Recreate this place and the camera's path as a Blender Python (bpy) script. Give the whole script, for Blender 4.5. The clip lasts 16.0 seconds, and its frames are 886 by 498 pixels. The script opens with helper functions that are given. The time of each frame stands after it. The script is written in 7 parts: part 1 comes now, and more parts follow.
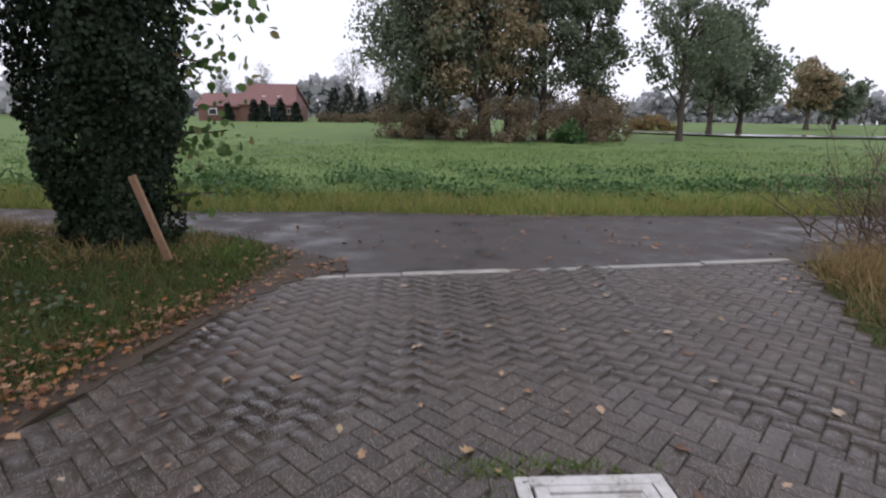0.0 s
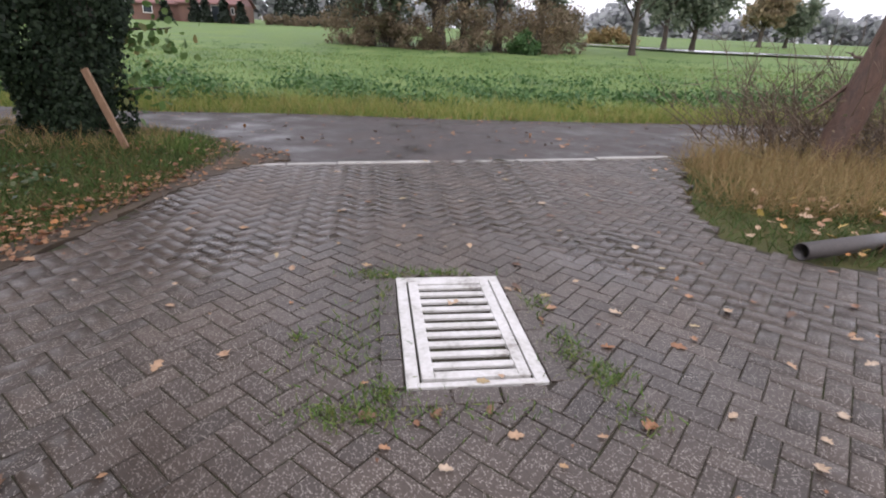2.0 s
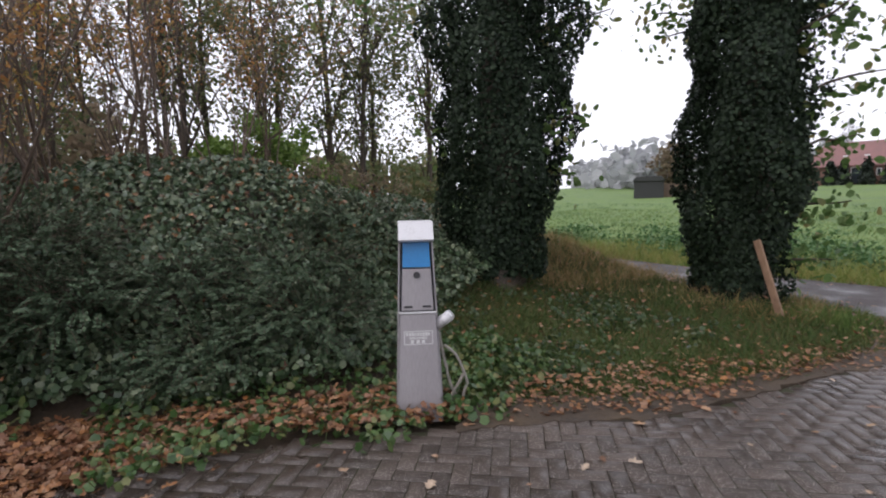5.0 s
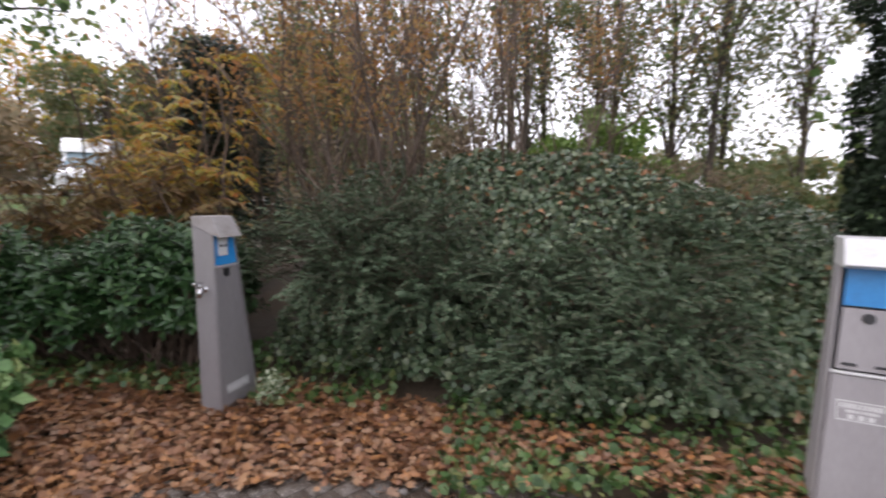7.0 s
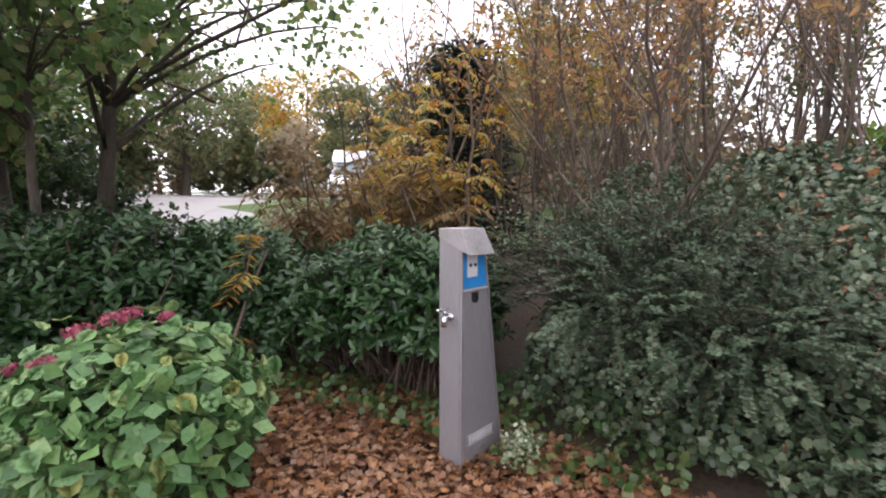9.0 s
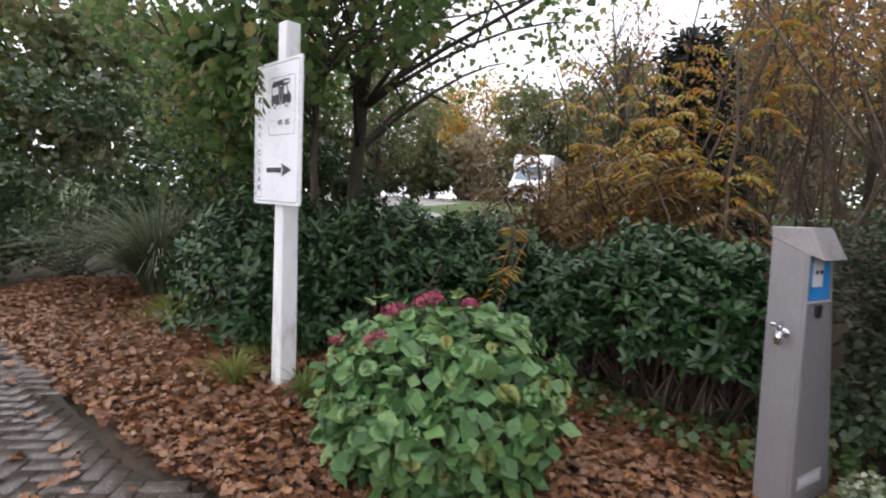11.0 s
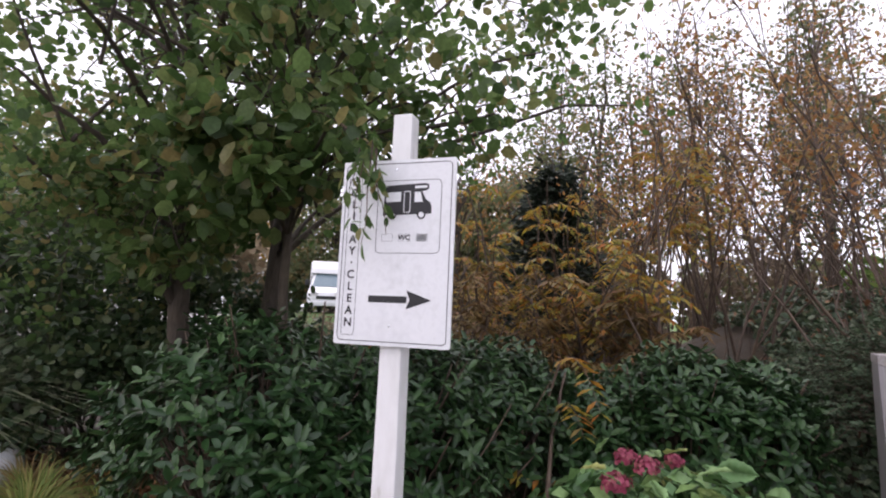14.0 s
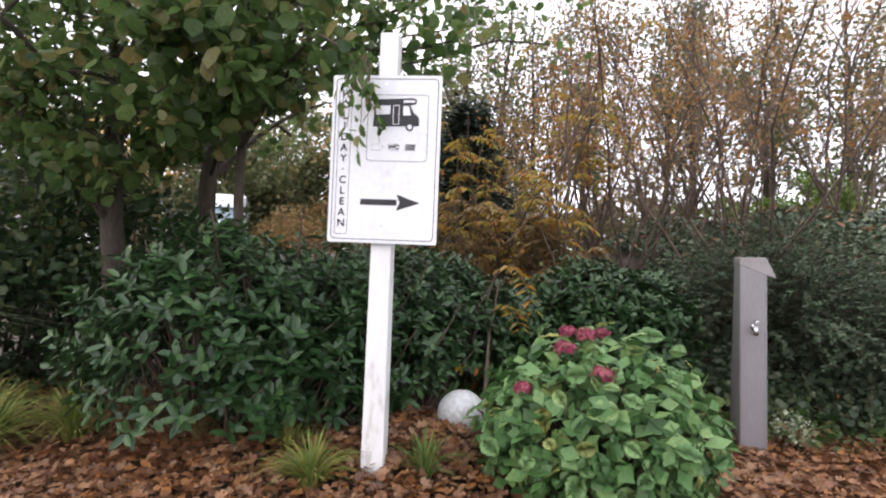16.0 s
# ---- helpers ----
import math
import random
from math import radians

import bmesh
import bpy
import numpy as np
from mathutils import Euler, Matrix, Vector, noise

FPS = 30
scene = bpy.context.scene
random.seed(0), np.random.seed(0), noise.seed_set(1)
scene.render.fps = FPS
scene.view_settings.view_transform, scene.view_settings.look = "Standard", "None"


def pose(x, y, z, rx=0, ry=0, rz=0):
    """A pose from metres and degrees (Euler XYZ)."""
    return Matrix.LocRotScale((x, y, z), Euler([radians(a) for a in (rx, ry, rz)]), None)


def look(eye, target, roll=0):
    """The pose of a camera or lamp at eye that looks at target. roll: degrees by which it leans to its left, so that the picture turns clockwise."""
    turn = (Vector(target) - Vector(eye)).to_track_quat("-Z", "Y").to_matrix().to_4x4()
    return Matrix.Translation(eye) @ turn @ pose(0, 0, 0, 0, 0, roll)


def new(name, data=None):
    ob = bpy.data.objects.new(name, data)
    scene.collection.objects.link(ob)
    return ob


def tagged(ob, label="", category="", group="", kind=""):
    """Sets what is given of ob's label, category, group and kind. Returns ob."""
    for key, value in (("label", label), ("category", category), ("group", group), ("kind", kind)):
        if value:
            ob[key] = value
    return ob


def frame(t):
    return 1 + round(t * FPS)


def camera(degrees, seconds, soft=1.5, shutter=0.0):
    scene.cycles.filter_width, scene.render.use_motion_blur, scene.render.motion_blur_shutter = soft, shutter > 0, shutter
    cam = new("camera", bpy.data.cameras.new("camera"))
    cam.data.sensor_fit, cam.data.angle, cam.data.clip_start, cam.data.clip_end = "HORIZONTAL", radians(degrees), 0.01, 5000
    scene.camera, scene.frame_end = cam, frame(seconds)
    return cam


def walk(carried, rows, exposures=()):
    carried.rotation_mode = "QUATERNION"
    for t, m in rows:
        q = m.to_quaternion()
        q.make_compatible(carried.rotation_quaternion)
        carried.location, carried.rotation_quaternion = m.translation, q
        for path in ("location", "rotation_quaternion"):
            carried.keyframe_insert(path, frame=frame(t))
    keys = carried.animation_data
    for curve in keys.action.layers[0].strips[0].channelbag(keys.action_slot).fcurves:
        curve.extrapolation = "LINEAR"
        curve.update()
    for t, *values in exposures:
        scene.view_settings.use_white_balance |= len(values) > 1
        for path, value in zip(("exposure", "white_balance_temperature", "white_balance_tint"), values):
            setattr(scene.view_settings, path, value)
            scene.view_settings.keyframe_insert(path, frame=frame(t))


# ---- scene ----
cam = camera(81.3, 16.0, soft=2.0, shutter=0.35)
PATH = [
    (0, (-0.37, -0.472, 1.266), (-0.448, 1.473, 0.806), 0.8),
    (0.5, (-0.255, -0.715, 1.229), (-0.331, 1.193, 0.633), 0.5),
    (1, (-0.175, -0.947, 1.238), (-0.236, 0.918, 0.518), 0.6),
    (1.5, (-0.116, -1.174, 1.234), (-0.032, 0.68, 0.489), 2.3),
    (2, (-0.034, -1.349, 1.238), (0.053, 0.498, 0.477), 2.5),
    (2.5, (0.026, -1.523, 1.268), (-0.063, 0.363, 0.607), 2.1),
    (3, (-0.016, -1.685, 1.298), (-0.447, 0.195, 0.771), 0.2),
    (3.5, (-0.093, -1.783, 1.319), (-1.134, -0.117, 0.946), -1.1),
    (4, (-0.214, -1.761, 1.347), (-1.648, -0.397, 1.06), -0.5),
    (4.2, (-0.253, -1.726, 1.339), (-1.787, -0.47, 1.076), -0.7),
    (6.3, (-0.827, -1.582, 1.344), (-2.717, -0.952, 1.171), 2.0),
    (6.5, (-0.901, -1.637, 1.35), (-2.845, -1.207, 1.158), 2.6),
    (6.7, (-0.985, -1.692, 1.346), (-2.962, -1.474, 1.142), 2.4),
    (7, (-1.056, -1.789, 1.333), (-3.044, -1.859, 1.129), 0.9),
    (7.5, (-1.236, -1.9, 1.352), (-3.158, -2.395, 1.1), 0.9),
    (8, (-1.43, -1.995, 1.375), (-3.23, -2.834, 1.14), 1.0),
    (8.5, (-1.632, -2.106, 1.361), (-3.408, -2.997, 1.133), 0.6),
    (9, (-1.785, -2.239, 1.342), (-3.567, -3.124, 1.143), 1.3),
    (9.5, (-1.856, -2.31, 1.338), (-3.515, -3.41, 1.143), 2.0),
    (10, (-1.809, -2.401, 1.231), (-3.311, -3.702, 1.001), 3.3),
    (10.2, (-1.761, -2.469, 1.232), (-3.191, -3.842, 0.972), 3.6),
    (12.3, (-1.207, -3.736, 1.265), (-2.688, -5.079, 1.248), 0.0),
    (12.5, (-1.174, -3.862, 1.270), (-2.700, -5.154, 1.288), 0.2),
    (13, (-1.191, -4.127, 1.281), (-2.809, -5.291, 1.442), 0.4),
    (13.5, (-1.130, -4.428, 1.284), (-2.965, -5.187, 1.522), 2.5),
    (14, (-1.029, -4.627, 1.300), (-2.918, -5.236, 1.548), 2.4),
    (14.5, (-0.920, -4.707, 1.225), (-2.849, -5.216, 1.369), 2.3),
    (15, (-0.815, -4.870, 1.171), (-2.762, -5.327, 1.179), 3.4),
    (15.5, (-0.735, -4.954, 1.127), (-2.711, -5.258, 1.084), 3.0),
    (16, (-0.667, -4.940, 1.116), (-2.657, -5.131, 1.148), 2.3),
]
# the plan is drawn at 1 : 1.12; U brings it to metres
U = 1.12
EXPOSURES = [(0, 0.44, 6300, 19), (1.0, 0.64, 6400, 21), (1.5, 0.9, 6450, 21), (2.5, 1.04, 6350, 19), (3.5, 0.7, 6250, 19), (4.2, 0.68, 6300, 19), (6.3, 1.12, 6500, 18), (7, 1.3, 6550, 19),
             (8.5, 1.72, 6500, 21), (9.3, 1.76, 6500, 21), (10.2, 1.64, 6400, 20), (12.3, 0.9, 6500, 18), (14, 1.12, 6450, 24), (16, 1.55, 6550, 19)]
walk(cam, [(t, look(U * Vector(eye), U * Vector(aim), roll)) for t, eye, aim, roll in PATH], EXPOSURES)

# ---- world, sun and exposure ----
world = bpy.data.worlds.new("overcast_sky")
scene.world = world
world.use_nodes = True
wn, wl = world.node_tree.nodes, world.node_tree.links
sky = wn.new("ShaderNodeTexSky")
sky.sky_type, sky.sun_disc = "NISHITA", False
sky.sun_elevation, sky.sun_rotation = radians(38), radians(150)
sky.air_density, sky.dust_density = 1.0, 6.0
skygain = wn.new("ShaderNodeVectorMath")
skygain.operation = "SCALE"
skygain.inputs["Scale"].default_value = 0.10
cloud = wn.new("ShaderNodeMix")
cloud.data_type = "RGBA"
cloud.inputs["Factor"].default_value = 0.88
cloud.inputs["B"].default_value = (0.80, 0.83, 0.88, 1)
wl.new(sky.outputs["Color"], skygain.inputs[0])
wl.new(skygain.outputs["Vector"], cloud.inputs["A"])
wl.new(cloud.outputs["Result"], wn["Background"].inputs["Color"])
wn["Background"].inputs["Strength"].default_value = 1.0
sun = new("sun", bpy.data.lights.new("sun", "SUN"))
sun.data.energy, sun.data.angle, sun.data.color = 0.6, radians(40), (1.0, 0.97, 0.93)
sun.matrix_world = look((0, 0, 20), (6, 11, 0))

# ---- materials ----


def ramp_node(nt, cols):
    r = nt.nodes.new("ShaderNodeValToRGB")
    e = r.color_ramp.elements
    while len(e) < len(cols):
        e.new(0.5)
    for i, c in enumerate(cols):
        e[i].position = i / max(1, len(cols) - 1)
        e[i].color = (*c, 1)
    return r


def base_mat(name):
    m = bpy.data.materials.new(name)
    m.use_nodes = True
    return m, m.node_tree, m.node_tree.nodes["Principled BSDF"]


def leaf_mat(name, cols, rough=0.45, trans=0.25, per_object=False, scale=60):
    """Leaves: each its own shade, with fine mottling and some light coming through."""
    m, nt, b = base_mat(name)
    if per_object:
        src = nt.nodes.new("ShaderNodeObjectInfo").outputs["Random"]
    else:
        src = nt.nodes.new("ShaderNodeNewGeometry").outputs["Random Per Island"]
    r = ramp_node(nt, cols)
    nt.links.new(src, r.inputs["Fac"])
    tc = nt.nodes.new("ShaderNodeTexCoord")
    n = nt.nodes.new("ShaderNodeTexNoise")
    n.inputs["Scale"].default_value = scale
    nt.links.new(tc.outputs["Object"], n.inputs["Vector"])
    h = nt.nodes.new("ShaderNodeHueSaturation")
    mr = nt.nodes.new("ShaderNodeMapRange")
    mr.inputs["To Min"].default_value, mr.inputs["To Max"].default_value = 0.55, 1.4
    nt.links.new(n.outputs["Fac"], mr.inputs["Value"])
    nt.links.new(mr.outputs["Result"], h.inputs["Value"])
    nt.links.new(r.outputs["Color"], h.inputs["Color"])
    nt.links.new(h.outputs["Color"], b.inputs["Base Color"])
    b.inputs["Roughness"].default_value = rough
    b.inputs["Specular IOR Level"].default_value = 0.4
    if trans:
        t = nt.nodes.new("ShaderNodeBsdfTranslucent")
        nt.links.new(h.outputs["Color"], t.inputs["Color"])
        mx = nt.nodes.new("ShaderNodeMixShader")
        mx.inputs["Fac"].default_value = trans
        nt.links.new(b.outputs["BSDF"], mx.inputs[1])
        nt.links.new(t.outputs["BSDF"], mx.inputs[2])
        nt.links.new(mx.outputs["Shader"], nt.nodes["Material Output"].inputs["Surface"])
    return m


def rough_mat(name, cols, scale=4.0, fine=40.0, rough=(0.6, 0.9), bump=0.4, dist=0.02, metal=0.0, spots=None, per_object=0.0,
              coat=0.0, stretch=(1, 1, 1)):
    """A surface with broad stains and fine grain: two noises mixed, and relief from both."""
    m, nt, b = base_mat(name)
    L = nt.links.new
    tc = nt.nodes.new("ShaderNodeTexCoord")
    geo = nt.nodes.new("ShaderNodeNewGeometry")
    mp = nt.nodes.new("ShaderNodeMapping")
    mp.inputs["Scale"].default_value = stretch
    L(geo.outputs["Position"], mp.inputs["Vector"])
    n1 = nt.nodes.new("ShaderNodeTexNoise")
    n1.inputs["Scale"].default_value, n1.inputs["Detail"].default_value = scale, 5
    n2 = nt.nodes.new("ShaderNodeTexNoise")
    n2.inputs["Scale"].default_value, n2.inputs["Detail"].default_value = fine, 4
    for n in (n1, n2):
        L(mp.outputs["Vector"], n.inputs["Vector"])
    add = nt.nodes.new("ShaderNodeMath")
    add.operation = "MULTIPLY_ADD"
    L(n1.outputs["Fac"], add.inputs[0])
    add.inputs[1].default_value = 0.6
    mul = nt.nodes.new("ShaderNodeMath")
    mul.operation = "MULTIPLY"
    mul.inputs[1].default_value = 0.4
    L(n2.outputs["Fac"], mul.inputs[0])
    L(mul.outputs[0], add.inputs[2])
    mr = nt.nodes.new("ShaderNodeMapRange")
    mr.inputs["From Min"].default_value, mr.inputs["From Max"].default_value = 0.32, 0.68
    L(add.outputs[0], mr.inputs["Value"])
    r = ramp_node(nt, cols)
    L(mr.outputs["Result"], r.inputs["Fac"])
    col = r.outputs["Color"]
    if per_object:
        oi = nt.nodes.new("ShaderNodeObjectInfo")
        h = nt.nodes.new("ShaderNodeHueSaturation")
        m2 = nt.nodes.new("ShaderNodeMapRange")
        m2.inputs["To Min"].default_value, m2.inputs["To Max"].default_value = 1 - per_object, 1 + per_object
        sm = nt.nodes.new("ShaderNodeMath")
        L(oi.outputs["Random"], sm.inputs[0])
        L(geo.outputs["Random Per Island"], sm.inputs[1])
        fr = nt.nodes.new("ShaderNodeMath")
        fr.operation = "FRACT"
        L(sm.outputs[0], fr.inputs[0])
        L(fr.outputs[0], m2.inputs["Value"])
        L(m2.outputs["Result"], h.inputs["Value"])
        L(col, h.inputs["Color"])
        col = h.outputs["Color"]
    if spots:
        v = nt.nodes.new("ShaderNodeTexVoronoi")
        v.inputs["Scale"].default_value = spots[0]
        L(geo.outputs["Position"], v.inputs["Vector"])
        lt = nt.nodes.new("ShaderNodeMath")
        lt.operation = "LESS_THAN"
        lt.inputs[1].default_value = spots[1]
        L(v.outputs["Distance"], lt.inputs[0])
        sp = nt.nodes.new("ShaderNodeMath")
        sp.operation = "MULTIPLY"
        L(lt.outputs[0], sp.inputs[0])
        L(n1.outputs["Fac"], sp.inputs[1])
        mx = nt.nodes.new("ShaderNodeMix")
        mx.data_type = "RGBA"
        L(sp.outputs[0], mx.inputs["Factor"])
        L(col, mx.inputs["A"])
        mx.inputs["B"].default_value = (*spots[2], 1)
        col = mx.outputs["Result"]
    L(col, b.inputs["Base Color"])
    rr = nt.nodes.new("ShaderNodeMapRange")
    rr.inputs["From Min"].default_value, rr.inputs["From Max"].default_value = 0.35, 0.65
    rr.inputs["To Min"].default_value, rr.inputs["To Max"].default_value = rough
    L(n1.outputs["Fac"], rr.inputs["Value"])
    L(rr.outputs["Result"], b.inputs["Roughness"])
    b.inputs["Metallic"].default_value = metal
    b.inputs["Coat Weight"].default_value = coat
    b.inputs["Coat Roughness"].default_value = 0.12
    if bump:
        bp = nt.nodes.new("ShaderNodeBump")
        bp.inputs["Strength"].default_value, bp.inputs["Distance"].default_value = bump, dist
        L(add.outputs[0], bp.inputs["Height"])
        L(bp.outputs["Normal"], b.inputs["Normal"])
    return m


PAVER = rough_mat("wet_concrete_paver", [(0.027, 0.020, 0.016), (0.046, 0.034, 0.027), (0.067, 0.051, 0.041)], 0.8, 90, (0.2, 0.6), 0.5, 0.004,
                  spots=(105, 0.27, (0.48, 0.44, 0.39)), per_object=0.28)
JOINT = rough_mat("damp_joint_soil", [(0.018, 0.015, 0.012), (0.04, 0.035, 0.026), (0.03, 0.04, 0.015)], 5, 60, (0.7, 0.95), 0.5, 0.01)
ASPHALT = rough_mat("wet_asphalt", [(0.026, 0.022, 0.021), (0.051, 0.043, 0.041), (0.080, 0.067, 0.062)], 1.6, 70, (0.34, 0.85), 0.7, 0.008,
                    spots=(60, 0.2, (0.2, 0.19, 0.18)))
CURB = rough_mat("worn_concrete_kerb", [(0.16, 0.15, 0.14), (0.27, 0.26, 0.24), (0.36, 0.35, 0.33)], 5, 80, (0.35, 0.7), 0.4, 0.004, per_object=0.15)
LAWNSOIL = rough_mat("thin_lawn_soil", [(0.04, 0.035, 0.016), (0.07, 0.075, 0.03), (0.10, 0.085, 0.04)], 2.5, 40, (0.7, 0.95), 0.8, 0.03)
SOIL = rough_mat("dark_soil", [(0.02, 0.015, 0.01), (0.05, 0.035, 0.022), (0.08, 0.055, 0.03)], 2, 35, (0.7, 0.95), 0.8, 0.03)
MEADOW = rough_mat("meadow_grass", [(0.06, 0.10, 0.034), (0.115, 0.18, 0.060), (0.18, 0.23, 0.095)], 0.45, 7, (0.6, 0.9), 1.0, 0.12)
YARD = rough_mat("pale_gravel", [(0.16, 0.155, 0.15), (0.23, 0.22, 0.21), (0.29, 0.28, 0.27)], 0.8, 50, (0.4, 0.8), 0.3, 0.01)
FARGREEN = rough_mat("far_lawn", [(0.055, 0.088, 0.03), (0.09, 0.135, 0.05)], 0.6, 14, (0.7, 0.9), 0.6, 0.05)
WET = rough_mat("wet_far_road", [(0.3, 0.3, 0.3), (0.4, 0.4, 0.41)], 0.5, 8, (0.05, 0.15), 0.0)
BARK = rough_mat("dark_bark", [(0.03, 0.023, 0.017), (0.065, 0.05, 0.038), (0.11, 0.088, 0.066)], 6, 45, (0.7, 0.95), 1.0, 0.03, stretch=(1, 1, 0.3))
BARK_RED = rough_mat("reddish_bark", [(0.04, 0.022, 0.015), (0.09, 0.05, 0.035), (0.13, 0.08, 0.06)], 6, 45, (0.6, 0.9), 1.0, 0.03, stretch=(1, 1, 0.3))
STEM = rough_mat("hazel_stem", [(0.045, 0.030, 0.022), (0.10, 0.068, 0.048), (0.18, 0.135, 0.10)], 7, 60, (0.55, 0.85), 0.5, 0.006, stretch=(1, 1, 0.3), per_object=0.35)
DEADTWIG = rough_mat("dead_twig", [(0.07, 0.05, 0.035), (0.17, 0.125, 0.085)], 9, 60, (0.7, 0.9), 0.4, 0.004, per_object=0.3)
WOOD = rough_mat("weathered_plank", [(0.13, 0.075, 0.045), (0.23, 0.14, 0.085), (0.3, 0.2, 0.13)], 5, 60, (0.6, 0.85), 0.6, 0.006, stretch=(1, 1, 0.2))
STEEL = rough_mat("brushed_steel", [(0.235, 0.222, 0.228), (0.285, 0.27, 0.28), (0.335, 0.32, 0.33)], 3, 120, (0.38, 0.55), 0.12, 0.001, metal=0.35, stretch=(1, 1, 0.15))
CAPSTEEL = rough_mat("bright_steel", [(0.5, 0.5, 0.51), (0.58, 0.58, 0.59), (0.4, 0.4, 0.4)], 6, 90, (0.3, 0.5), 0.1, 0.001, metal=0.3)
DIRTYSTEEL = rough_mat("stained_steel", [(0.12, 0.09, 0.07), (0.27, 0.25, 0.24), (0.32, 0.30, 0.30), (0.36, 0.34, 0.34)], 9, 70, (0.4, 0.6), 0.12, 0.001, metal=0.2)
CHROME = rough_mat("chrome", [(0.6, 0.6, 0.62), (0.75, 0.75, 0.77)], 8, 60, (0.12, 0.25), 0.0, metal=1.0)
BLUE = rough_mat("blue_plate", [(0.01, 0.16, 0.42), (0.015, 0.21, 0.52), (0.03, 0.25, 0.55)], 4, 60, (0.3, 0.45), 0.05, 0.001)
BLACK = rough_mat("black_plastic", [(0.01, 0.01, 0.012), (0.025, 0.025, 0.028)], 8, 60, (0.35, 0.6), 0.1, 0.001)
PALELABEL = rough_mat("pale_print", [(0.5, 0.5, 0.5), (0.62, 0.62, 0.62)], 9, 60, (0.5, 0.7), 0.0)
RUBBER = rough_mat("grey_hose", [(0.16, 0.15, 0.13), (0.28, 0.26, 0.23)], 12, 60, (0.5, 0.7), 0.2, 0.002)
SIGNWHITE = rough_mat("white_sign_sheet", [(0.74, 0.75, 0.77), (0.82, 0.83, 0.85), (0.70, 0.71, 0.72)], 3, 30, (0.3, 0.45), 0.0)
POSTWHITE = rough_mat("white_post_paint", [(0.45, 0.43, 0.38), (0.76, 0.76, 0.75), (0.82, 0.82, 0.82), (0.8, 0.8, 0.8)], 5, 24, (0.45, 0.65), 0.35, 0.004, stretch=(1, 1, 0.35))
GRATEWHITE = rough_mat("chipped_white_paint", [(0.22, 0.20, 0.18), (0.44, 0.43, 0.41), (0.53, 0.52, 0.51), (0.58, 0.57, 0.56)], 6, 45, (0.35, 0.6), 0.3, 0.003)
BALLWHITE = rough_mat("grubby_white_plastic", [(0.42, 0.43, 0.40), (0.66, 0.68, 0.68), (0.78, 0.8, 0.81)], 5, 40, (0.3, 0.5), 0.1, 0.002)
PIPE = rough_mat("dull_grey_pipe", [(0.04, 0.035, 0.034), (0.075, 0.066, 0.064)], 5, 50, (0.4, 0.7), 0.2, 0.002)
ROOFTILE = rough_mat("red_roof_tile", [(0.13, 0.062, 0.056), (0.18, 0.088, 0.08), (0.21, 0.108, 0.10)], 0.8, 6, (0.6, 0.8), 0.3, 0.03)
BRICKWALL = rough_mat("brown_brick_wall", [(0.13, 0.07, 0.055), (0.2, 0.11, 0.085)], 1.2, 9, (0.7, 0.9), 0.3, 0.02)
WHITEPAINT = rough_mat("white_paint", [(0.72, 0.72, 0.72), (0.8, 0.8, 0.8)], 1, 20, (0.3, 0.5), 0.0)
VANWHITE = rough_mat("van_paint", [(0.76, 0.77, 0.79), (0.8, 0.81, 0.83)], 1, 20, (0.15, 0.25), 0.0, coat=0.5)
DARKGLASS = rough_mat("dark_glass", [(0.03, 0.04, 0.05), (0.05, 0.06, 0.07)], 1, 10, (0.05, 0.1), 0.0)
WINDSHIELD = rough_mat("windscreen_glass", [(0.16, 0.22, 0.26), (0.2, 0.27, 0.3)], 1, 10, (0.04, 0.08), 0.0)
SHEDWOOD = rough_mat("dark_shed_boards", [(0.02, 0.022, 0.022), (0.04, 0.042, 0.042)], 2, 14, (0.6, 0.8), 0.3, 0.01)

GREEN_IVY = leaf_mat("ivy_leaf", [(0.007, 0.014, 0.007), (0.012, 0.023, 0.012), (0.020, 0.036, 0.018), (0.030, 0.047, 0.025)], 0.6, 0.08)
GROUND_IVY = leaf_mat("ground_ivy_leaf", [(0.028, 0.052, 0.024), (0.046, 0.08, 0.038), (0.07, 0.108, 0.055), (0.11, 0.145, 0.08), (0.17, 0.20, 0.12)], 0.32, 0.12)
FRESH_IVY = leaf_mat("fresh_ivy_leaf", [(0.028, 0.064, 0.018), (0.048, 0.10, 0.026), (0.08, 0.135, 0.04), (0.16, 0.16, 0.06)], 0.4, 0.2)
COTON = leaf_mat("small_evergreen_leaf", [(0.034, 0.060, 0.030), (0.050, 0.088, 0.044), (0.068, 0.112, 0.056), (0.09, 0.135, 0.072)], 0.6, 0.25)
LAUREL = leaf_mat("laurel_leaf", [(0.013, 0.038, 0.012), (0.024, 0.066, 0.020), (0.040, 0.094, 0.030), (0.068, 0.130, 0.045)], 0.3, 0.15)
HYDR = leaf_mat("hydrangea_leaf", [(0.06, 0.14, 0.045), (0.10, 0.21, 0.072), (0.145, 0.27, 0.098), (0.185, 0.315, 0.12), (0.22, 0.33, 0.12), (0.34, 0.33, 0.09)], 0.5, 0.25, per_object=True, scale=12)
HYDR_FLOWER = leaf_mat("hydrangea_petal", [(0.18, 0.03, 0.05), (0.32, 0.05, 0.10), (0.42, 0.11, 0.15), (0.24, 0.09, 0.07)], 0.6, 0.25)
HAZEL = leaf_mat("broad_green_leaf", [(0.05, 0.095, 0.03), (0.085, 0.155, 0.045), (0.12, 0.20, 0.062), (0.17, 0.245, 0.085), (0.27, 0.22, 0.09)], 0.4, 0.6)
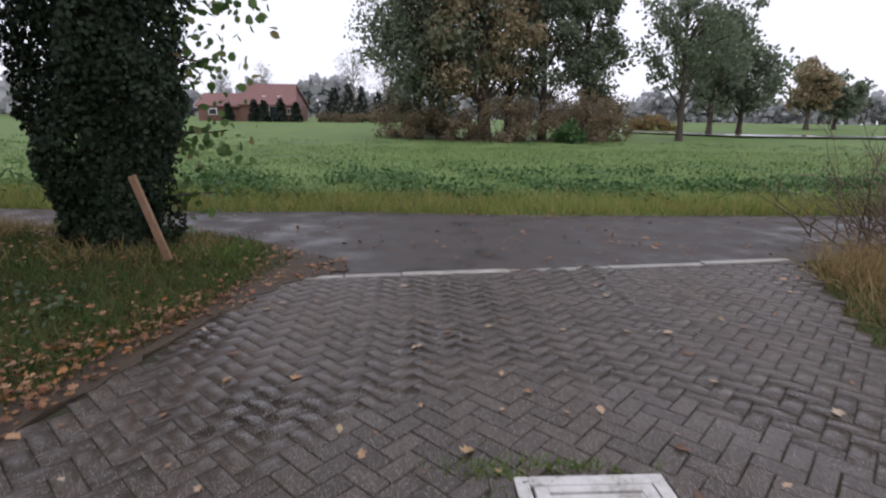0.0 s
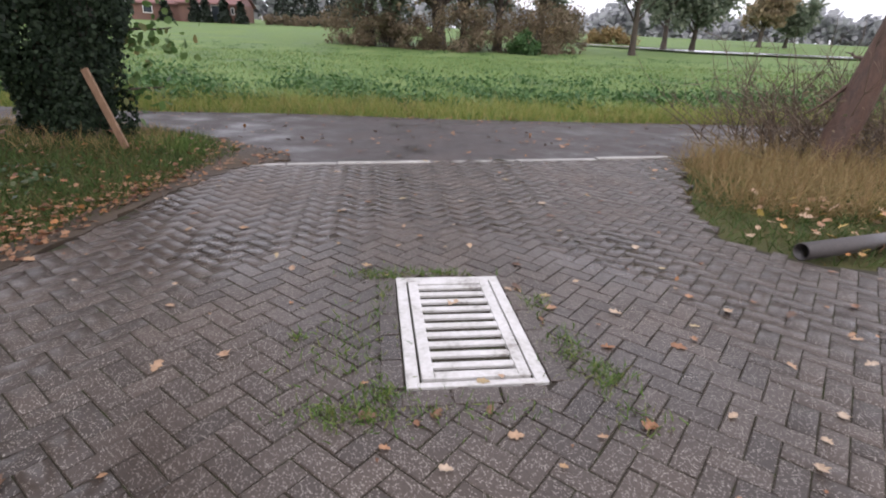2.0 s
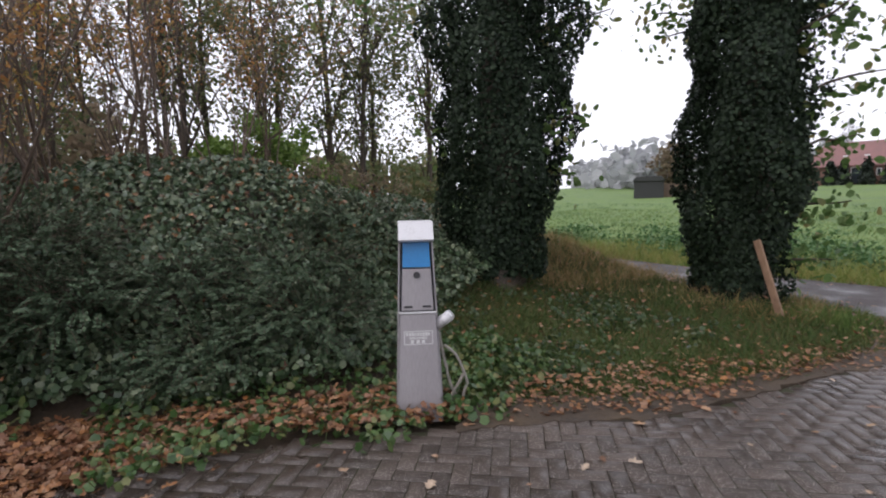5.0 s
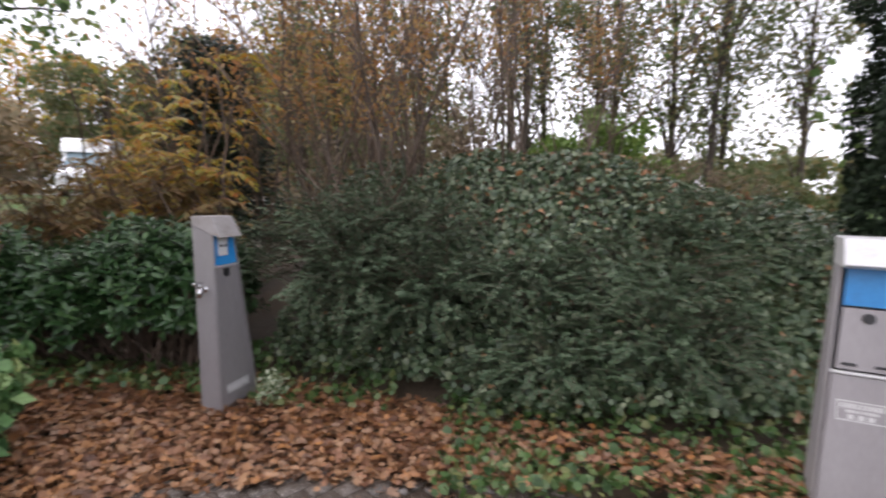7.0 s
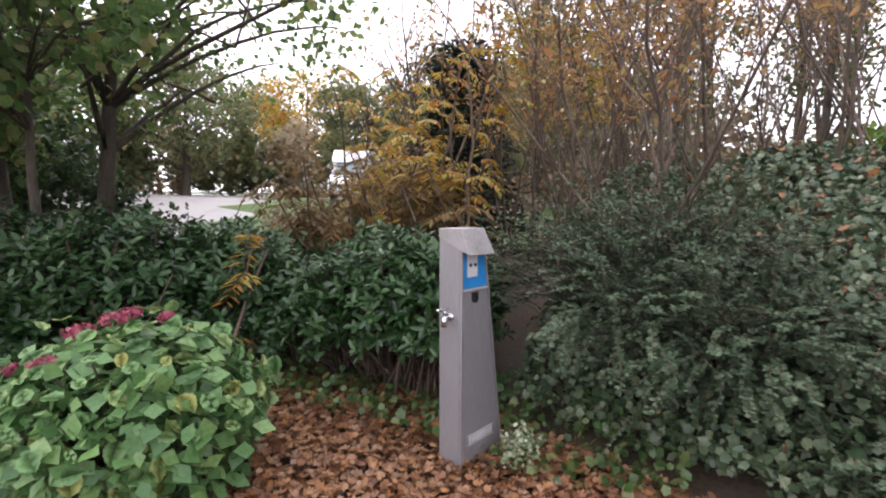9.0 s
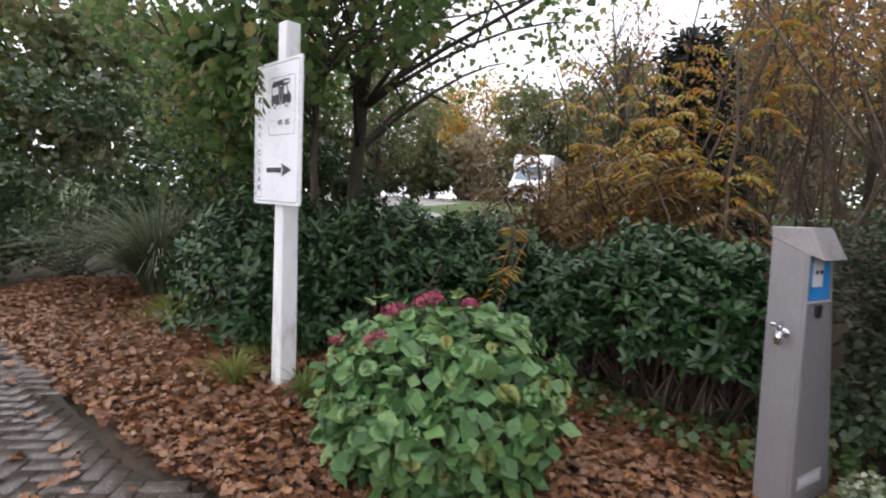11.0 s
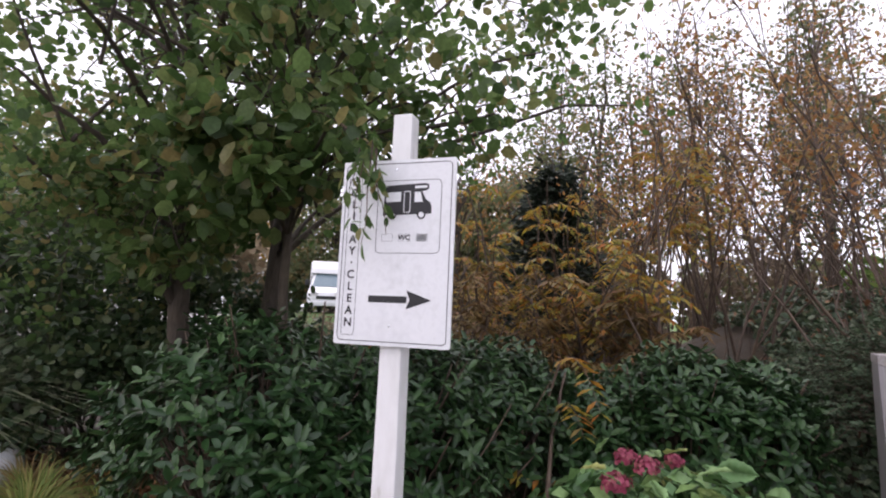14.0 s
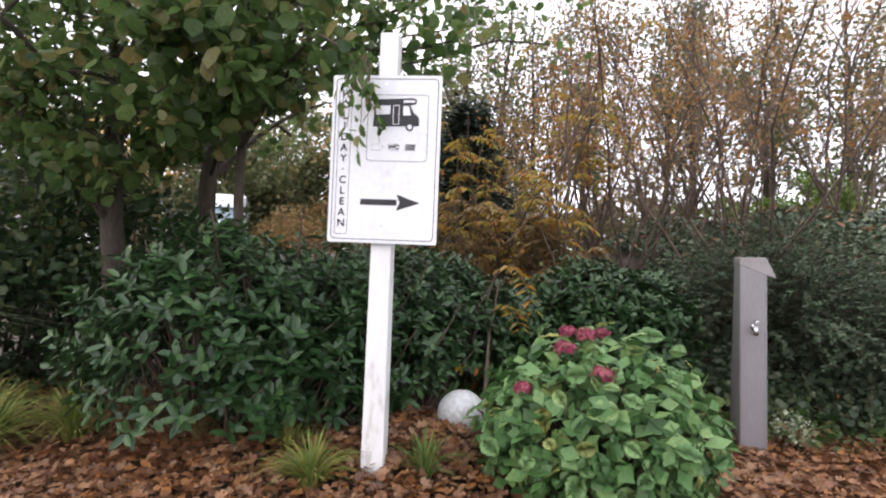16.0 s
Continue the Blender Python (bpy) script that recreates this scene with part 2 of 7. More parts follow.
HEDGE = leaf_mat("dark_shrub_leaf", [(0.02, 0.04, 0.016), (0.036, 0.07, 0.026), (0.06, 0.10, 0.042), (0.11, 0.13, 0.055)], 0.42, 0.3)
AUTUMN = leaf_mat("autumn_leaf", [(0.24, 0.11, 0.045), (0.34, 0.16, 0.06), (0.40, 0.24, 0.08), (0.30, 0.17, 0.09), (0.36, 0.29, 0.10)], 0.55, 0.45)
SUMAC = leaf_mat("sumac_leaflet", [(0.40, 0.20, 0.04), (0.46, 0.32, 0.04), (0.44, 0.15, 0.03), (0.40, 0.36, 0.06), (0.26, 0.26, 0.06), (0.24, 0.13, 0.05)], 0.5, 0.45)
DROOP = leaf_mat("wilted_leaflet", [(0.11, 0.06, 0.028), (0.19, 0.11, 0.04), (0.26, 0.18, 0.06), (0.15, 0.12, 0.045), (0.28, 0.12, 0.045)], 0.6, 0.3)
CONIFER = leaf_mat("dark_conifer_spray", [(0.010, 0.016, 0.011), (0.018, 0.030, 0.019), (0.03, 0.045, 0.027)], 0.6, 0.1)
BGLEAF = leaf_mat("olive_poplar_leaf", [(0.085, 0.115, 0.045), (0.13, 0.16, 0.065), (0.17, 0.19, 0.09), (0.24, 0.18, 0.08)], 0.5, 0.45)
BGBRIGHT = leaf_mat("bright_shrub_leaf", [(0.09, 0.17, 0.03), (0.14, 0.24, 0.045), (0.2, 0.28, 0.07)], 0.5, 0.35)
# grove greens lifted and greyed, so haze over the meadow sits in the colour
GROVE = leaf_mat("hazed_grove_leaf", [(0.12, 0.155, 0.105), (0.16, 0.20, 0.138), (0.20, 0.24, 0.168), (0.25, 0.27, 0.195)], 0.6, 0.45)
GROVE_GOLD = leaf_mat("grove_golden_leaf", [(0.30, 0.235, 0.15), (0.36, 0.275, 0.17), (0.27, 0.255, 0.165)], 0.6, 0.45)
BRUSH = leaf_mat("brown_brush_leaf", [(0.15, 0.115, 0.08), (0.21, 0.16, 0.105), (0.25, 0.19, 0.125), (0.19, 0.175, 0.105)], 0.7, 0.35)
# distance haze painted into the leaf colour as pale grey
FARTREE = leaf_mat("hazed_far_leaf", [(0.34, 0.35, 0.36), (0.40, 0.41, 0.42), (0.45, 0.46, 0.47)], 0.8, 0.4)
LITTER = leaf_mat("fallen_leaf", [(0.08, 0.034, 0.018), (0.16, 0.068, 0.032), (0.24, 0.11, 0.052), (0.32, 0.18, 0.095), (0.19, 0.11, 0.068), (0.32, 0.14, 0.045), (0.12, 0.06, 0.035)], 0.45, 0.1, scale=30)
PALELEAF = leaf_mat("pale_fallen_leaf", [(0.25, 0.12, 0.06), (0.38, 0.24, 0.14), (0.42, 0.30, 0.20), (0.36, 0.15, 0.05), (0.4, 0.32, 0.08)], 0.45, 0.1, scale=30)
BLADE = leaf_mat("grass_blade", [(0.06, 0.12, 0.025), (0.10, 0.18, 0.04), (0.15, 0.22, 0.06), (0.22, 0.22, 0.08)], 0.5, 0.3)
VERGE = leaf_mat("verge_grass_blade", [(0.10, 0.16, 0.035), (0.18, 0.24, 0.055), (0.28, 0.29, 0.085), (0.36, 0.29, 0.11)], 0.55, 0.3)
STRAW = leaf_mat("straw_blade", [(0.19, 0.125, 0.055), (0.29, 0.20, 0.095), (0.38, 0.28, 0.14), (0.20, 0.185, 0.07)], 0.6, 0.3)
LAWN = leaf_mat("lawn_blade", [(0.035, 0.068, 0.018), (0.058, 0.105, 0.026), (0.085, 0.125, 0.036), (0.14, 0.10, 0.045)], 0.55, 0.3)
PAMPAS = leaf_mat("pampas_blade", [(0.06, 0.10, 0.05), (0.11, 0.15, 0.08), (0.17, 0.20, 0.12), (0.27, 0.27, 0.17)], 0.5, 0.35)
VARIEG = leaf_mat("variegated_leaf", [(0.10, 0.17, 0.07), (0.25, 0.30, 0.18), (0.48, 0.50, 0.38)], 0.45, 0.2)
WEED = leaf_mat("meadow_weed_leaf", [(0.04, 0.092, 0.032), (0.065, 0.14, 0.048), (0.10, 0.18, 0.062)], 0.5, 0.25)

# rough ground and dull grass mirror little of the sky
for mt, lv in ((MEADOW, 0.08), (FARGREEN, 0.1), (LAWNSOIL, 0.1), (PAVER, 0.45), (GREEN_IVY, 0.18), (JOINT, 0.15), (ASPHALT, 0.32), (BLADE, 0.25), (VERGE, 0.25), (LAWN, 0.25), (STRAW, 0.2), (WEED, 0.25), (GROVE, 0.15)):
    for nd in mt.node_tree.nodes:
        if nd.type == "BSDF_PRINCIPLED":
            nd.inputs["Specular IOR Level"].default_value = lv

# ---- building tools ----
rng = np.random.default_rng(7)


STUFF = {"foliage", "tuft", "ivy", "sprig_foliage", "withered_foliage", "branchwork"}


def raw(name, V, F, mat, parent=None, smooth=False):
    """One mesh object from arrays of points and faces of one size."""
    V, F = np.asarray(V, dtype=np.float32), np.asarray(F, dtype=np.int32)
    me = bpy.data.meshes.new(name)
    k = F.shape[1]
    me.vertices.add(len(V))
    me.vertices.foreach_set("co", V.ravel())
    me.loops.add(F.size)
    me.loops.foreach_set("vertex_index", F.ravel())
    me.polygons.add(len(F))
    me.polygons.foreach_set("loop_start", np.arange(0, F.size, k, dtype=np.int32))
    me.polygons.foreach_set("loop_total", np.full(len(F), k, dtype=np.int32))
    if smooth:
        me.polygons.foreach_set("use_smooth", np.ones(len(F), dtype=bool))
    me.update(calc_edges=True)
    me.materials.append(mat)
    ob = new(name, me)
    if parent:
        ob.parent = parent
    if parent and name in STUFF:
        ob["kind"] = "stuff"
    return ob


def part(name, bm, mat, parent=None, label="", smooth=False):
    me = bpy.data.meshes.new(name)
    bmesh.ops.recalc_face_normals(bm, faces=bm.faces[:])
    bm.to_mesh(me)
    bm.free()
    me.materials.append(mat)
    if smooth:
        for p in me.polygons:
            p.use_smooth = True
    ob = new(name, me)
    if parent:
        ob.parent = parent
    if label:
        ob["label"] = label
    return ob


def empty(name, m, label, category, group="", kind=""):
    ob = new(name)
    ob.matrix_world = m
    return tagged(ob, label, category, group, kind)


def box(bm, x0, x1, y0, y1, z0, z1, bevel=0.0, m=None):
    r = bmesh.ops.create_cube(bm, size=1)
    vs = r["verts"]
    for v in vs:
        v.co = Vector(((x0 + x1) / 2 + v.co.x * (x1 - x0), (y0 + y1) / 2 + v.co.y * (y1 - y0), (z0 + z1) / 2 + v.co.z * (z1 - z0)))
    if bevel:
        es = list({e for v in vs for e in v.link_edges})
        vs = bmesh.ops.bevel(bm, geom=es, offset=bevel, segments=2, affect="EDGES", profile=0.5)["verts"]
    if m is not None:
        bmesh.ops.transform(bm, matrix=m, verts=list(set(vs)))
    return bm


def prism(pts, y0, y1, bevel=0.0):
    """A solid with the outline pts in x and z, between two depths."""
    bm = bmesh.new()
    a = [bm.verts.new((x, y0, z)) for x, z in pts]
    b = [bm.verts.new((x, y1, z)) for x, z in pts]
    n = len(pts)
    bm.faces.new(a)
    bm.faces.new(b[::-1])
    for i in range(n):
        bm.faces.new((a[i], b[i], b[(i + 1) % n], a[(i + 1) % n]))
    if bevel:
        bmesh.ops.bevel(bm, geom=bm.edges[:], offset=bevel, segments=2, affect="EDGES", profile=0.5)
    return bm


def cyl(bm, r, depth, m, seg=20, r2=None):
    bmesh.ops.create_cone(bm, cap_ends=True, segments=seg, radius1=r, radius2=r if r2 is None else r2, depth=depth, matrix=m)
    return bm


def tube_arrays(P, R, sides=6):
    """Points and quads of a tapered tube along the points P."""
    P = np.asarray(P, float)
    n = len(P)
    T = np.gradient(P, axis=0)
    T /= np.linalg.norm(T, axis=1)[:, None] + 1e-9
    ref = np.tile(np.array([0.31, 0.17, 0.94]), (n, 1))
    flat = np.abs((T * ref).sum(1)) > 0.9
    ref[flat] = (0.9, 0.3, 0.1)
    A = np.cross(T, ref)
    A /= np.linalg.norm(A, axis=1)[:, None]
    B = np.cross(T, A)
    ang = np.linspace(0, 2 * math.pi, sides, endpoint=False)
    R = np.asarray(R, float)[:, None, None]
    V = P[:, None, :] + R * (A[:, None, :] * np.cos(ang)[None, :, None] + B[:, None, :] * np.sin(ang)[None, :, None])
    idx = np.arange(n * sides).reshape(n, sides)
    q = np.stack([idx[:-1], np.roll(idx[:-1], -1, 1), np.roll(idx[1:], -1, 1), idx[1:]], -1).reshape(-1, 4)
    return V.reshape(-1, 3), q


class Bag:
    """Collects arrays of points and faces to be one mesh."""

    def __init__(self):
        self.v, self.f, self.n = [], [], 0

    def add(self, V, F):
        self.v.append(np.asarray(V))
        self.f.append(np.asarray(F) + self.n)
        self.n += len(V)

    def tube(self, P, R, sides=6):
        self.add(*tube_arrays(P, R, sides))

    def out(self, name, mat, parent=None, smooth=True):
        return raw(name, np.concatenate(self.v), np.concatenate(self.f), mat, parent, smooth)


def fan(outline, mid=(0.5, 0, 0)):
    V = np.array([mid] + list(outline), float)
    n = len(outline)
    return V, np.array([(0, 1 + i, 1 + (i + 1) % n) for i in range(n)])


OVAL = (np.array([(0, 0, 0), (0.3, -0.2, 0.05), (0.7, -0.19, 0.04), (1, 0, -0.08), (0.7, 0.19, 0.04), (0.3, 0.2, 0.05)]),
        np.array([(0, 1, 2), (0, 2, 3), (0, 3, 4), (0, 4, 5)]))
ROUND = (np.array([(0, 0, 0), (0.25, -0.33, 0.06), (0.7, -0.34, 0.03), (1, 0, -0.1), (0.7, 0.34, 0.03), (0.25, 0.33, 0.06)]),
         np.array([(0, 1, 2), (0, 2, 3), (0, 3, 4), (0, 4, 5)]))
SLIM = (np.array([(0, 0, 0), (0.45, -0.16, 0.04), (1, 0, -0.06), (0.45, 0.16, 0.04)]), np.array([(0, 1, 2), (0, 2, 3)]))
WIDE = (np.array([(0, 0, 0), (0.5, -0.36, 0.05), (1, 0, -0.06), (0.5, 0.36, 0.05)]), np.array([(0, 1, 2), (0, 2, 3)]))
IVY = fan([(0, 0, 0), (0.08, -0.42, 0.05), (0.42, -0.36, 0.02), (0.55, -0.5, -0.04), (1, 0, -0.1), (0.55, 0.5, -0.04), (0.42, 0.36, 0.02), (0.08, 0.42, 0.05)], (0.35, 0, 0.06))
OAK = fan([(0, 0, 0), (0.2, -0.22, 0.08), (0.3, -0.14, 0.05), (0.5, -0.42, 0.14), (0.6, -0.2, 0.06), (0.85, -0.3, 0.1), (1, 0, 0.12), (0.85, 0.3, 0.04),
           (0.6, 0.2, 0.02), (0.5, 0.42, 0.16), (0.3, 0.14, 0.04), (0.2, 0.22, 0.1)], (0.5, 0, 0))
GRASS = (np.array([(0, -0.5, 0), (0, 0.5, 0), (0.5, -0.4, 0.06), (0.5, 0.4, 0.06), (1, 0, -0.12)]), np.array([(0, 1, 3), (0, 3, 2), (2, 3, 4)]))


def unit(a):
    return a / (np.linalg.norm(a, axis=-1, keepdims=True) + 1e-9)


def scatter(tmpl, P, X, N, S, W=None):
    """Copies of a leaf shape: at P, pointing along X, facing N, of length S (and width W)."""
    V, F = tmpl
    X = unit(X)
    Y = unit(np.cross(N, X))
    Z = np.cross(X, Y)
    S = np.broadcast_to(S, (len(P),))
    W = S if W is None else np.broadcast_to(W, (len(P),))
    out = (P[:, None, :] + V[None, :, 0, None] * (X * S[:, None])[:, None, :] + V[None, :, 1, None] * (Y * W[:, None])[:, None, :]
           + V[None, :, 2, None] * (Z * S[:, None])[:, None, :])
    faces = F[None] + (np.arange(len(P)) * len(V))[:, None, None]
    return out.reshape(-1, 3), faces.reshape(-1, F.shape[1])


def rand_dirs(n, r=rng):
    return unit(r.normal(size=(n, 3)))


def leaf_cloud(name, tmpl, P, mat, parent, size, up=0.6, out_from=None, droop=0.3, vary=0.35, kind=""):
    """Leaves at the points P, facing mostly upwards and outwards."""
    n = len(P)
    N = rand_dirs(n) + np.array([0, 0, up])
    if out_from is not None:
        N = N + unit(P - np.asarray(out_from)) * 0.9
    N = unit(N)
    X = rand_dirs(n) + np.array([0, 0, -droop])
    X = X - N * (X * N).sum(1)[:, None] * 0.8
    S = size * (1 + vary * rng.uniform(-1, 1, n))
    ob = raw(name, *scatter(tmpl, P, X, N, S), mat, parent)
    if kind:
        ob["kind"] = kind
    return ob


def clumps(centers, radii, per, squash=0.8, shell=0.5):
    """Points in uneven clumps round the given centres."""
    C = np.repeat(np.asarray(centers, float), per, axis=0)
    R = np.repeat(np.asarray(radii, float), per)
    d = rand_dirs(len(C)) * (rng.uniform(0, 1, len(C)) ** shell)[:, None]
    d[:, 2] *= squash
    return C + d * R[:, None]


def in_ellipsoid(n, c, r, hollow=0.35):
    d = rand_dirs(n) * (hollow + (1 - hollow) * rng.uniform(0, 1, n) ** 0.6)[:, None]
    return np.asarray(c) + d * np.asarray(r)


def bend(p0, p1, n=7, wob=0.05, sag=0.0, r=rng):
    """A wavering line between two points."""
    t = np.linspace(0, 1, n)[:, None]
    p0, p1 = np.asarray(p0, float), np.asarray(p1, float)
    L = np.linalg.norm(p1 - p0)
    w = np.cumsum(r.normal(size=(n, 3)), axis=0) * wob * L / n
    w[0] = 0
    P = p0 + (p1 - p0) * t + w * np.sin(t * math.pi * 0.6)
    P[:, 2] += sag * L * (t[:, 0] - t[:, 0] ** 2) * 4
    return P


def tree(name, base, height, trunk_r, crown_c, crown_r, n_clump, per, leaf, tmpl, size, label, category="tree", bark=BARK, lean=(0, 0), limbs=14,
         clump_r=0.22, group="", squash=0.8, trunk_top=0.9):
    """A trunk with limbs that reach into an uneven crown of leaf clumps with gaps."""
    base = np.asarray(base, float)
    root = empty(name, pose(*base), label, category, group)
    top = np.array([lean[0], lean[1], height * trunk_top])
    B = Bag()
    P = bend((0, 0, -0.15), top, 12, 0.06)
    R = trunk_r * (1 - np.linspace(0, 1, 12) * 0.85)
    R[0] *= 1.35
    B.tube(P, R, 9)
    cc, cr = np.asarray(crown_c, float) - base, np.asarray(crown_r, float)
    C = in_ellipsoid(n_clump, cc, cr, 0.3)
    for i in range(min(limbs, n_clump)):
        tz = np.clip((C[i][2] - 0.3 * cr[2]) / top[2], 0.2, 0.92)
        k = int(tz * 11)
        B.tube(bend(P[k], C[i], 7, 0.12, 0.08), np.linspace(R[k] * 0.5, max(0.008, trunk_r * 0.06), 7), 5)
        for _ in range(2):
            j = C[rng.integers(n_clump)]
            if np.linalg.norm(j - C[i]) < cr.mean():
                B.tube(bend(C[i] * 0.6 + P[k] * 0.4, j, 6, 0.12, 0.05), np.linspace(R[k] * 0.25, trunk_r * 0.03, 6), 4)
    B.out("trunk", bark, root)
    rad = cr.mean() * clump_r * rng.uniform(0.6, 1.5, n_clump)
    leaf_cloud("crown", tmpl, clumps(C, rad, per, squash), leaf, root, size)
    return root

# ---- ground, road, paving ----


def smooth(t):
    t = np.clip(t, 0, 1)
    return t * t * (3 - 2 * t)


def ground_z(x, y):
    """Height of the ground: flat paving, a planted mound, a low verge and a field that rises slowly."""
    x, y = np.asarray(x, float), np.asarray(y, float)
    foot = np.interp(y, [-6, -4, -2.9, -2.2, -1.5, -0.66, 0.5, 1.5, 2.5, 3.5, 5], [-4.8, -4.6, -4.45, -4.25, -3.85, -3.65, -3.8, -4.1, -4.2, -4.5, -5.2])
    amp = np.interp(y, [-7, -5.2, -4, -2.8, -0.8, 0.6, 1.5, 2.5, 3.5, 4.4, 5.3], [0, 0.35, 0.8, 1.5, 1.62, 1.4, 1.15, 1.0, 0.6, 0.25, 0.0])
    z = amp * smooth((foot - x) / 3.0) * (0.35 + 0.65 * smooth((16 + x) / 7))
    verge = np.exp(-(((x + 3.7) / 1.1) ** 2 + ((y - 3.9) / 1.2) ** 2)) * 0.17
    verge = verge + 0.42 * np.exp(-(((x + 6.1) / 1.3) ** 2 + ((y - 4.0) / 0.75) ** 2))
    field = 0.027 * (np.clip(y, 10, 130) - 10)
    ditch = -0.05 * np.exp(-((y - 12 - 0.1 * x) / 1.0) ** 2)
    lump = 0.02 * np.sin(x * 2.1 + 1) * np.sin(y * 1.7) * smooth((np.abs(x + 0.2) - 2.6) / 2)
    yard = 1.2 * smooth((-0.82 * x - 0.57 * y - 11) / 13) * smooth((-3 - y) / 6)
    bed = 0.25 * np.exp(-(((x + 3.35) / 0.75) ** 2 + ((y + 5.75) / 1.2) ** 2)) * smooth((-2.2 - x) / 0.5)
    return z + verge + field + ditch * (y > 8) + lump + yard + bed


def build_ground():
    gx = np.concatenate([np.linspace(-900, -60, 14), np.linspace(-50, -16, 18), np.linspace(-15, 8, 93), np.linspace(9, 50, 22), np.linspace(60, 900, 14)])
    gy = np.concatenate([np.linspace(-900, -60, 14), np.linspace(-50, -12, 20), np.linspace(-11, 12, 93), np.linspace(13, 60, 30), np.linspace(70, 900, 16)])
    X, Y = np.meshgrid(gx, gy)
    Z = ground_z(X, Y) - 0.06
    nx = len(gx)
    idx = np.arange(X.size).reshape(X.shape)
    F = np.stack([idx[:-1, :-1], idx[:-1, 1:], idx[1:, 1:], idx[1:, :-1]], -1).reshape(-1, 4)
    ob = raw("ground", np.stack([X, Y, Z], -1).reshape(-1, 3), F, SOIL, None, True)
    ob.data.materials.append(MEADOW)
    ob.data.materials.append(YARD)
    ob.data.materials.append(FARGREEN)
    ob.data.materials.append(LAWNSOIL)
    ctr = np.stack([X, Y], -1).reshape(-1, 2)[F].mean(1)
    cx, cy = ctr[:, 0], ctr[:, 1]
    mi = np.zeros(len(F), dtype=np.int32)
    mi[cy > 7.2] = 1
    far = (cx < -9) & (cy < -8)
    mi[far] = 2
    mi[(cy < -14) & (cx > -9)] = 3
    mi[(cx < -38) & (cy < 7)] = 3
    mi[(cx < -14) & (cy > -8) & (cy <= 7.2)] = 3
    along = -0.82 * cx - 0.57 * cy
    across = 0.57 * cx - 0.82 * cy
    mi[far & (along > 13) & (along < 27) & (np.abs(across - 2.2) < 2.6)] = 3
    mi[(cx > 8) & (cy <= 7.2)] = 3
    mi[(cx > -9) & (cx < -1.8) & (cy > 0.3) & (cy < 6) & (cx < -2.2)] = 4
    mi[(cx > 1.8) & (cx < 8) & (cy > 1.2) & (cy < 6.5)] = 4
    ob.data.polygons.foreach_set("material_index", mi)
    return tagged(ob, "damp soil, meadow grass and pale gravel ground", "ground", kind="structure")


build_ground()

PAVED = [(-1.88, 3.70), (-2.0, 3.3), (-2.04, 2.65), (-2.2, 1.4), (-2.32, 0.95), (-2.62, 0.46), (-2.85, -0.05), (-3.12, -0.8), (-3.36, -1.4), (-3.45, -2.9),
         (-3.1, -3.7), (-2.5, -4.4), (-2.15, -5.4), (-2.1, -6.6), (-2.0, -11), (6.5, -11), (6.5, 1.1), (3.2, 1.4), (2.5, 1.55), (2.08, 1.95), (2.22, 2.79), (3.06, 4.72)]


def inside(px, py, poly):
    px, py = np.asarray(px), np.asarray(py)
    res = np.zeros(px.shape, bool)
    n = len(poly)
    for i in range(n):
        (x1, y1), (x2, y2) = poly[i], poly[(i + 1) % n]
        c = ((y1 > py) != (y2 > py)) & (px < (x2 - x1) * (py - y1) / (y2 - y1 + 1e-12) + x1)
        res ^= c
    return res


def flat_poly(name, pts, z, mat, label, category="", thick=0.08):
    bm = bmesh.new()
    top = [bm.verts.new((x, y, z)) for x, y in pts]
    bot = [bm.verts.new((x, y, z - thick)) for x, y in pts]
    bm.faces.new(top)
    for i in range(len(pts)):
        j = (i + 1) % len(pts)
        bm.faces.new((top[i], bot[i], bot[j], top[j]))
    bmesh.ops.triangulate(bm, faces=[f for f in bm.faces if len(f.verts) > 4])
    return tagged(part(name, bm, mat), label, category, kind="structure")


PAVEMENT = flat_poly("pavement", PAVED, -0.0058, JOINT, "worn herringbone paved forecourt with mossy joints", "pavement")
ROAD = [(-1.9, 3.62), (0.3, 4.05), (3.08, 4.74), (4.6, 5.5), (6.5, 6.1), (14, 7.0), (40, 10), (40, 12.5), (14, 8.9), (6.0, 7.9), (3.8, 7.6), (0.3, 7.25), (-2.3, 7.25), (-4.2, 6.95),
        (-7, 6.9), (-14, 6.7), (-40, 6), (-40, 4), (-14, 5.2), (-7, 5.7), (-4.0, 5.55), (-2.84, 5.15), (-2.15, 4.7), (-1.9, 4.2)]
flat_poly("road", ROAD, -0.012, ASPHALT, "narrow wet asphalt lane with fallen leaves", "road")
YARDROAD = [(46, 40.5), (20.5, 40.5), (11, 49.5), (11, 52.5), (22, 44.5), (46, 44.2)]
bm = bmesh.new()
bm.faces.new([bm.verts.new((x, y, 0.027 * (y - 10) + 0.10)) for x, y in YARDROAD])
tagged(part("road_far", bm, WET), "distant wet road shining under the sky", "road", kind="structure")

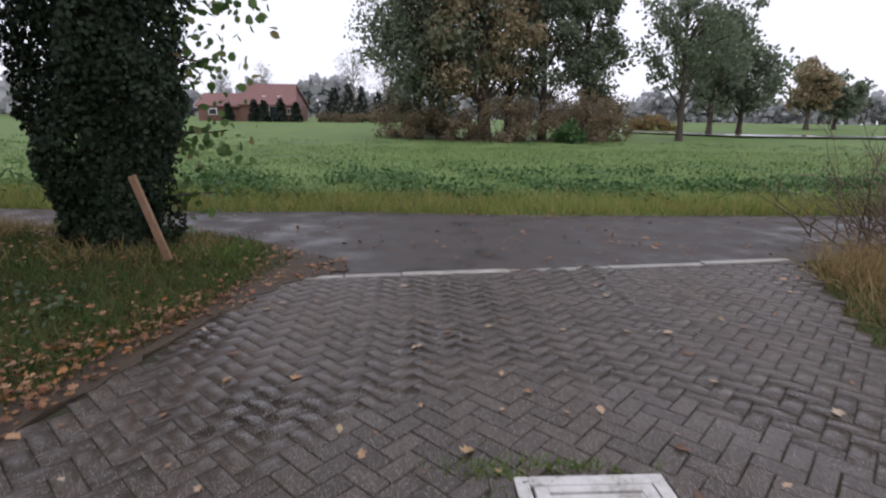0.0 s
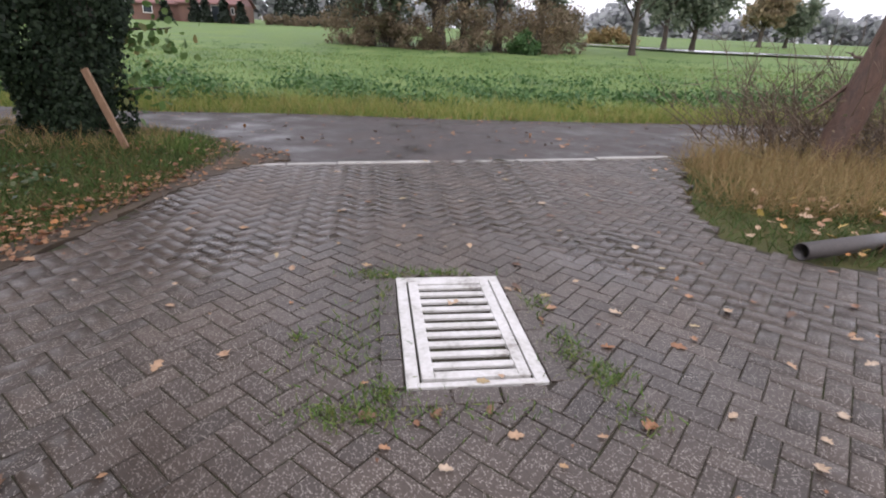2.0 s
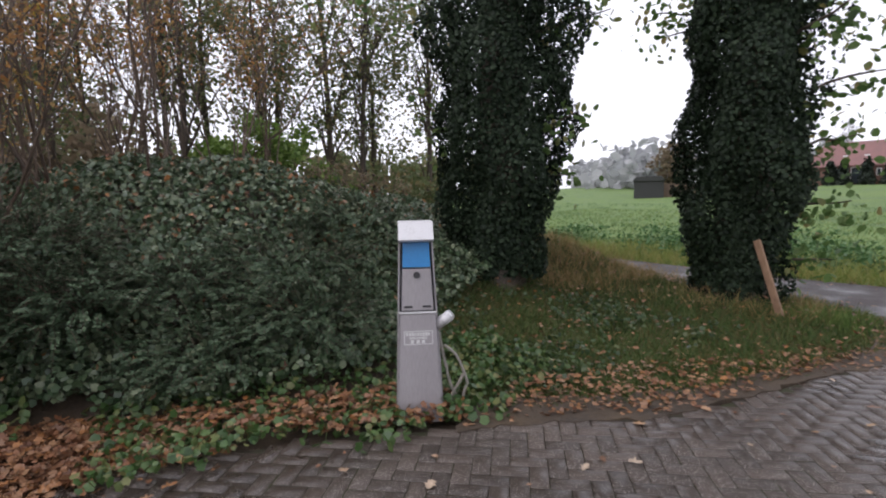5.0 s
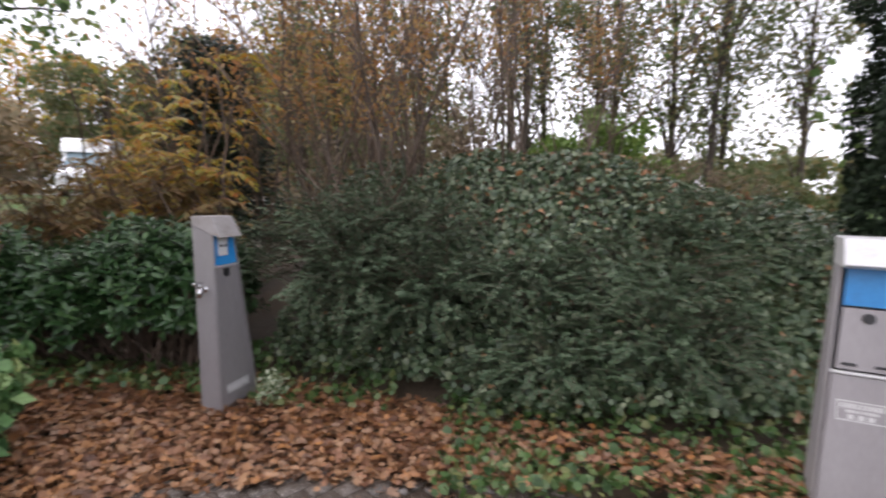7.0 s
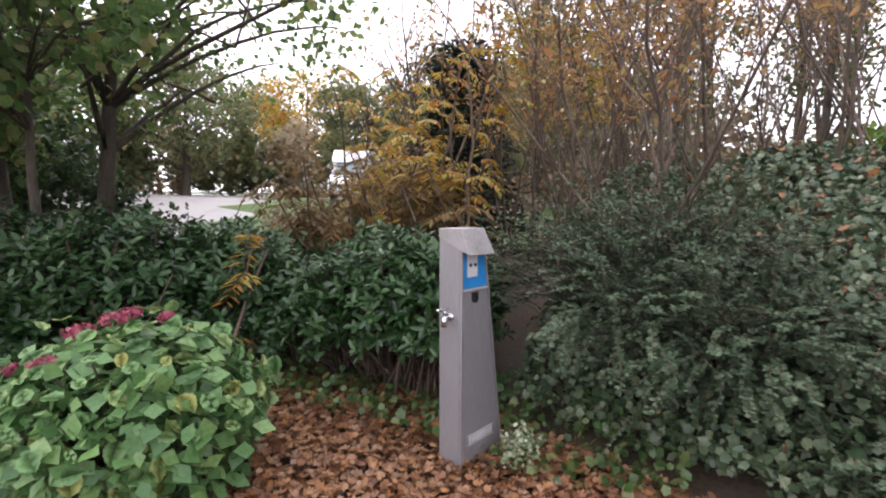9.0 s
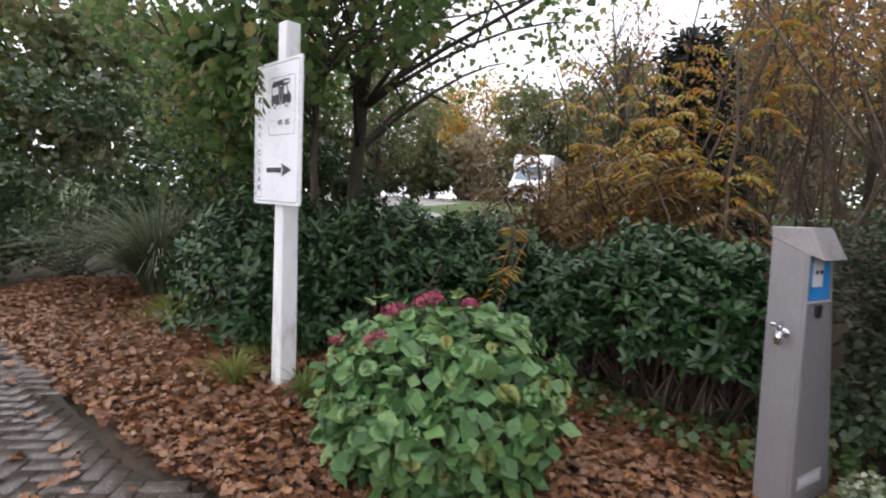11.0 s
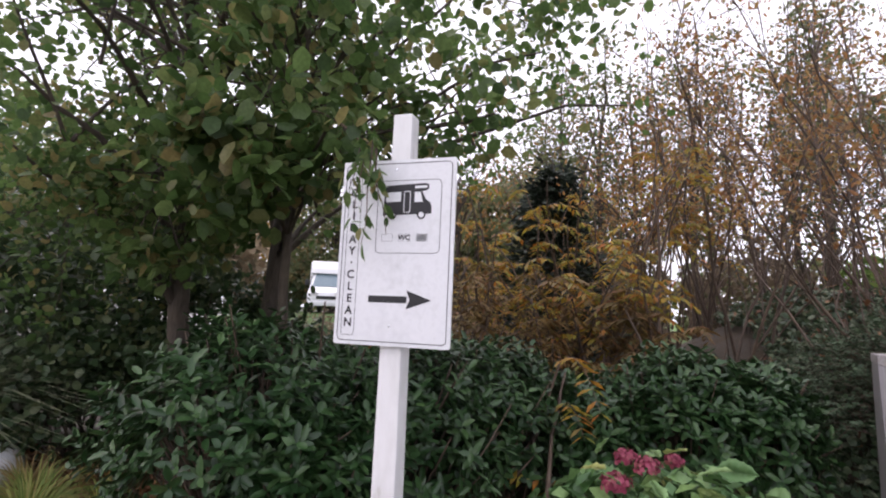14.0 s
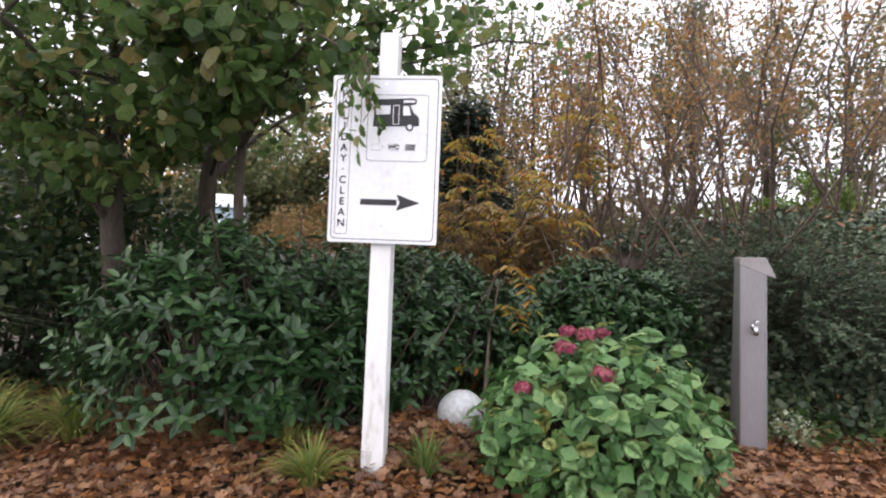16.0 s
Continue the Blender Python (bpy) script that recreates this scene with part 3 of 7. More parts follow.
# worn earth where the lawn runs out over lane and paving
EARTH = [(-2.95, 5.0), (-2.35, 4.4), (-2.2, 3.7), (-2.25, 2.6), (-2.42, 1.7), (-2.62, 1.1), (-2.95, 0.55), (-3.15, 0.1), (-2.83, -0.06), (-2.57, 0.47), (-2.28, 0.97), (-2.16, 1.9), (-2.06, 2.6), (-1.92, 3.05), (-1.86, 3.5), (-1.6, 3.72), (-1.42, 4.0), (-1.5, 4.3), (-1.85, 4.45), (-2.2, 4.75), (-2.6, 5.05), (-3.0, 5.2)]
er = random.Random(17)
ring = []
for k in range(len(EARTH)):
    a_, b_ = Vector(EARTH[k]), Vector(EARTH[(k + 1) % len(EARTH)])
    for u in range(6):
        q_ = a_.lerp(b_, u / 6)
        ring.append((q_.x + er.uniform(-0.045, 0.045), q_.y + er.uniform(-0.045, 0.045)))
flat_poly("earth_verge", ring, 0.006, SOIL, "dark worn earth strewn with leaves at the lawn edge", "soil", 0.07)

# kerb stones along the road
KERB0, KERB1 = Vector((-1.88, 3.66)), Vector((3.1, 4.76))
kerb = empty("kerb", pose(0, 0, 0), "low worn concrete kerb between forecourt and lane", "kerb", kind="structure")
kdir = (KERB1 - KERB0)
kang = math.degrees(math.atan2(kdir.y, kdir.x))
x = 0.0
kr = random.Random(3)
while x < kdir.length - 0.2:
    ln = min(0.5 if x < 0.8 else 0.98, kdir.length - x)
    bm = box(bmesh.new(), 0.006, ln - 0.006, -0.045, 0.05, -0.08, 0.004 + kr.uniform(-0.006, 0.012), 0.008)
    p = KERB0 + kdir.normalized() * x
    o = part("kerb_stone", bm, CURB, kerb)
    o.matrix_world = pose(p.x, p.y, 0, 0, 0, kang + kr.uniform(-0.6, 0.6))
    x += ln

GRATE_C, GRATE_A, GRATE_W, GRATE_L = Vector((0.16, 0.755)), 5.5, 0.56, 0.96

# ---- steel service pillars ----


def bars(bm, x0, x1, y, z0, z1, n, seed):
    """Unreadable print as plain bars."""
    r = random.Random(seed)
    x = x0
    w = (x1 - x0) / n
    for i in range(n):
        box(bm, x + w * 0.12, x + w * (0.62 + 0.25 * r.random()), y - 0.0012, y + 0.001, z0, z1)
        x += w
    return bm


def pillar_waste(m):
    """Leaning cabinet with a blue plate, a hinged flap and a lower door."""
    root = empty("service_pillar", m, "grey steel motorhome waste pillar with blue plate and hose, among ivy", "service pillar")
    H = 1.185
    slope = math.degrees(math.atan2(0.13, H))
    tilt = pose(0, 0, 0, -slope, 0, 0)
    # side walls, tapering upwards
    for s, nm in ((-1, "side_panel"), (1, "side_panel")):
        bm = bmesh.new()
        pr = [(0.018, -0.02), (0.27, -0.02), (0.27, H - 0.02), (0.145, H - 0.02)]
        vs = []
        for xo in (0, 0.012):
            vs.append([bm.verts.new((s * ((0.148 if z < 0.5 else 0.102) - xo), y, z)) for y, z in pr])
        bm.faces.new(vs[0])
        bm.faces.new(vs[1][::-1])
        for i in range(4):
            bm.faces.new((vs[0][i], vs[1][i], vs[1][(i + 1) % 4], vs[0][(i + 1) % 4]))
        bmesh.ops.bevel(bm, geom=bm.edges[:], offset=0.002, segments=1, affect="EDGES")
        part(nm, bm, STEEL, root)
    part("back_panel", prism([(-0.146, -0.02), (0.146, -0.02), (0.1, H - 0.02), (-0.1, H - 0.02)], 0.262, 0.272), STEEL, root)
    door = part("lower_door", prism([(-0.138, -0.03), (0.138, -0.03), (0.108, 0.63), (-0.108, 0.63)], -0.012, 0.012, 0.003), STEEL, root)
    door.matrix_basis = tilt
    bm = box(bmesh.new(), -0.085, 0.085, -0.0135, -0.0122, 0.445, 0.449)
    box(bm, -0.085, 0.085, -0.0135, -0.0122, 0.523, 0.527)
    box(bm, -0.087, -0.083, -0.0135, -0.0122, 0.445, 0.527)
    box(bm, 0.083, 0.087, -0.0135, -0.0122, 0.445, 0.527)
    bars(bm, -0.075, 0.075, -0.013, 0.497, 0.517, 9, 1)
    bars(bm, -0.055, 0.055, -0.013, 0.479, 0.491, 8, 2)
    bars(bm, -0.05, 0.05, -0.013, 0.453, 0.472, 3, 3)
    part("door_print", bm, PALELABEL, door, "pale unreadable printed label").matrix_parent_inverse = Matrix.Identity(4)
    lip = part("door_lip", box(bmesh.new(), -0.112, 0.112, -0.02, 0.014, 0.632, 0.644, 0.003), CAPSTEEL, root)
    lip.matrix_basis = tilt
    flap = part("upper_flap", prism([(-0.098, 0.652), (0.098, 0.652), (0.086, 0.905), (-0.086, 0.905)], -0.006, 0.008, 0.002), STEEL, root)
    flap.matrix_basis = tilt
    for sx in (-0.055, 0.055):
        h = part("hinge", cyl(bmesh.new(), 0.006, 0.05, pose(sx, -0.009, 0.675, 0, 90, 0), 10), BLACK, flap)
        h.matrix_parent_inverse = Matrix.Identity(4)
    h = part("coin_lock", cyl(bmesh.new(), 0.021, 0.014, pose(0.0, -0.012, 0.868, 90, 0, 0), 18), BLACK, flap, "round black lock")
    h.matrix_parent_inverse = Matrix.Identity(4)
    pl = part("blue_plate", prism([(-0.085, 0.915), (0.085, 0.915), (0.079, 1.09), (-0.079, 1.09)], 0.0, 0.01, 0.001), BLUE, root, "blank bright blue plate")
    pl.matrix_basis = tilt
    bm = bmesh.new()
    pr = [(0.05, 1.068), (0.028, 1.082), (0.09, H + 0.004), (0.275, H + 0.004), (0.275, 1.07)]
    a = [bm.verts.new((-0.106, y, z)) for y, z in pr]
    b = [bm.verts.new((0.106, y, z)) for y, z in pr]
    bm.faces.new(a)
    bm.faces.new(b[::-1])
    for i in range(5):
        bm.faces.new((a[i], b[i], b[(i + 1) % 5], a[(i + 1) % 5]))
    bmesh.ops.bevel(bm, geom=bm.edges[:], offset=0.003, segments=1, affect="EDGES")
    part("cap", bm, CAPSTEEL, root, "pale steel sloping cap")
    bm = cyl(bmesh.new(), 0.034, 0.12, pose(0.155, 0.09, 0.575, 0, 52, -20), 20)
    cyl(bm, 0.029, 0.02, pose(0.2, 0.074, 0.612, 0, 52, -20), 20)
    part("outlet_pipe", bm, CAPSTEEL, root, "short bright outlet pipe", True)
    B = Bag()
    B.tube(bend((0.13, 0.12, 0.5), (0.17, 0.09, 0.28), 6, 0.05), np.full(6, 0.009), 8)
    t = np.linspace(0, 1, 26)
    loop = np.stack([0.17 + 0.10 * np.sin(t * 6.0) * t + 0.13 * t, 0.09 - 0.05 * t, 0.30 - 0.24 * np.sin(t * math.pi) ** 0.7 - 0.05 * t], -1)
    B.tube(loop, np.full(26, 0.009), 8)
    t = np.linspace(0, 1, 22)
    loop = np.stack([0.16 + 0.11 * t + 0.08 * np.sin(t * math.pi), 0.1 - 0.03 * t, 0.42 - 0.34 * t ** 0.8 + 0.03 * np.sin(t * 9)], -1)
    B.tube(loop, np.full(22, 0.009), 8)
    B.out("hose", RUBBER, root)
    return root


def pillar_water(m):
    """Upright cabinet that flares to one side, with a visor, a blue control plate and a tap on its flank."""
    root = empty("service_pillar", m, "grey steel motorhome water pillar with side tap, standing in leaf litter", "service pillar")
    H, D = 1.192, 0.147
    edge = lambda z: 0.196 + (1.074 - z) * 0.147
    bm = bmesh.new()
    prof = [(0.0, -0.03), (edge(-0.03), -0.03), (edge(1.05), 1.05), (edge(H), H - 0.004), (0.0, H - 0.004)]
    a = [bm.verts.new((x, 0.012, z)) for x, z in prof]
    b = [bm.verts.new((x, D, z)) for x, z in prof]
    bm.faces.new(a)
    bm.faces.new(b[::-1])
    for k in range(5):
        bm.faces.new((a[k], b[k], b[(k + 1) % 5], a[(k + 1) % 5]))
    bmesh.ops.bevel(bm, geom=bm.edges[:], offset=0.003, segments=2, affect="EDGES")
    part("body", bm, STEEL, root)
    # folded rims on both sides of the door
    part("rim", prism([(0.0, -0.03), (0.013, -0.03), (0.013, 1.09), (0.0, 1.09)], 0.0, 0.014, 0.002), STEEL, root)
    part("rim", prism([(edge(-0.03) - 0.011, -0.03), (edge(-0.03), -0.03), (edge(1.09), 1.09), (edge(1.09) - 0.011, 1.09)], 0.0, 0.014, 0.002), STEEL, root)
    door = part("front_door", prism([(0.020, 0.02), (edge(0.02) - 0.017, 0.02), (edge(0.884) - 0.017, 0.884), (0.020, 0.884)], 0.002, 0.014, 0.002), STEEL, root)
    part("door_lip", prism([(0.016, 0.888), (edge(0.89) - 0.013, 0.888), (edge(0.9) - 0.013, 0.896), (0.016, 0.896)], -0.004, 0.014, 0.001), CAPSTEEL, root)
    plate_ = part("blue_plate", prism([(0.015, 0.90), (edge(0.9) - 0.013, 0.90), (edge(1.085) - 0.013, 1.085), (0.015, 1.085)], 0.006, 0.014), BLUE, root, "blue control plate")
    cp = part("control_panel", box(bmesh.new(), 0.045, 0.125, 0.001, 0.0055, 0.955, 1.075, 0.001), PALELABEL, plate_, "pale plaque with two slots")
    for sx in (0.066, 0.104):
        part("coin_slot", cyl(bmesh.new(), 0.009, 0.006, pose(sx, -0.001, 1.015, 90, 0, 0), 12), BLACK, root)
    bm = cyl(bmesh.new(), 0.023, 0.012, pose(0.10, -0.002, 0.848, 90, 0, 0), 20)
    box(bm, 0.077, 0.123, -0.008, 0.004, 0.848, 0.878, 0.002)
    part("lock", bm, BLACK, root, "black lock with a rounded lower edge")
    # visor: slopes forward over the plate
    bm = bmesh.new()
    pr = [(0.006, 1.088), (-0.052, 1.066), (0.004, H + 0.003), (D + 0.002, H + 0.003), (D + 0.002, 1.15)]
    w1 = edge(H) + 0.004
    a = [bm.verts.new((-0.003, y, z)) for y, z in pr]
    b = [bm.verts.new((w1 + (0.018 if z < 1.1 else 0.0), y, z)) for y, z in pr]
    bm.faces.new(a)
    bm.faces.new(b[::-1])
    for k in range(5):
        bm.faces.new((a[k], b[k], b[(k + 1) % 5], a[(k + 1) % 5]))
    bmesh.ops.bevel(bm, geom=bm.edges[:], offset=0.003, segments=1, affect="EDGES")
    part("cap", bm, DIRTYSTEEL, root, "stained steel visor")
    bm = box(bmesh.new(), 0.05, 0.27, 0.0002, 0.0014, 0.10, 0.104)
    box(bm, 0.05, 0.27, 0.0002, 0.0014, 0.15, 0.154)
    bars(bm, 0.06, 0.26, 0.0012, 0.110, 0.144, 9, 5)
    part("door_print", bm, PALELABEL, door, "pale unreadable printed label")
    bm = cyl(bmesh.new(), 0.02, 0.012, pose(-0.004, 0.07, 0.76, 0, 90, 0), 16)
    cyl(bm, 0.012, 0.06, pose(-0.03, 0.07, 0.76, 0, 90, 0), 12)
    cyl(bm, 0.014, 0.05, pose(-0.05, 0.07, 0.742, 0, 0, 0), 12)
    cyl(bm, 0.009, 0.05, pose(-0.045, 0.07, 0.785, 0, 0, 0), 10)
    tap = part("tap", bm, CHROME, root, "chrome tap", True)
    part("tap_handle", box(bmesh.new(), -0.10, -0.025, 0.06, 0.082, 0.795, 0.81, 0.004), CHROME, tap)
    return root


pillar_waste(pose(-3.095, -0.168, 0.0, 0, 0, 63.2))
pillar_water(pose(-4.02, -3.22, 0.0, -1.6, 0, 165.7))

# ---- signpost ----
post = empty("signpost", pose(-2.9, -5.432, 0), "white painted wooden post carrying a motorhome direction sign", "signpost")
bm = box(bmesh.new(), -0.108, -0.006, -0.052, 0.052, -0.1, 2.09, 0.006)
for v in bm.verts:
    if v.co.z > 2.05:
        v.co.x = -0.057 + (v.co.x + 0.057) * 0.8
        v.co.y *= 0.8
        v.co.z += 0.02
part("post", bm, POSTWHITE, post, "flaking white painted square post")
BW, B0, B1, BY = 0.485, 1.166, 1.905, 0.0


def plate(x0, x1, y0, y1, z0, z1, r, seg=5):
    """A sheet in the plane of the board with rounded corners: y across, z up."""
    bm = bmesh.new()
    ring = []
    for cy, cz, a0 in ((y1 - r, z1 - r, 0), (y0 + r, z1 - r, 90), (y0 + r, z0 + r, 180), (y1 - r, z0 + r, 270)):
        for i in range(seg + 1):
            a = radians(a0 + 90 * i / seg)
            ring.append((cy + r * math.cos(a), cz + r * math.sin(a)))
    A = [bm.verts.new((x0, y, z)) for y, z in ring]
    B = [bm.verts.new((x1, y, z)) for y, z in ring]
    bm.faces.new(A[::-1])
    bm.faces.new(B)
    n = len(ring)
    for i in range(n):
        bm.faces.new((A[i], A[(i + 1) % n], B[(i + 1) % n], B[i]))
    return bm


def outline(y0, y1, z0, z1, r, w=0.003, x=0.0132):
    """A thin printed line round a rounded rectangle."""
    bm = bmesh.new()
    rings = []
    for d in (0, w):
        ring = []
        rr = max(0.001, r - d)
        for cy, cz, a0 in ((y1 - r, z1 - r, 0), (y0 + r, z1 - r, 90), (y0 + r, z0 + r, 180), (y1 - r, z0 + r, 270)):
            for i in range(5):
                a = radians(a0 + 90 * i / 4)
                ring.append(bm.verts.new((x, cy + rr * math.cos(a), cz + rr * math.sin(a))))
        rings.append(ring)
    n = len(rings[0])
    for i in range(n):
        bm.faces.new((rings[0][i], rings[0][(i + 1) % n], rings[1][(i + 1) % n], rings[1][i]))
    return bm


YL, YR = -0.238, 0.247
board = part("board", plate(0.0, 0.012, YL, YR, B0, B1, 0.008), SIGNWHITE, post, "white sheet sign with black print")
part("border", outline(YL + 0.014, YR - 0.014, B0 + 0.014, B1 - 0.014, 0.02), BLACK, board)
part("name_frame", outline(YL + 0.03, YL + 0.088, B0 + 0.035, B1 - 0.05, 0.012, 0.002), BLACK, board)
part("picture_frame", outline(YL + 0.16, YR - 0.055, B0 + 0.36, B1 - 0.085, 0.02, 0.0022), BLACK, board)


def poly_yz(pts, x=0.0134):
    bm = bmesh.new()
    bm.faces.new([bm.verts.new((x, y, z)) for y, z in pts])
    return bm


def polys_yz(list_of, x=0.0134):
    bm = bmesh.new()
    for pts in list_of:
        bm.faces.new([bm.verts.new((x, y, z)) for y, z in pts])
    return bm


def disc_pts(cy, cz, r, n=20):
    return [(cy + r * math.cos(2 * math.pi * i / n), cz + r * math.sin(2 * math.pi * i / n)) for i in range(n)]


az = B0 + 0.18
part("arrow", polys_yz([[(YL + 0.143, az - 0.013), (YL + 0.305, az - 0.013), (YL + 0.305, az + 0.013), (YL + 0.143, az + 0.013)],
                        [(YL + 0.303, az - 0.036), (YL + 0.406, az), (YL + 0.303, az + 0.036), (YL + 0.318, az)]]), BLACK, board, "black arrow pointing along the lane")
cy0, cz0 = YL + 0.185, B0 + 0.50
s = 0.205
ic = [(0.0, 0.06), (0.03, 0.60), (0.08, 0.65), (0.86, 0.68), (0.93, 0.65), (0.94, 0.58), (0.89, 0.535), (0.80, 0.525), (0.88, 0.36), (0.97, 0.30), (1.0, 0.22), (1.0, 0.08)]
van = part("motorhome_picture", poly_yz([(cy0 + s * a, cz0 + s * b) for a, b in ic]), BLACK, board, "black motorhome pictogram")
wh = [[(0.06, 0.32), (0.37, 0.33), (0.37, 0.52), (0.06, 0.51)], [(0.65, 0.31), (0.82, 0.31), (0.77, 0.51), (0.65, 0.51)], [(0.65, 0.58), (0.90, 0.585), (0.90, 0.635), (0.65, 0.63)]]
for p in wh:
    part("van_window", polys_yz([[(cy0 + s * a, cz0 + s * b) for a, b in p]], 0.0140), SIGNWHITE, van)
part("van_door", outline(cy0 + s * 0.43, cy0 + s * 0.57, cz0 + s * 0.11, cz0 + s * 0.53, 0.004, 0.003, 0.0140), SIGNWHITE, van)
for a in (0.2, 0.80):
    w = part("van_wheel", polys_yz([disc_pts(cy0 + s * a, cz0 + s * 0.06, 0.0175)], 0.0146), BLACK, van)
    part("wheel_disc", polys_yz([disc_pts(cy0 + s * a, cz0 + s * 0.06, 0.011)], 0.0150), SIGNWHITE, w)
for i in range(3):
    y0 = YL + 0.185 + i * 0.073
    part("service_box", outline(y0, y0 + 0.048, B0 + 0.408, B0 + 0.437, 0.002, 0.0015), BLACK, board)
bm = bmesh.new()
for i in range(5):
    bm.faces.new([bm.verts.new((0.0134, y, z)) for y, z in ((YL + 0.335, B0 + 0.411 + i * 0.005), (YL + 0.375, B0 + 0.411 + i * 0.005), (YL + 0.375, B0 + 0.414 + i * 0.005), (YL + 0.335, B0 + 0.414 + i * 0.005))])
part("service_box_print", bm, BLACK, board)


def letter(ch, y, z, size, parent):
    cu = bpy.data.curves.new("letter", "FONT")
    cu.offset = 0.0011
    cu.body, cu.size, cu.align_x, cu.align_y = ch, size, "CENTER", "CENTER"
    tmp = bpy.data.objects.new("letter_source", cu)
    me = bpy.data.meshes.new_from_object(tmp)
    bpy.data.objects.remove(tmp)
    me.name = "letter"
    me.materials.clear()
    me.materials.append(BLACK)
    ob = new("letter", me)
    ob.parent = parent
    ob.matrix_basis = pose(0.0136, y, z, 90, 0, 90)
    return ob


for i, ch in enumerate("HOLIDAY\u00b7CLEAN"):
    letter(ch, YL + 0.059, B1 - 0.085 - i * 0.0475, 0.046, board)
letter("WC", YL + 0.282, B0 + 0.4225, 0.028, board)
for z in (B0 + 0.075, B1 - 0.04):
    part("screw", cyl(bmesh.new(), 0.0045, 0.003, pose(0.0132, 0.0, z, 0, 90, 0), 10), CHROME, board)

# ---- drain grate ----
gm = pose(GRATE_C.x, GRATE_C.y, 0, 0, 0, GRATE_A)
grate = empty("drain_grate", gm, "white painted steel drain grate with fallen leaves, set in paving", "drain grate")
hw, hl = GRATE_W / 2, GRATE_L / 2
for nm, b in (("outer_frame", (-hw, -hw + 0.052, -hl, hl)), ("outer_frame", (hw - 0.052, hw, -hl, hl)),
              ("outer_frame", (-hw + 0.052, hw - 0.052, hl - 0.05, hl)), ("outer_frame", (-hw + 0.052, hw - 0.052, -hl, -hl + 0.03))):
    part(nm, box(bmesh.new(), *b, -0.05, 0.008, 0.003), GRATEWHITE, grate)
iw, il0, il1 = hw - 0.062, -hl + 0.045, hl - 0.06
for b in ((-iw, -iw + 0.05, il0, il1), (iw - 0.05, iw, il0, il1), (-iw + 0.05, iw - 0.05, il1 - 0.032, il1), (-iw + 0.05, iw - 0.05, il0, il0 + 0.045)):
    part("inner_frame", box(bmesh.new(), *b, -0.035, 0.013, 0.003), GRATEWHITE, grate)
ns = 10
for i in range(ns):
    yc = il0 + 0.045 + (il1 - il0 - 0.077) * (i + 0.62) / ns
    part("slat", box(bmesh.new(), -iw + 0.048, iw - 0.048, yc - 0.0185, yc + 0.0185, -0.006, 0.010, 0.003), GRATEWHITE, grate)
# no hole here: a black sheet below the slats paints the dark depth
bm = bmesh.new()
box(bm, -hw + 0.01, hw - 0.01, -hl + 0.01, hl - 0.01, -0.016, -0.0075)
part("pit_shade_sheet", bm, BLACK, grate, "flat black sheet standing in for the dark depth of the drain")

# ---- plants near the pillars and the sign ----


def on_ground(x, y, dz=0.0):
    return np.stack([x, y, ground_z(x, y) + dz], -1)


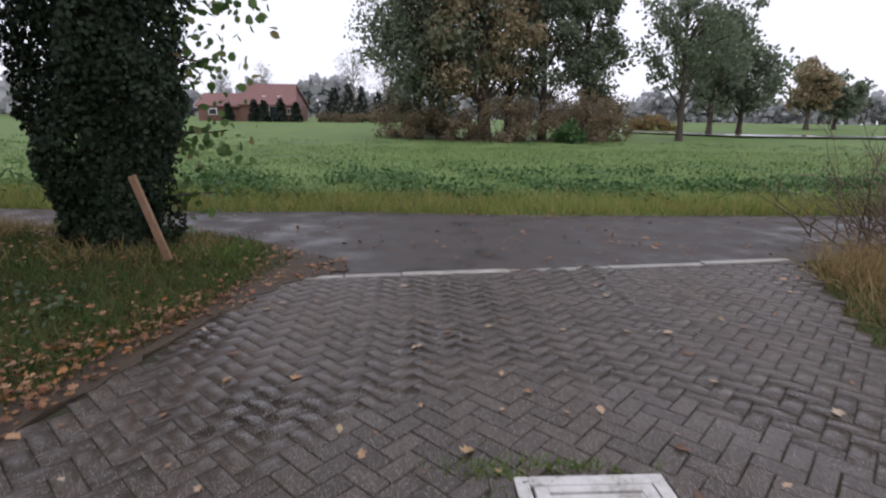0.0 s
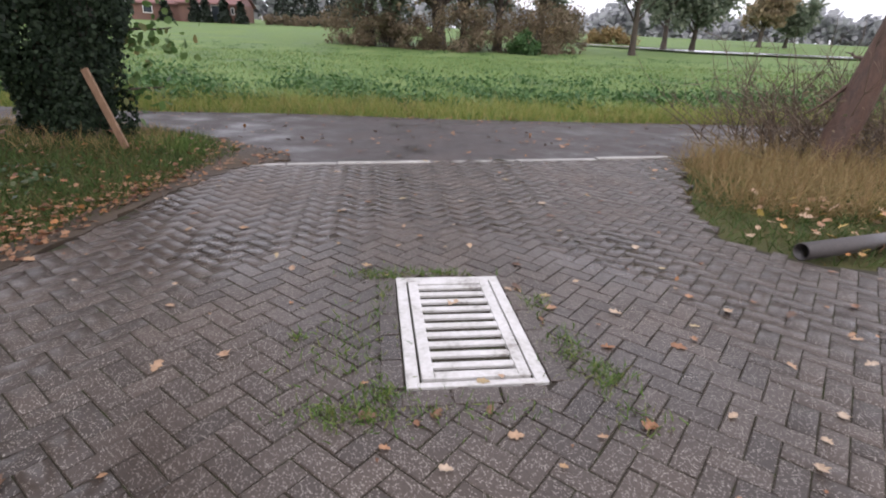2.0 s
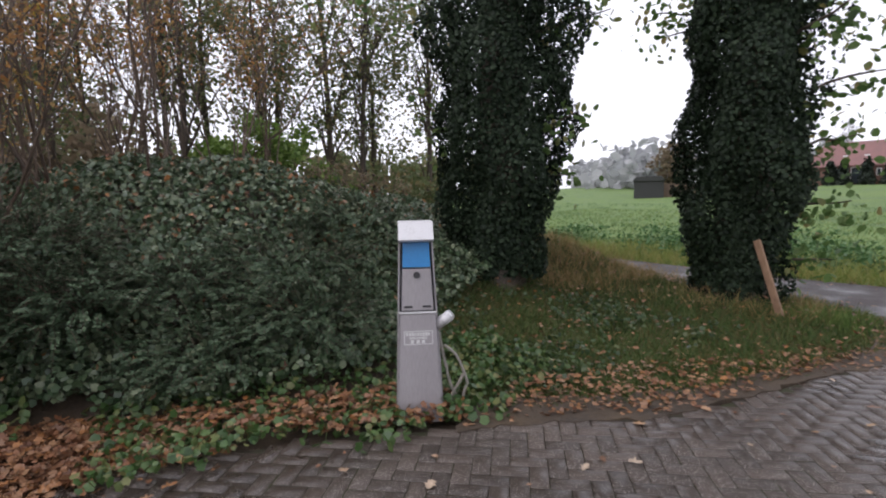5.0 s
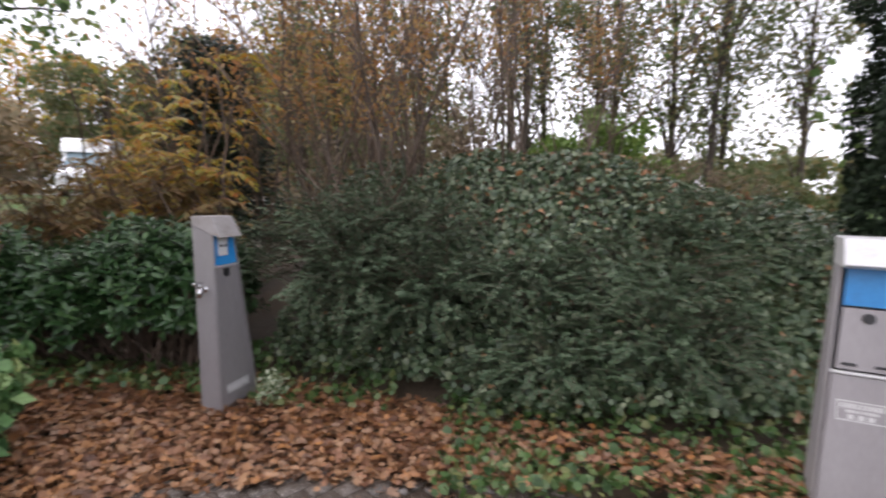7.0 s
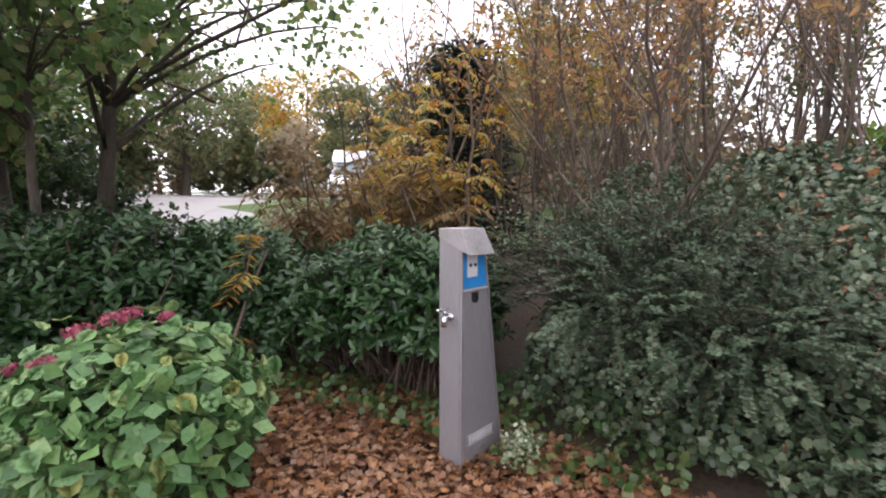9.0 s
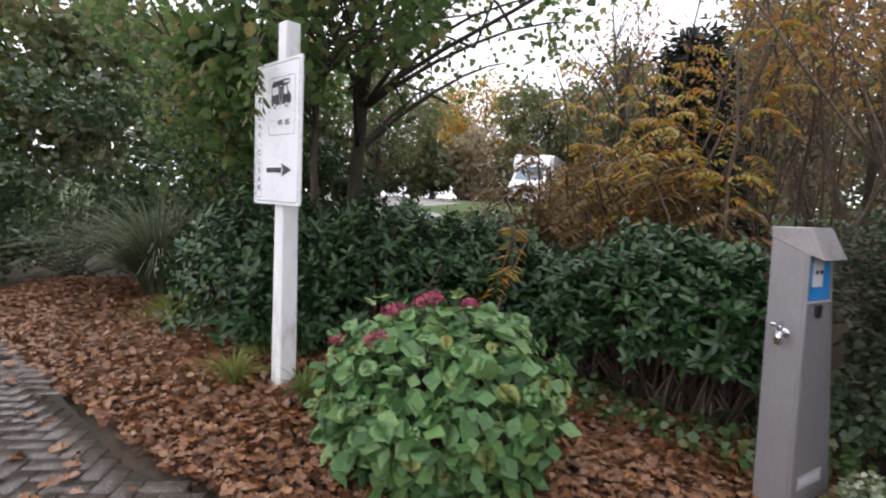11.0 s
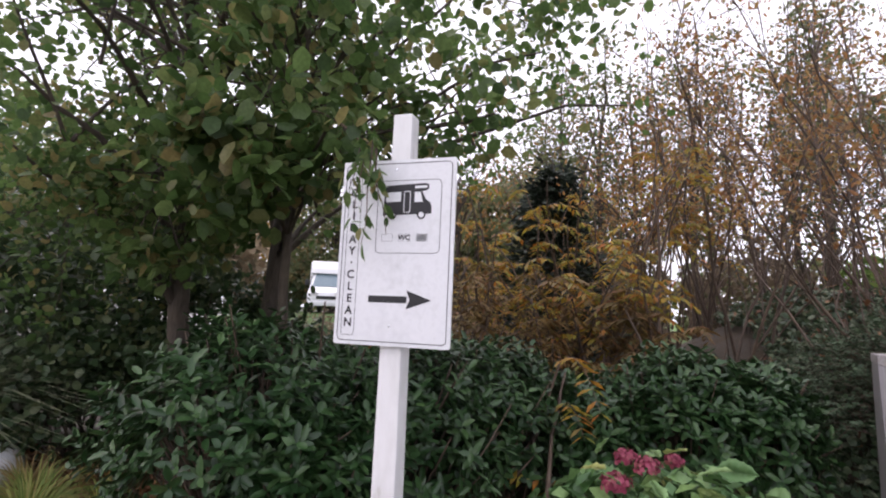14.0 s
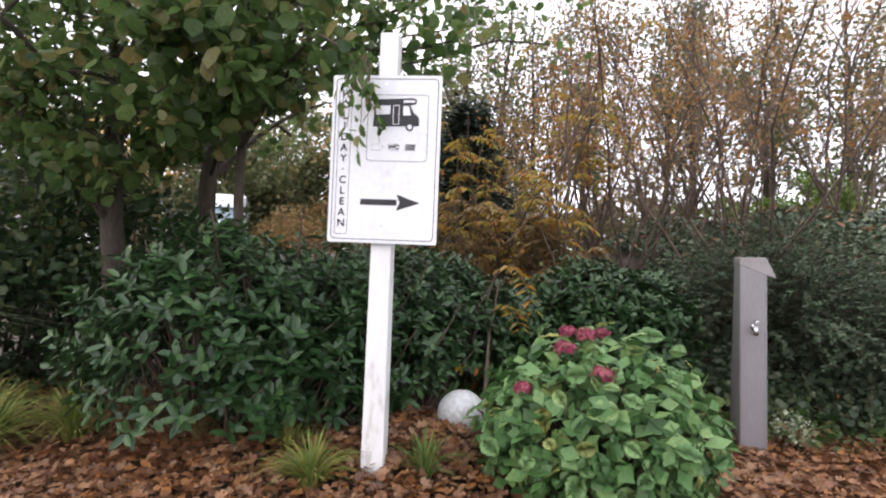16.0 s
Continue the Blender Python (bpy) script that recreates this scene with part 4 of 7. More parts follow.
def ivy_tree(name, base, trunk_r, r_low, r_high, height, n, label, lean=(0, 0), bare=None, sprigs=()):
    """A trunk wrapped in a thick coat of ivy with ragged edges."""
    base = np.asarray(base, float)
    root = empty(name, pose(*base), label, "tree", "ivy-clad trees by the lane")
    B = Bag()
    P = bend((0, 0, -0.2), (lean[0], lean[1], height), 14, 0.02)
    R = np.linspace(trunk_r * 1.15, trunk_r * 0.6, 14)
    R[0] *= 1.15
    B.tube(P, R, 12)
    for z, a, ln in sprigs:
        k = int(np.clip(z / height * 13, 0, 13))
        d = np.array([math.cos(radians(a)), math.sin(radians(a)), 0.25]) * ln
        B.tube(bend(P[k], P[k] + d, 8, 0.15, 0.05), np.linspace(0.03, 0.006, 8), 5)
    B.out("trunk", BARK, root)
    z = height * rng.uniform(0, 1, n) ** 0.95
    a = rng.uniform(0, 2 * math.pi, n)
    w = np.interp(z, [0, 0.5, 1.2, 2.5, height], [r_low * 0.92, r_low, r_high * 0.92, r_high, r_high])
    lobes = 1 + 0.16 * np.sin(3 * a + z * 2.3) + 0.14 * np.sin(5 * a - z * 3.1 + 1) + 0.08 * np.sin(z * 6.5 + a * 2)
    rad = w * lobes * (0.80 + 0.24 * rng.uniform(0, 1, n) ** 0.7)
    if bare is not None:
        d = np.abs((a - radians(bare[0]) + math.pi) % (2 * math.pi) - math.pi)
        keep = (d > radians(bare[1])) | (rng.uniform(0, 1, n) < 0.08)
        z, a, rad = z[keep], a[keep], rad[keep]
    ax = np.interp(z, P[:, 2], P[:, 0])
    ay = np.interp(z, P[:, 2], P[:, 1])
    Q = np.stack([ax + rad * np.cos(a), ay + rad * np.sin(a), z + 0.02], -1)
    N = np.stack([np.cos(a), np.sin(a), 0.35 + 0 * a], -1) + rng.normal(size=(len(a), 3)) * 0.45
    X = np.stack([0 * a, 0 * a, -1 + 0 * a], -1) + rng.normal(size=(len(a), 3)) * 0.5
    ivy = raw("ivy", *scatter(IVY, Q, X, unit(N), 0.039 * rng.uniform(0.6, 1.4, len(a))), GREEN_IVY, root)
    ivy["label"] = "dark glossy ivy coat"
    pts = []
    for zz, aa, ln in sprigs:
        k = int(np.clip(zz / height * 13, 0, 13))
        d = np.array([math.cos(radians(aa)), math.sin(radians(aa)), 0.25])
        t = rng.uniform(0.25, 1.08, int(90 * ln))
        q = P[k] + d * ln * t[:, None] + rng.normal(size=(len(t), 3)) * (0.05 + 0.16 * t[:, None]) * ln * np.array([0.5, 0.5, 0.8])
        pts.append(q)
    if pts:
        leaf_cloud("sprig_foliage", ROUND, np.concatenate(pts), HAZEL, root, 0.085, 0.3, droop=0.6)
    return root


ivy_tree("ivy_tree", (-3.68, 4.3, 0.1), 0.27, 0.46, 0.64, 7.0, 95000, "thick tree trunk coated with dark ivy, plank leaning on it", (0.5, -0.05),
         bare=(38, 30), sprigs=[(0.9, 5, 0.9), (1.3, 20, 1.0), (1.9, 0, 1.1), (2.4, 15, 1.2), (2.9, -10, 1.2), (3.3, 20, 1.5), (3.6, 170, 1.3), (3.9, 200, 1.6), (3.4, -170, 1.2), (4.3, 30, 1.9), (4.6, 60, 2.2), (1.0, -150, 0.5)])
ivy_tree("ivy_tree", (-5.5, 2.3, float(ground_z(-5.5, 2.3)) - 0.06), 0.27, 0.5, 0.77, 7.5, 98000, "tall tree column wholly covered in dark ivy behind the mound", (0.1, 0.1),
         sprigs=[(1.2, 40, 0.9), (2.2, 225, 1.0), (3.6, 230, 2.2), (3.9, 215, 2.4), (3.2, 40, 1.2), (4.2, 30, 1.8), (2.0, 20, 1.0)])

# the plank that leans against the trunk
bm = box(bmesh.new(), -0.034, 0.034, -0.016, 0.016, 0, 0.78, 0.006)
pl = part("plank", bm, WOOD)
pl.matrix_world = Matrix.Translation((-2.93, 3.78, 0.10)) @ pose(0, 0, 0, -4, -21, 0)
tagged(pl, "weathered brown wooden plank leaning on an ivy trunk", "plank")


def mound_points(n, x0, x1, y0, y1, low=0.05, high=9):
    x, y = rng.uniform(x0, x1, n), rng.uniform(y0, y1, n)
    P = on_ground(x, y)
    return P[(P[:, 2] > low) & (P[:, 2] < high)]


def slope_normals(P):
    e = 0.1
    gx = (ground_z(P[:, 0] + e, P[:, 1]) - ground_z(P[:, 0] - e, P[:, 1])) / (2 * e)
    gy = (ground_z(P[:, 0], P[:, 1] + e) - ground_z(P[:, 0], P[:, 1] - e)) / (2 * e)
    return unit(np.stack([-gx, -gy, np.ones(len(P))], -1))


def carpet(name, P, tmpl, mat, size, lift, label, category, tilt=0.5, lumps=0.12):
    """A carpet of leaves following the ground, with soft swells."""
    N = slope_normals(P)
    swell = lumps * (np.sin(P[:, 0] * 3.1 + P[:, 1] * 1.3) * np.sin(P[:, 1] * 2.7 - 0.4) + 0.6)
    Q = P + N * (rng.uniform(0, 1, len(P)) * lift + np.clip(swell, 0, 1))[:, None]
    D = N + rng.normal(size=(len(P), 3)) * tilt
    X = rand_dirs(len(P)) + np.array([0.4, 0, -0.4])
    ob = raw(name, *scatter(tmpl, Q, X, unit(D), size * rng.uniform(0.5, 1.35, len(P))), mat)
    return tagged(ob, label, category, kind="stuff")


P = mound_points(76000, -8.9, -3.4, -3.2, 3.4, 0.03)
keep = ~((P[:, 1] > 0.3) & (P[:, 0] > -4.4 - 0.55 * (P[:, 1] - 0.3))) & (P[:, 2] < 1.9)
BROWN = P[keep][rng.uniform(0, 1, keep.sum()) < 0.012 + 0.06 * smooth((P[keep][:, 2] - 0.7) / 0.6)]
carpet("ground_ivy", P[keep], IVY, GROUND_IVY, 0.048, 0.12, "dense dark green ivy covering the planted mound", "ivy", 0.55, 0.10)
carpet("mound_litter", BROWN, OAK, LITTER, 0.062, 0.14, "brown leaves caught in the ivy on the mound", "leaves", 0.5, 0.10)
P = mound_points(2600, -4.3, -3.1, -1.9, 1.2, -0.1, 0.35)
P = P[(P[:, 0] < -3.15 - 0.1 * np.sin(P[:, 1] * 5))]
carpet("fresh_ivy", P, IVY, FRESH_IVY, 0.046, 0.06, "fresh light green ivy at the foot of the mound", "ivy", 0.5, 0.05)
q = np.stack([-3.18 + rng.normal(size=900) * 0.24, -0.12 + rng.normal(size=900) * 0.30], -1)
q = q[(q[:, 0] < -2.86 + 0.1 * np.sin(q[:, 1] * 9)) & ~((np.abs((q[:, 0] + 3.2)) < 0.1) & (np.abs(q[:, 1] + 0.1) < 0.08))]
ahead = (q[:, 0] + 3.095) * 0.893 - (q[:, 1] + 0.168) * 0.451
aside = (q[:, 0] + 3.095) * 0.451 + (q[:, 1] + 0.168) * 0.893
q = q[~((ahead > -0.05) & (ahead < 0.13) & (np.abs(aside) < 0.12))]
carpet("pillar_ivy", on_ground(q[:, 0], q[:, 1]), IVY, FRESH_IVY, 0.05, 0.10, "fresh green ivy crowding round the pillar foot", "ivy", 0.5, 0.03)
x, y = rng.uniform(-5.0, -2.9, 3000), rng.uniform(0.3, 3.0, 3000)
k = (np.sin(x * 4.1 + y * 2.3) + np.sin(y * 3.7 - x) + rng.normal(size=len(x)) * 0.8 > 0.2) & (x < -2.62 - 0.28 * (1.2 - y).clip(0, 1))
carpet("lawn_weeds", on_ground(x[k], y[k]), IVY, HEDGE, 0.04, 0.05, "low ivy and weeds creeping over the lawn", "ivy", 0.5, 0.02)
P = mound_points(1400, -5.1, -4.1, -5.2, -2.2, -0.1, 0.5)
carpet("low_ivy", P, IVY, FRESH_IVY, 0.05, 0.10, "patchy green ivy under the laurel bushes", "ivy", 0.5, 0.05)


def spray_shrub(name, centers, n_sprays, label, length=0.5, mat=COTON, size=0.0225, per=72):
    """An evergreen of arching sprays with two rows of tiny leaves."""
    root = empty(name, pose(0, 0, 0), label, "shrub")
    B = Bag()
    LP, LX, LN = [], [], []
    for c, r in centers:
        for _ in range(n_sprays):
            d = rand_dirs(1)[0]
            d[2] = abs(d[2]) * 0.9 + 0.05
            s = np.array(c) + d * np.array(r) * rng.uniform(0.55, 0.95)
            o = unit(d * np.array([1, 1, 0.35]) + rng.normal(size=3) * 0.35 + np.array([0.25, -0.35, 0.0]))
            L = length * rng.uniform(0.6, 1.3)
            t = np.linspace(0, 1, 7)
            Q = s + o * L * t[:, None] + np.array([0, 0, 1]) * (0.30 * t - 0.36 * t ** 2)[:, None] * L
            # keep clear of the water pillar
            if ((Q[:, 1] < -2.98) & (Q[:, 0] > -4.5)).any():
                continue
            B.tube(Q, np.linspace(0.004, 0.0012, 7), 3)
            k = rng.uniform(0.05, 1, per)
            q = np.stack([np.interp(k, t, Q[:, i]) for i in range(3)], -1)
            side = unit(np.cross(o, (0, 0, 1)))
            sg = np.where(np.arange(per) % 2 == 0, 1.0, -1.0)[:, None]
            LP.append(q)
            LX.append(side * sg + o * 0.5 + rng.normal(size=(per, 3)) * 0.3)
            LN.append(np.array([0, 0, 1]) + d * 0.4 + rng.normal(size=(per, 3)) * 0.35)
    B.out("branchwork", STEM, root)
    lp = np.concatenate(LP)
    raw("foliage", *scatter(WIDE, lp, np.concatenate(LX), unit(np.concatenate(LN)), size * rng.uniform(0.7, 1.4, len(lp))), mat, root)
    return root


spray_shrub("evergreen_shrub", [((-4.95, -2.75, 0.62), (0.60, 0.6, 0.60)), ((-4.9, -2.1, 0.45), (0.45, 0.45, 0.4)), ((-5.5, -2.4, 0.95), (0.6, 0.7, 0.35))], 300,
            "arching evergreen shrub with tiny dark leaves beside the water pillar", 0.5)
spray_shrub("evergreen_shrub", [((-4.45, -1.2, 0.16), (0.5, 0.5, 0.26)), ((-4.95, -0.45, 0.62), (0.75, 0.65, 0.42)), ((-4.4, -0.45, 0.28), (0.5, 0.55, 0.42)), ((-5.6, 0.4, 0.95), (0.7, 0.7, 0.4)),
                                ((-5.1, -1.35, 0.62), (0.6, 0.5, 0.25))], 190, "low spreading evergreen shrub with tiny dark leaves on the mound", 0.34)


def laurel(name, lobes, n, label, size=0.077):
    """A dense bush of shiny leaves in whorls at the twig ends."""
    root = empty(name, pose(lobes[0][0][0], lobes[0][0][1], 0), label, "bush")
    org = np.array([lobes[0][0][0], lobes[0][0][1], 0.0])
    B = Bag()
    P, X, N = [], [], []
    for c, r in lobes:
        c, r = np.array(c, float) - org, np.array(r, float)
        d = rand_dirs(n)
        d[:, 2] = np.where(d[:, 2] < -0.35, -d[:, 2], d[:, 2])
        bump = 1 + 0.10 * np.sin(d[:, 0] * 9 + d[:, 2] * 4) * np.sin(d[:, 1] * 8 + 1)
        tip = c + d * r * (bump * (0.62 + 0.4 * rng.uniform(0, 1, n) ** 0.6))[:, None]
        for i in range(0, n, 6):
            B.tube(bend((c[0] * 0.7 + rng.normal() * 0.08, c[1] * 0.9 + rng.normal() * 0.12, 0), tip[i], 5, 0.1), np.linspace(0.012, 0.004, 5), 4)
        w = 7
        o = unit(d * 0.8 + np.array([0, 0, 0.55]) + rng.normal(size=(n, 3)) * 0.25)
        a0 = rng.uniform(0, 6.28, n)
        s1 = unit(np.cross(o, rand_dirs(n)))
        s2 = np.cross(o, s1)
        for k in range(w):
            a = a0 + k * 2.4
            f = (s1 * np.cos(a)[:, None] + s2 * np.sin(a)[:, None])
            P.append(tip - o * (0.012 * k))
            X.append(f + o * (0.75 - 0.12 * k))
            N.append(o - f * 0.5)
    B.out("branchwork", STEM, root)
    P, X, N = (np.concatenate(q) for q in (P, X, N))
    raw("foliage", *scatter(OVAL, P, X, unit(N), size * rng.uniform(0.65, 1.25, len(P)), size * 0.98), LAUREL, root)
    return root


laurel("laurel_bush", [((-3.38, -6.38, 0.55), (0.74, 0.76, 0.70)), ((-3.95, -5.75, 0.52), (0.7, 0.65, 0.68)), ((-4.15, -6.8, 0.5), (0.7, 0.7, 0.58)), ((-4.5, -5.4, 0.55), (0.6, 0.6, 0.6)), ((-3.3, -5.98, 0.46), (0.36, 0.5, 0.44))], 640, "glossy dark green laurel bush behind the white signpost")
laurel("laurel_bush", [((-4.85, -4.15, 0.58), (0.5, 0.6, 0.56)), ((-4.85, -3.75, 0.55), (0.45, 0.42, 0.5)), ((-4.75, -4.75, 0.45), (0.5, 0.5, 0.48))], 650, "glossy green laurel bush beside the water pillar")


def leaf_mesh(tmpl, name, mat, size, width, cup=0.0):
    """One broad toothed leaf with a midrib fold and drooping tip."""
    bm = bmesh.new()
    t = [0, 0.08, 0.17, 0.24, 0.33, 0.40, 0.50, 0.57, 0.67, 0.74, 0.83, 0.90, 1.0]
    w = [0.0, 0.16, 0.32, 0.33, 0.42, 0.38, 0.435, 0.37, 0.37, 0.27, 0.24, 0.11, 0.0]
    mid = [bm.verts.new((a * size, 0, -0.16 * a * a * size)) for a in t]
    for sgn in (1, -1):
        side = [bm.verts.new((a * size, sgn * b * width, (0.09 * b - 0.16 * a * a + cup * b * 0.6 + 0.03 * math.sin(a * 17 + sgn)) * size)) for a, b in list(zip(t, w))[1:-1]]
        bm.faces.new((mid[0], mid[1], side[0]))
        for i in range(len(t) - 3):
            bm.faces.new((mid[i + 1], mid[i + 2], side[i + 1], side[i]))
        bm.faces.new((mid[-2], mid[-1], side[-1]))
    me = bpy.data.meshes.new(name)
    bm.to_mesh(me)
    bm.free()
    me.materials.append(mat)
    for p in me.polygons:
        p.use_smooth = True
    return me


# darker copy of the hydrangea greens, shade between the leaves put into colour
HYDR_IN = leaf_mat("hydrangea_shaded_leaf", [(0.05, 0.12, 0.038), (0.085, 0.19, 0.058), (0.12, 0.24, 0.08), (0.17, 0.28, 0.09)], 0.4, 0.2)


def hydrangea(base):
    root = empty("hydrangea", pose(*base), "bushy green hydrangea with a few faded crimson flower heads", "hydrangea")
    ms = [leaf_mesh(None, "leaf", HYDR, s, s * w, c) for s, w, c in ((0.094, 0.95, 0.0), (0.104, 0.88, 0.25), (0.08, 0.95, -0.2), (0.112, 0.85, 0.15))]
    r = np.random.default_rng(21)
    B = Bag()
    n = 296
    golden = math.pi * (3 - math.sqrt(5))
    for i in range(n):
        zf = 1 - (i + 0.5) / n * 1.22
        a = i * golden
        rr = math.sqrt(max(0, 1 - zf * zf))
        sh = 0.80 + 0.26 * r.uniform() + 0.05 * math.sin(a * 3 + zf * 5)
        d = np.array([rr * math.cos(a), rr * math.sin(a), zf])
        p = np.array([0.55 * d[0], 0.55 * d[1], 0.36 + 0.42 * d[2]]) * sh
        if p[2] < 0.03:
            p[2] = 0.03 + 0.05 * r.uniform()
        o = unit(np.array([d[0], d[1], 0.15 * d[2]]) * 0.6 + r.normal(size=3) * 0.75)
        nn = unit(d * 0.8 + np.array([0, 0, 0.7]) + r.normal(size=3) * 0.6)
        x = unit(o - nn * (o @ nn))
        y = np.cross(nn, x)
        m = Matrix(((x[0], y[0], nn[0], p[0] - x[0] * 0.05), (x[1], y[1], nn[1], p[1] - x[1] * 0.05), (x[2], y[2], nn[2], p[2]), (0, 0, 0, 1)))
        ob = new("leaf", ms[i % 4])
        ob.parent = root
        ob.matrix_basis = m @ Matrix.Scale(r.uniform(0.65, 1.22), 4)
        if i % 5 == 0:
            B.tube(bend((0.1 * d[0], 0.1 * d[1], 0), p - d * 0.02, 6, 0.06, 0.05), np.linspace(0.008, 0.004, 6), 5)
    B.out("branchwork", STEM, root)
    # inner leaves that close the bush, their darker green painting its inner shade
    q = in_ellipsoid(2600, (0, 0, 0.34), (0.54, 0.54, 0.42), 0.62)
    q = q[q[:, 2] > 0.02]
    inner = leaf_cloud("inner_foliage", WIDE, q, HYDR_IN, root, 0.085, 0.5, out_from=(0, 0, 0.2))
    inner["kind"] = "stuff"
    for fx, fy, fz, fr in ((0.05, -0.06, 0.78, 0.05), (0.13, -0.17, 0.73, 0.055), (0.33, -0.04, 0.66, 0.05), (0.30, -0.36, 0.58, 0.035), (-0.07, -0.13, 0.775, 0.045), (-0.12, 0.05, 0.77, 0.035)):
        k = 110
        d = rand_dirs(k)
        d[:, 2] = np.abs(d[:, 2]) * 0.9 - 0.15
        P = np.array([fx, fy, fz]) + d * fr * rng.uniform(0.7, 1.15, (k, 1)) * np.array([1.15, 1.0, 0.8])
        f = raw("flower_head", *scatter(ROUND, P, np.cross(d, rand_dirs(k)), unit(d + rng.normal(size=(k, 3)) * 0.3), 0.02), HYDR_FLOWER, root)
        f["label"] = "faded crimson flower head"
    return root


hydrangea((-3.17, -4.43, 0.0))


def grass_clump(name, base, n, length, spread, mat, label, category="grass", width=0.008, up=0.8, group=""):
    """A tuft of long arching blades, each in three steps."""
    root = empty(name, pose(*base), label, category, group)
    a = rng.uniform(0, 2 * math.pi, n)
    L = length * rng.uniform(0.55, 1.15, n)
    out = spread * rng.uniform(0.15, 1.0, n)
    t = np.linspace(0, 1, 5)
    rad = 0.08 * length * rng.uniform(0, 1, n)
    dx, dy = np.cos(a), np.sin(a)
    H = up * L[:, None] * (t[None] * 1.25 - 0.65 * t[None] ** 2.4 * (0.3 + out / spread)[:, None])
    O = rad[:, None] + out[:, None] * t[None] ** 1.7 * L[:, None] / length
    C = np.stack([O * dx[:, None], O * dy[:, None], H], -1)
    W = width * np.array([1, 1, 0.85, 0.6, 0.08])
    tw = rng.uniform(-0.6, 0.6, n)
    s = np.stack([-np.sin(a + tw), np.cos(a + tw), 0 * a], -1)
    V = np.stack([C - s[:, None, :] * W[None, :, None], C + s[:, None, :] * W[None, :, None]], 2).reshape(n, 10, 3)
    F = np.array([(0, 1, 3, 2), (2, 3, 5, 4), (4, 5, 7, 6), (6, 7, 9, 8)])
    raw("tuft", V.reshape(-1, 3), (F[None] + (np.arange(n) * 10)[:, None, None]).reshape(-1, 4), mat, root)
    return root


grass_clump("ornamental_grass", (-3.45, -9.2, 0), 1300, 1.5, 1.9, PAMPAS, "large fountain of grey-green ornamental grass by the leaf litter", width=0.007)
for x, y, n, L, s, mt in ((-2.78, -5.66, 150, 0.32, 0.3, VERGE), (-2.95, -5.2, 90, 0.3, 0.26, BLADE), (-3.02, -5.85, 90, 0.26, 0.24, VERGE), (-3.3, -7.75, 280, 0.5, 0.5, VERGE), (-3.45, -8.05, 240, 0.48, 0.45, STRAW), (-3.05, -7.45, 320, 0.5, 0.5, VERGE), (-3.2, -7.1, 200, 0.45, 0.4, VERGE),
                          (-3.25, -6.75, 200, 0.42, 0.4, STRAW), (-3.6, -5.0, 60, 0.28, 0.2, PAMPAS), (-3.12, -6.35, 120, 0.34, 0.3, STRAW)):
    grass_clump("grass_tuft", (x, y, float(ground_z(x, y)) - 0.03), n, L, s, mt, "tuft of arching green and yellow grass below the bushes", width=0.005, group="grass tufts along the bed")
grass_clump("variegated_plant", (-4.2, -2.98, 0), 10, 0.2, 0.15, BLADE, "small white-edged leafy plant at the foot of the water pillar", "plant", 0.003)
vp = bpy.data.objects["variegated_plant"]
leaf_cloud("foliage", ROUND, in_ellipsoid(260, (0, 0, 0.11), (0.17, 0.11, 0.11), 0.2), VARIEG, vp, 0.024)


def globe(x, y, r, label):
    bm = bmesh.new()
    bmesh.ops.create_uvsphere(bm, u_segments=32, v_segments=20, radius=r)
    for v in bm.verts:
        if v.co.z < -r * 0.93:
            v.co.z = -r * 0.93
    root = empty("globe_lamp", pose(x, y, r * 0.9 + float(ground_z(x, y)) * 0.6), label, "garden lamp", "white garden globes")
    part("globe", bm, BALLWHITE, root, "", True)
    part("base_ring", cyl(bmesh.new(), r * 0.42, 0.05, pose(0, 0, -r * 0.93), 24), BLACK, root)


globe(-3.6, -8.57, 0.16, "grubby white garden globe lamp beside yellow grass")
globe(-3.62, -5.08, 0.14, "weathered white garden globe lamp between bush and hydrangea")


def stem_clump(name, base, n, height, spread, label, leaf, n_leaf, tmpl, size, category="shrub", tilt=(0, 0), r0=0.016, group="", bare=0.35):
    """Many slim stems from one stool, forking above, with sparse leaves on the upper twigs."""
    base = np.asarray(base, float)
    root = empty(name, pose(*base), label, category, group)
    B = Bag()
    tips = []
    for _ in range(n):
        a, q = rng.uniform(0, 2 * math.pi), spread * rng.uniform(0.1, 1) ** 0.7
        h = height * rng.uniform(0.55, 1.1)
        p0 = np.array([rng.normal() * 0.12, rng.normal() * 0.12, -0.05])
        p1 = np.array([q * math.cos(a) + tilt[0], q * math.sin(a) + tilt[1], h])
        r = r0 * rng.uniform(0.5, 1.4)
        P = bend(p0, p1, 9, 0.22, 0.03)
        raw("stem", *tube_arrays(P, np.linspace(r, r * 0.25, 9), 5), STEM, root, True)
        for _ in range(11):
            k = rng.integers(2, 8)
            d = unit(unit(P[min(k + 1, 8)] - P[k]) + rng.normal(size=3) * 0.38) * h * rng.uniform(0.1, 0.34)
            Q = bend(P[k], P[k] + d, 6, 0.2)
            B.tube(Q, np.linspace(r * 0.42, r * 0.12, 6), 3)
            tips.append(Q)
        tips.append(P[3:])
    B.out("branchwork", STEM, root)
    T = np.concatenate(tips)
    T = T[T[:, 2] > height * bare]
    P = T[rng.integers(len(T), size=n_leaf)] + rng.normal(size=(n_leaf, 3)) * 0.09
    leaf_cloud("foliage", tmpl, P, leaf, root, size, 0.2, droop=0.7)
    return root


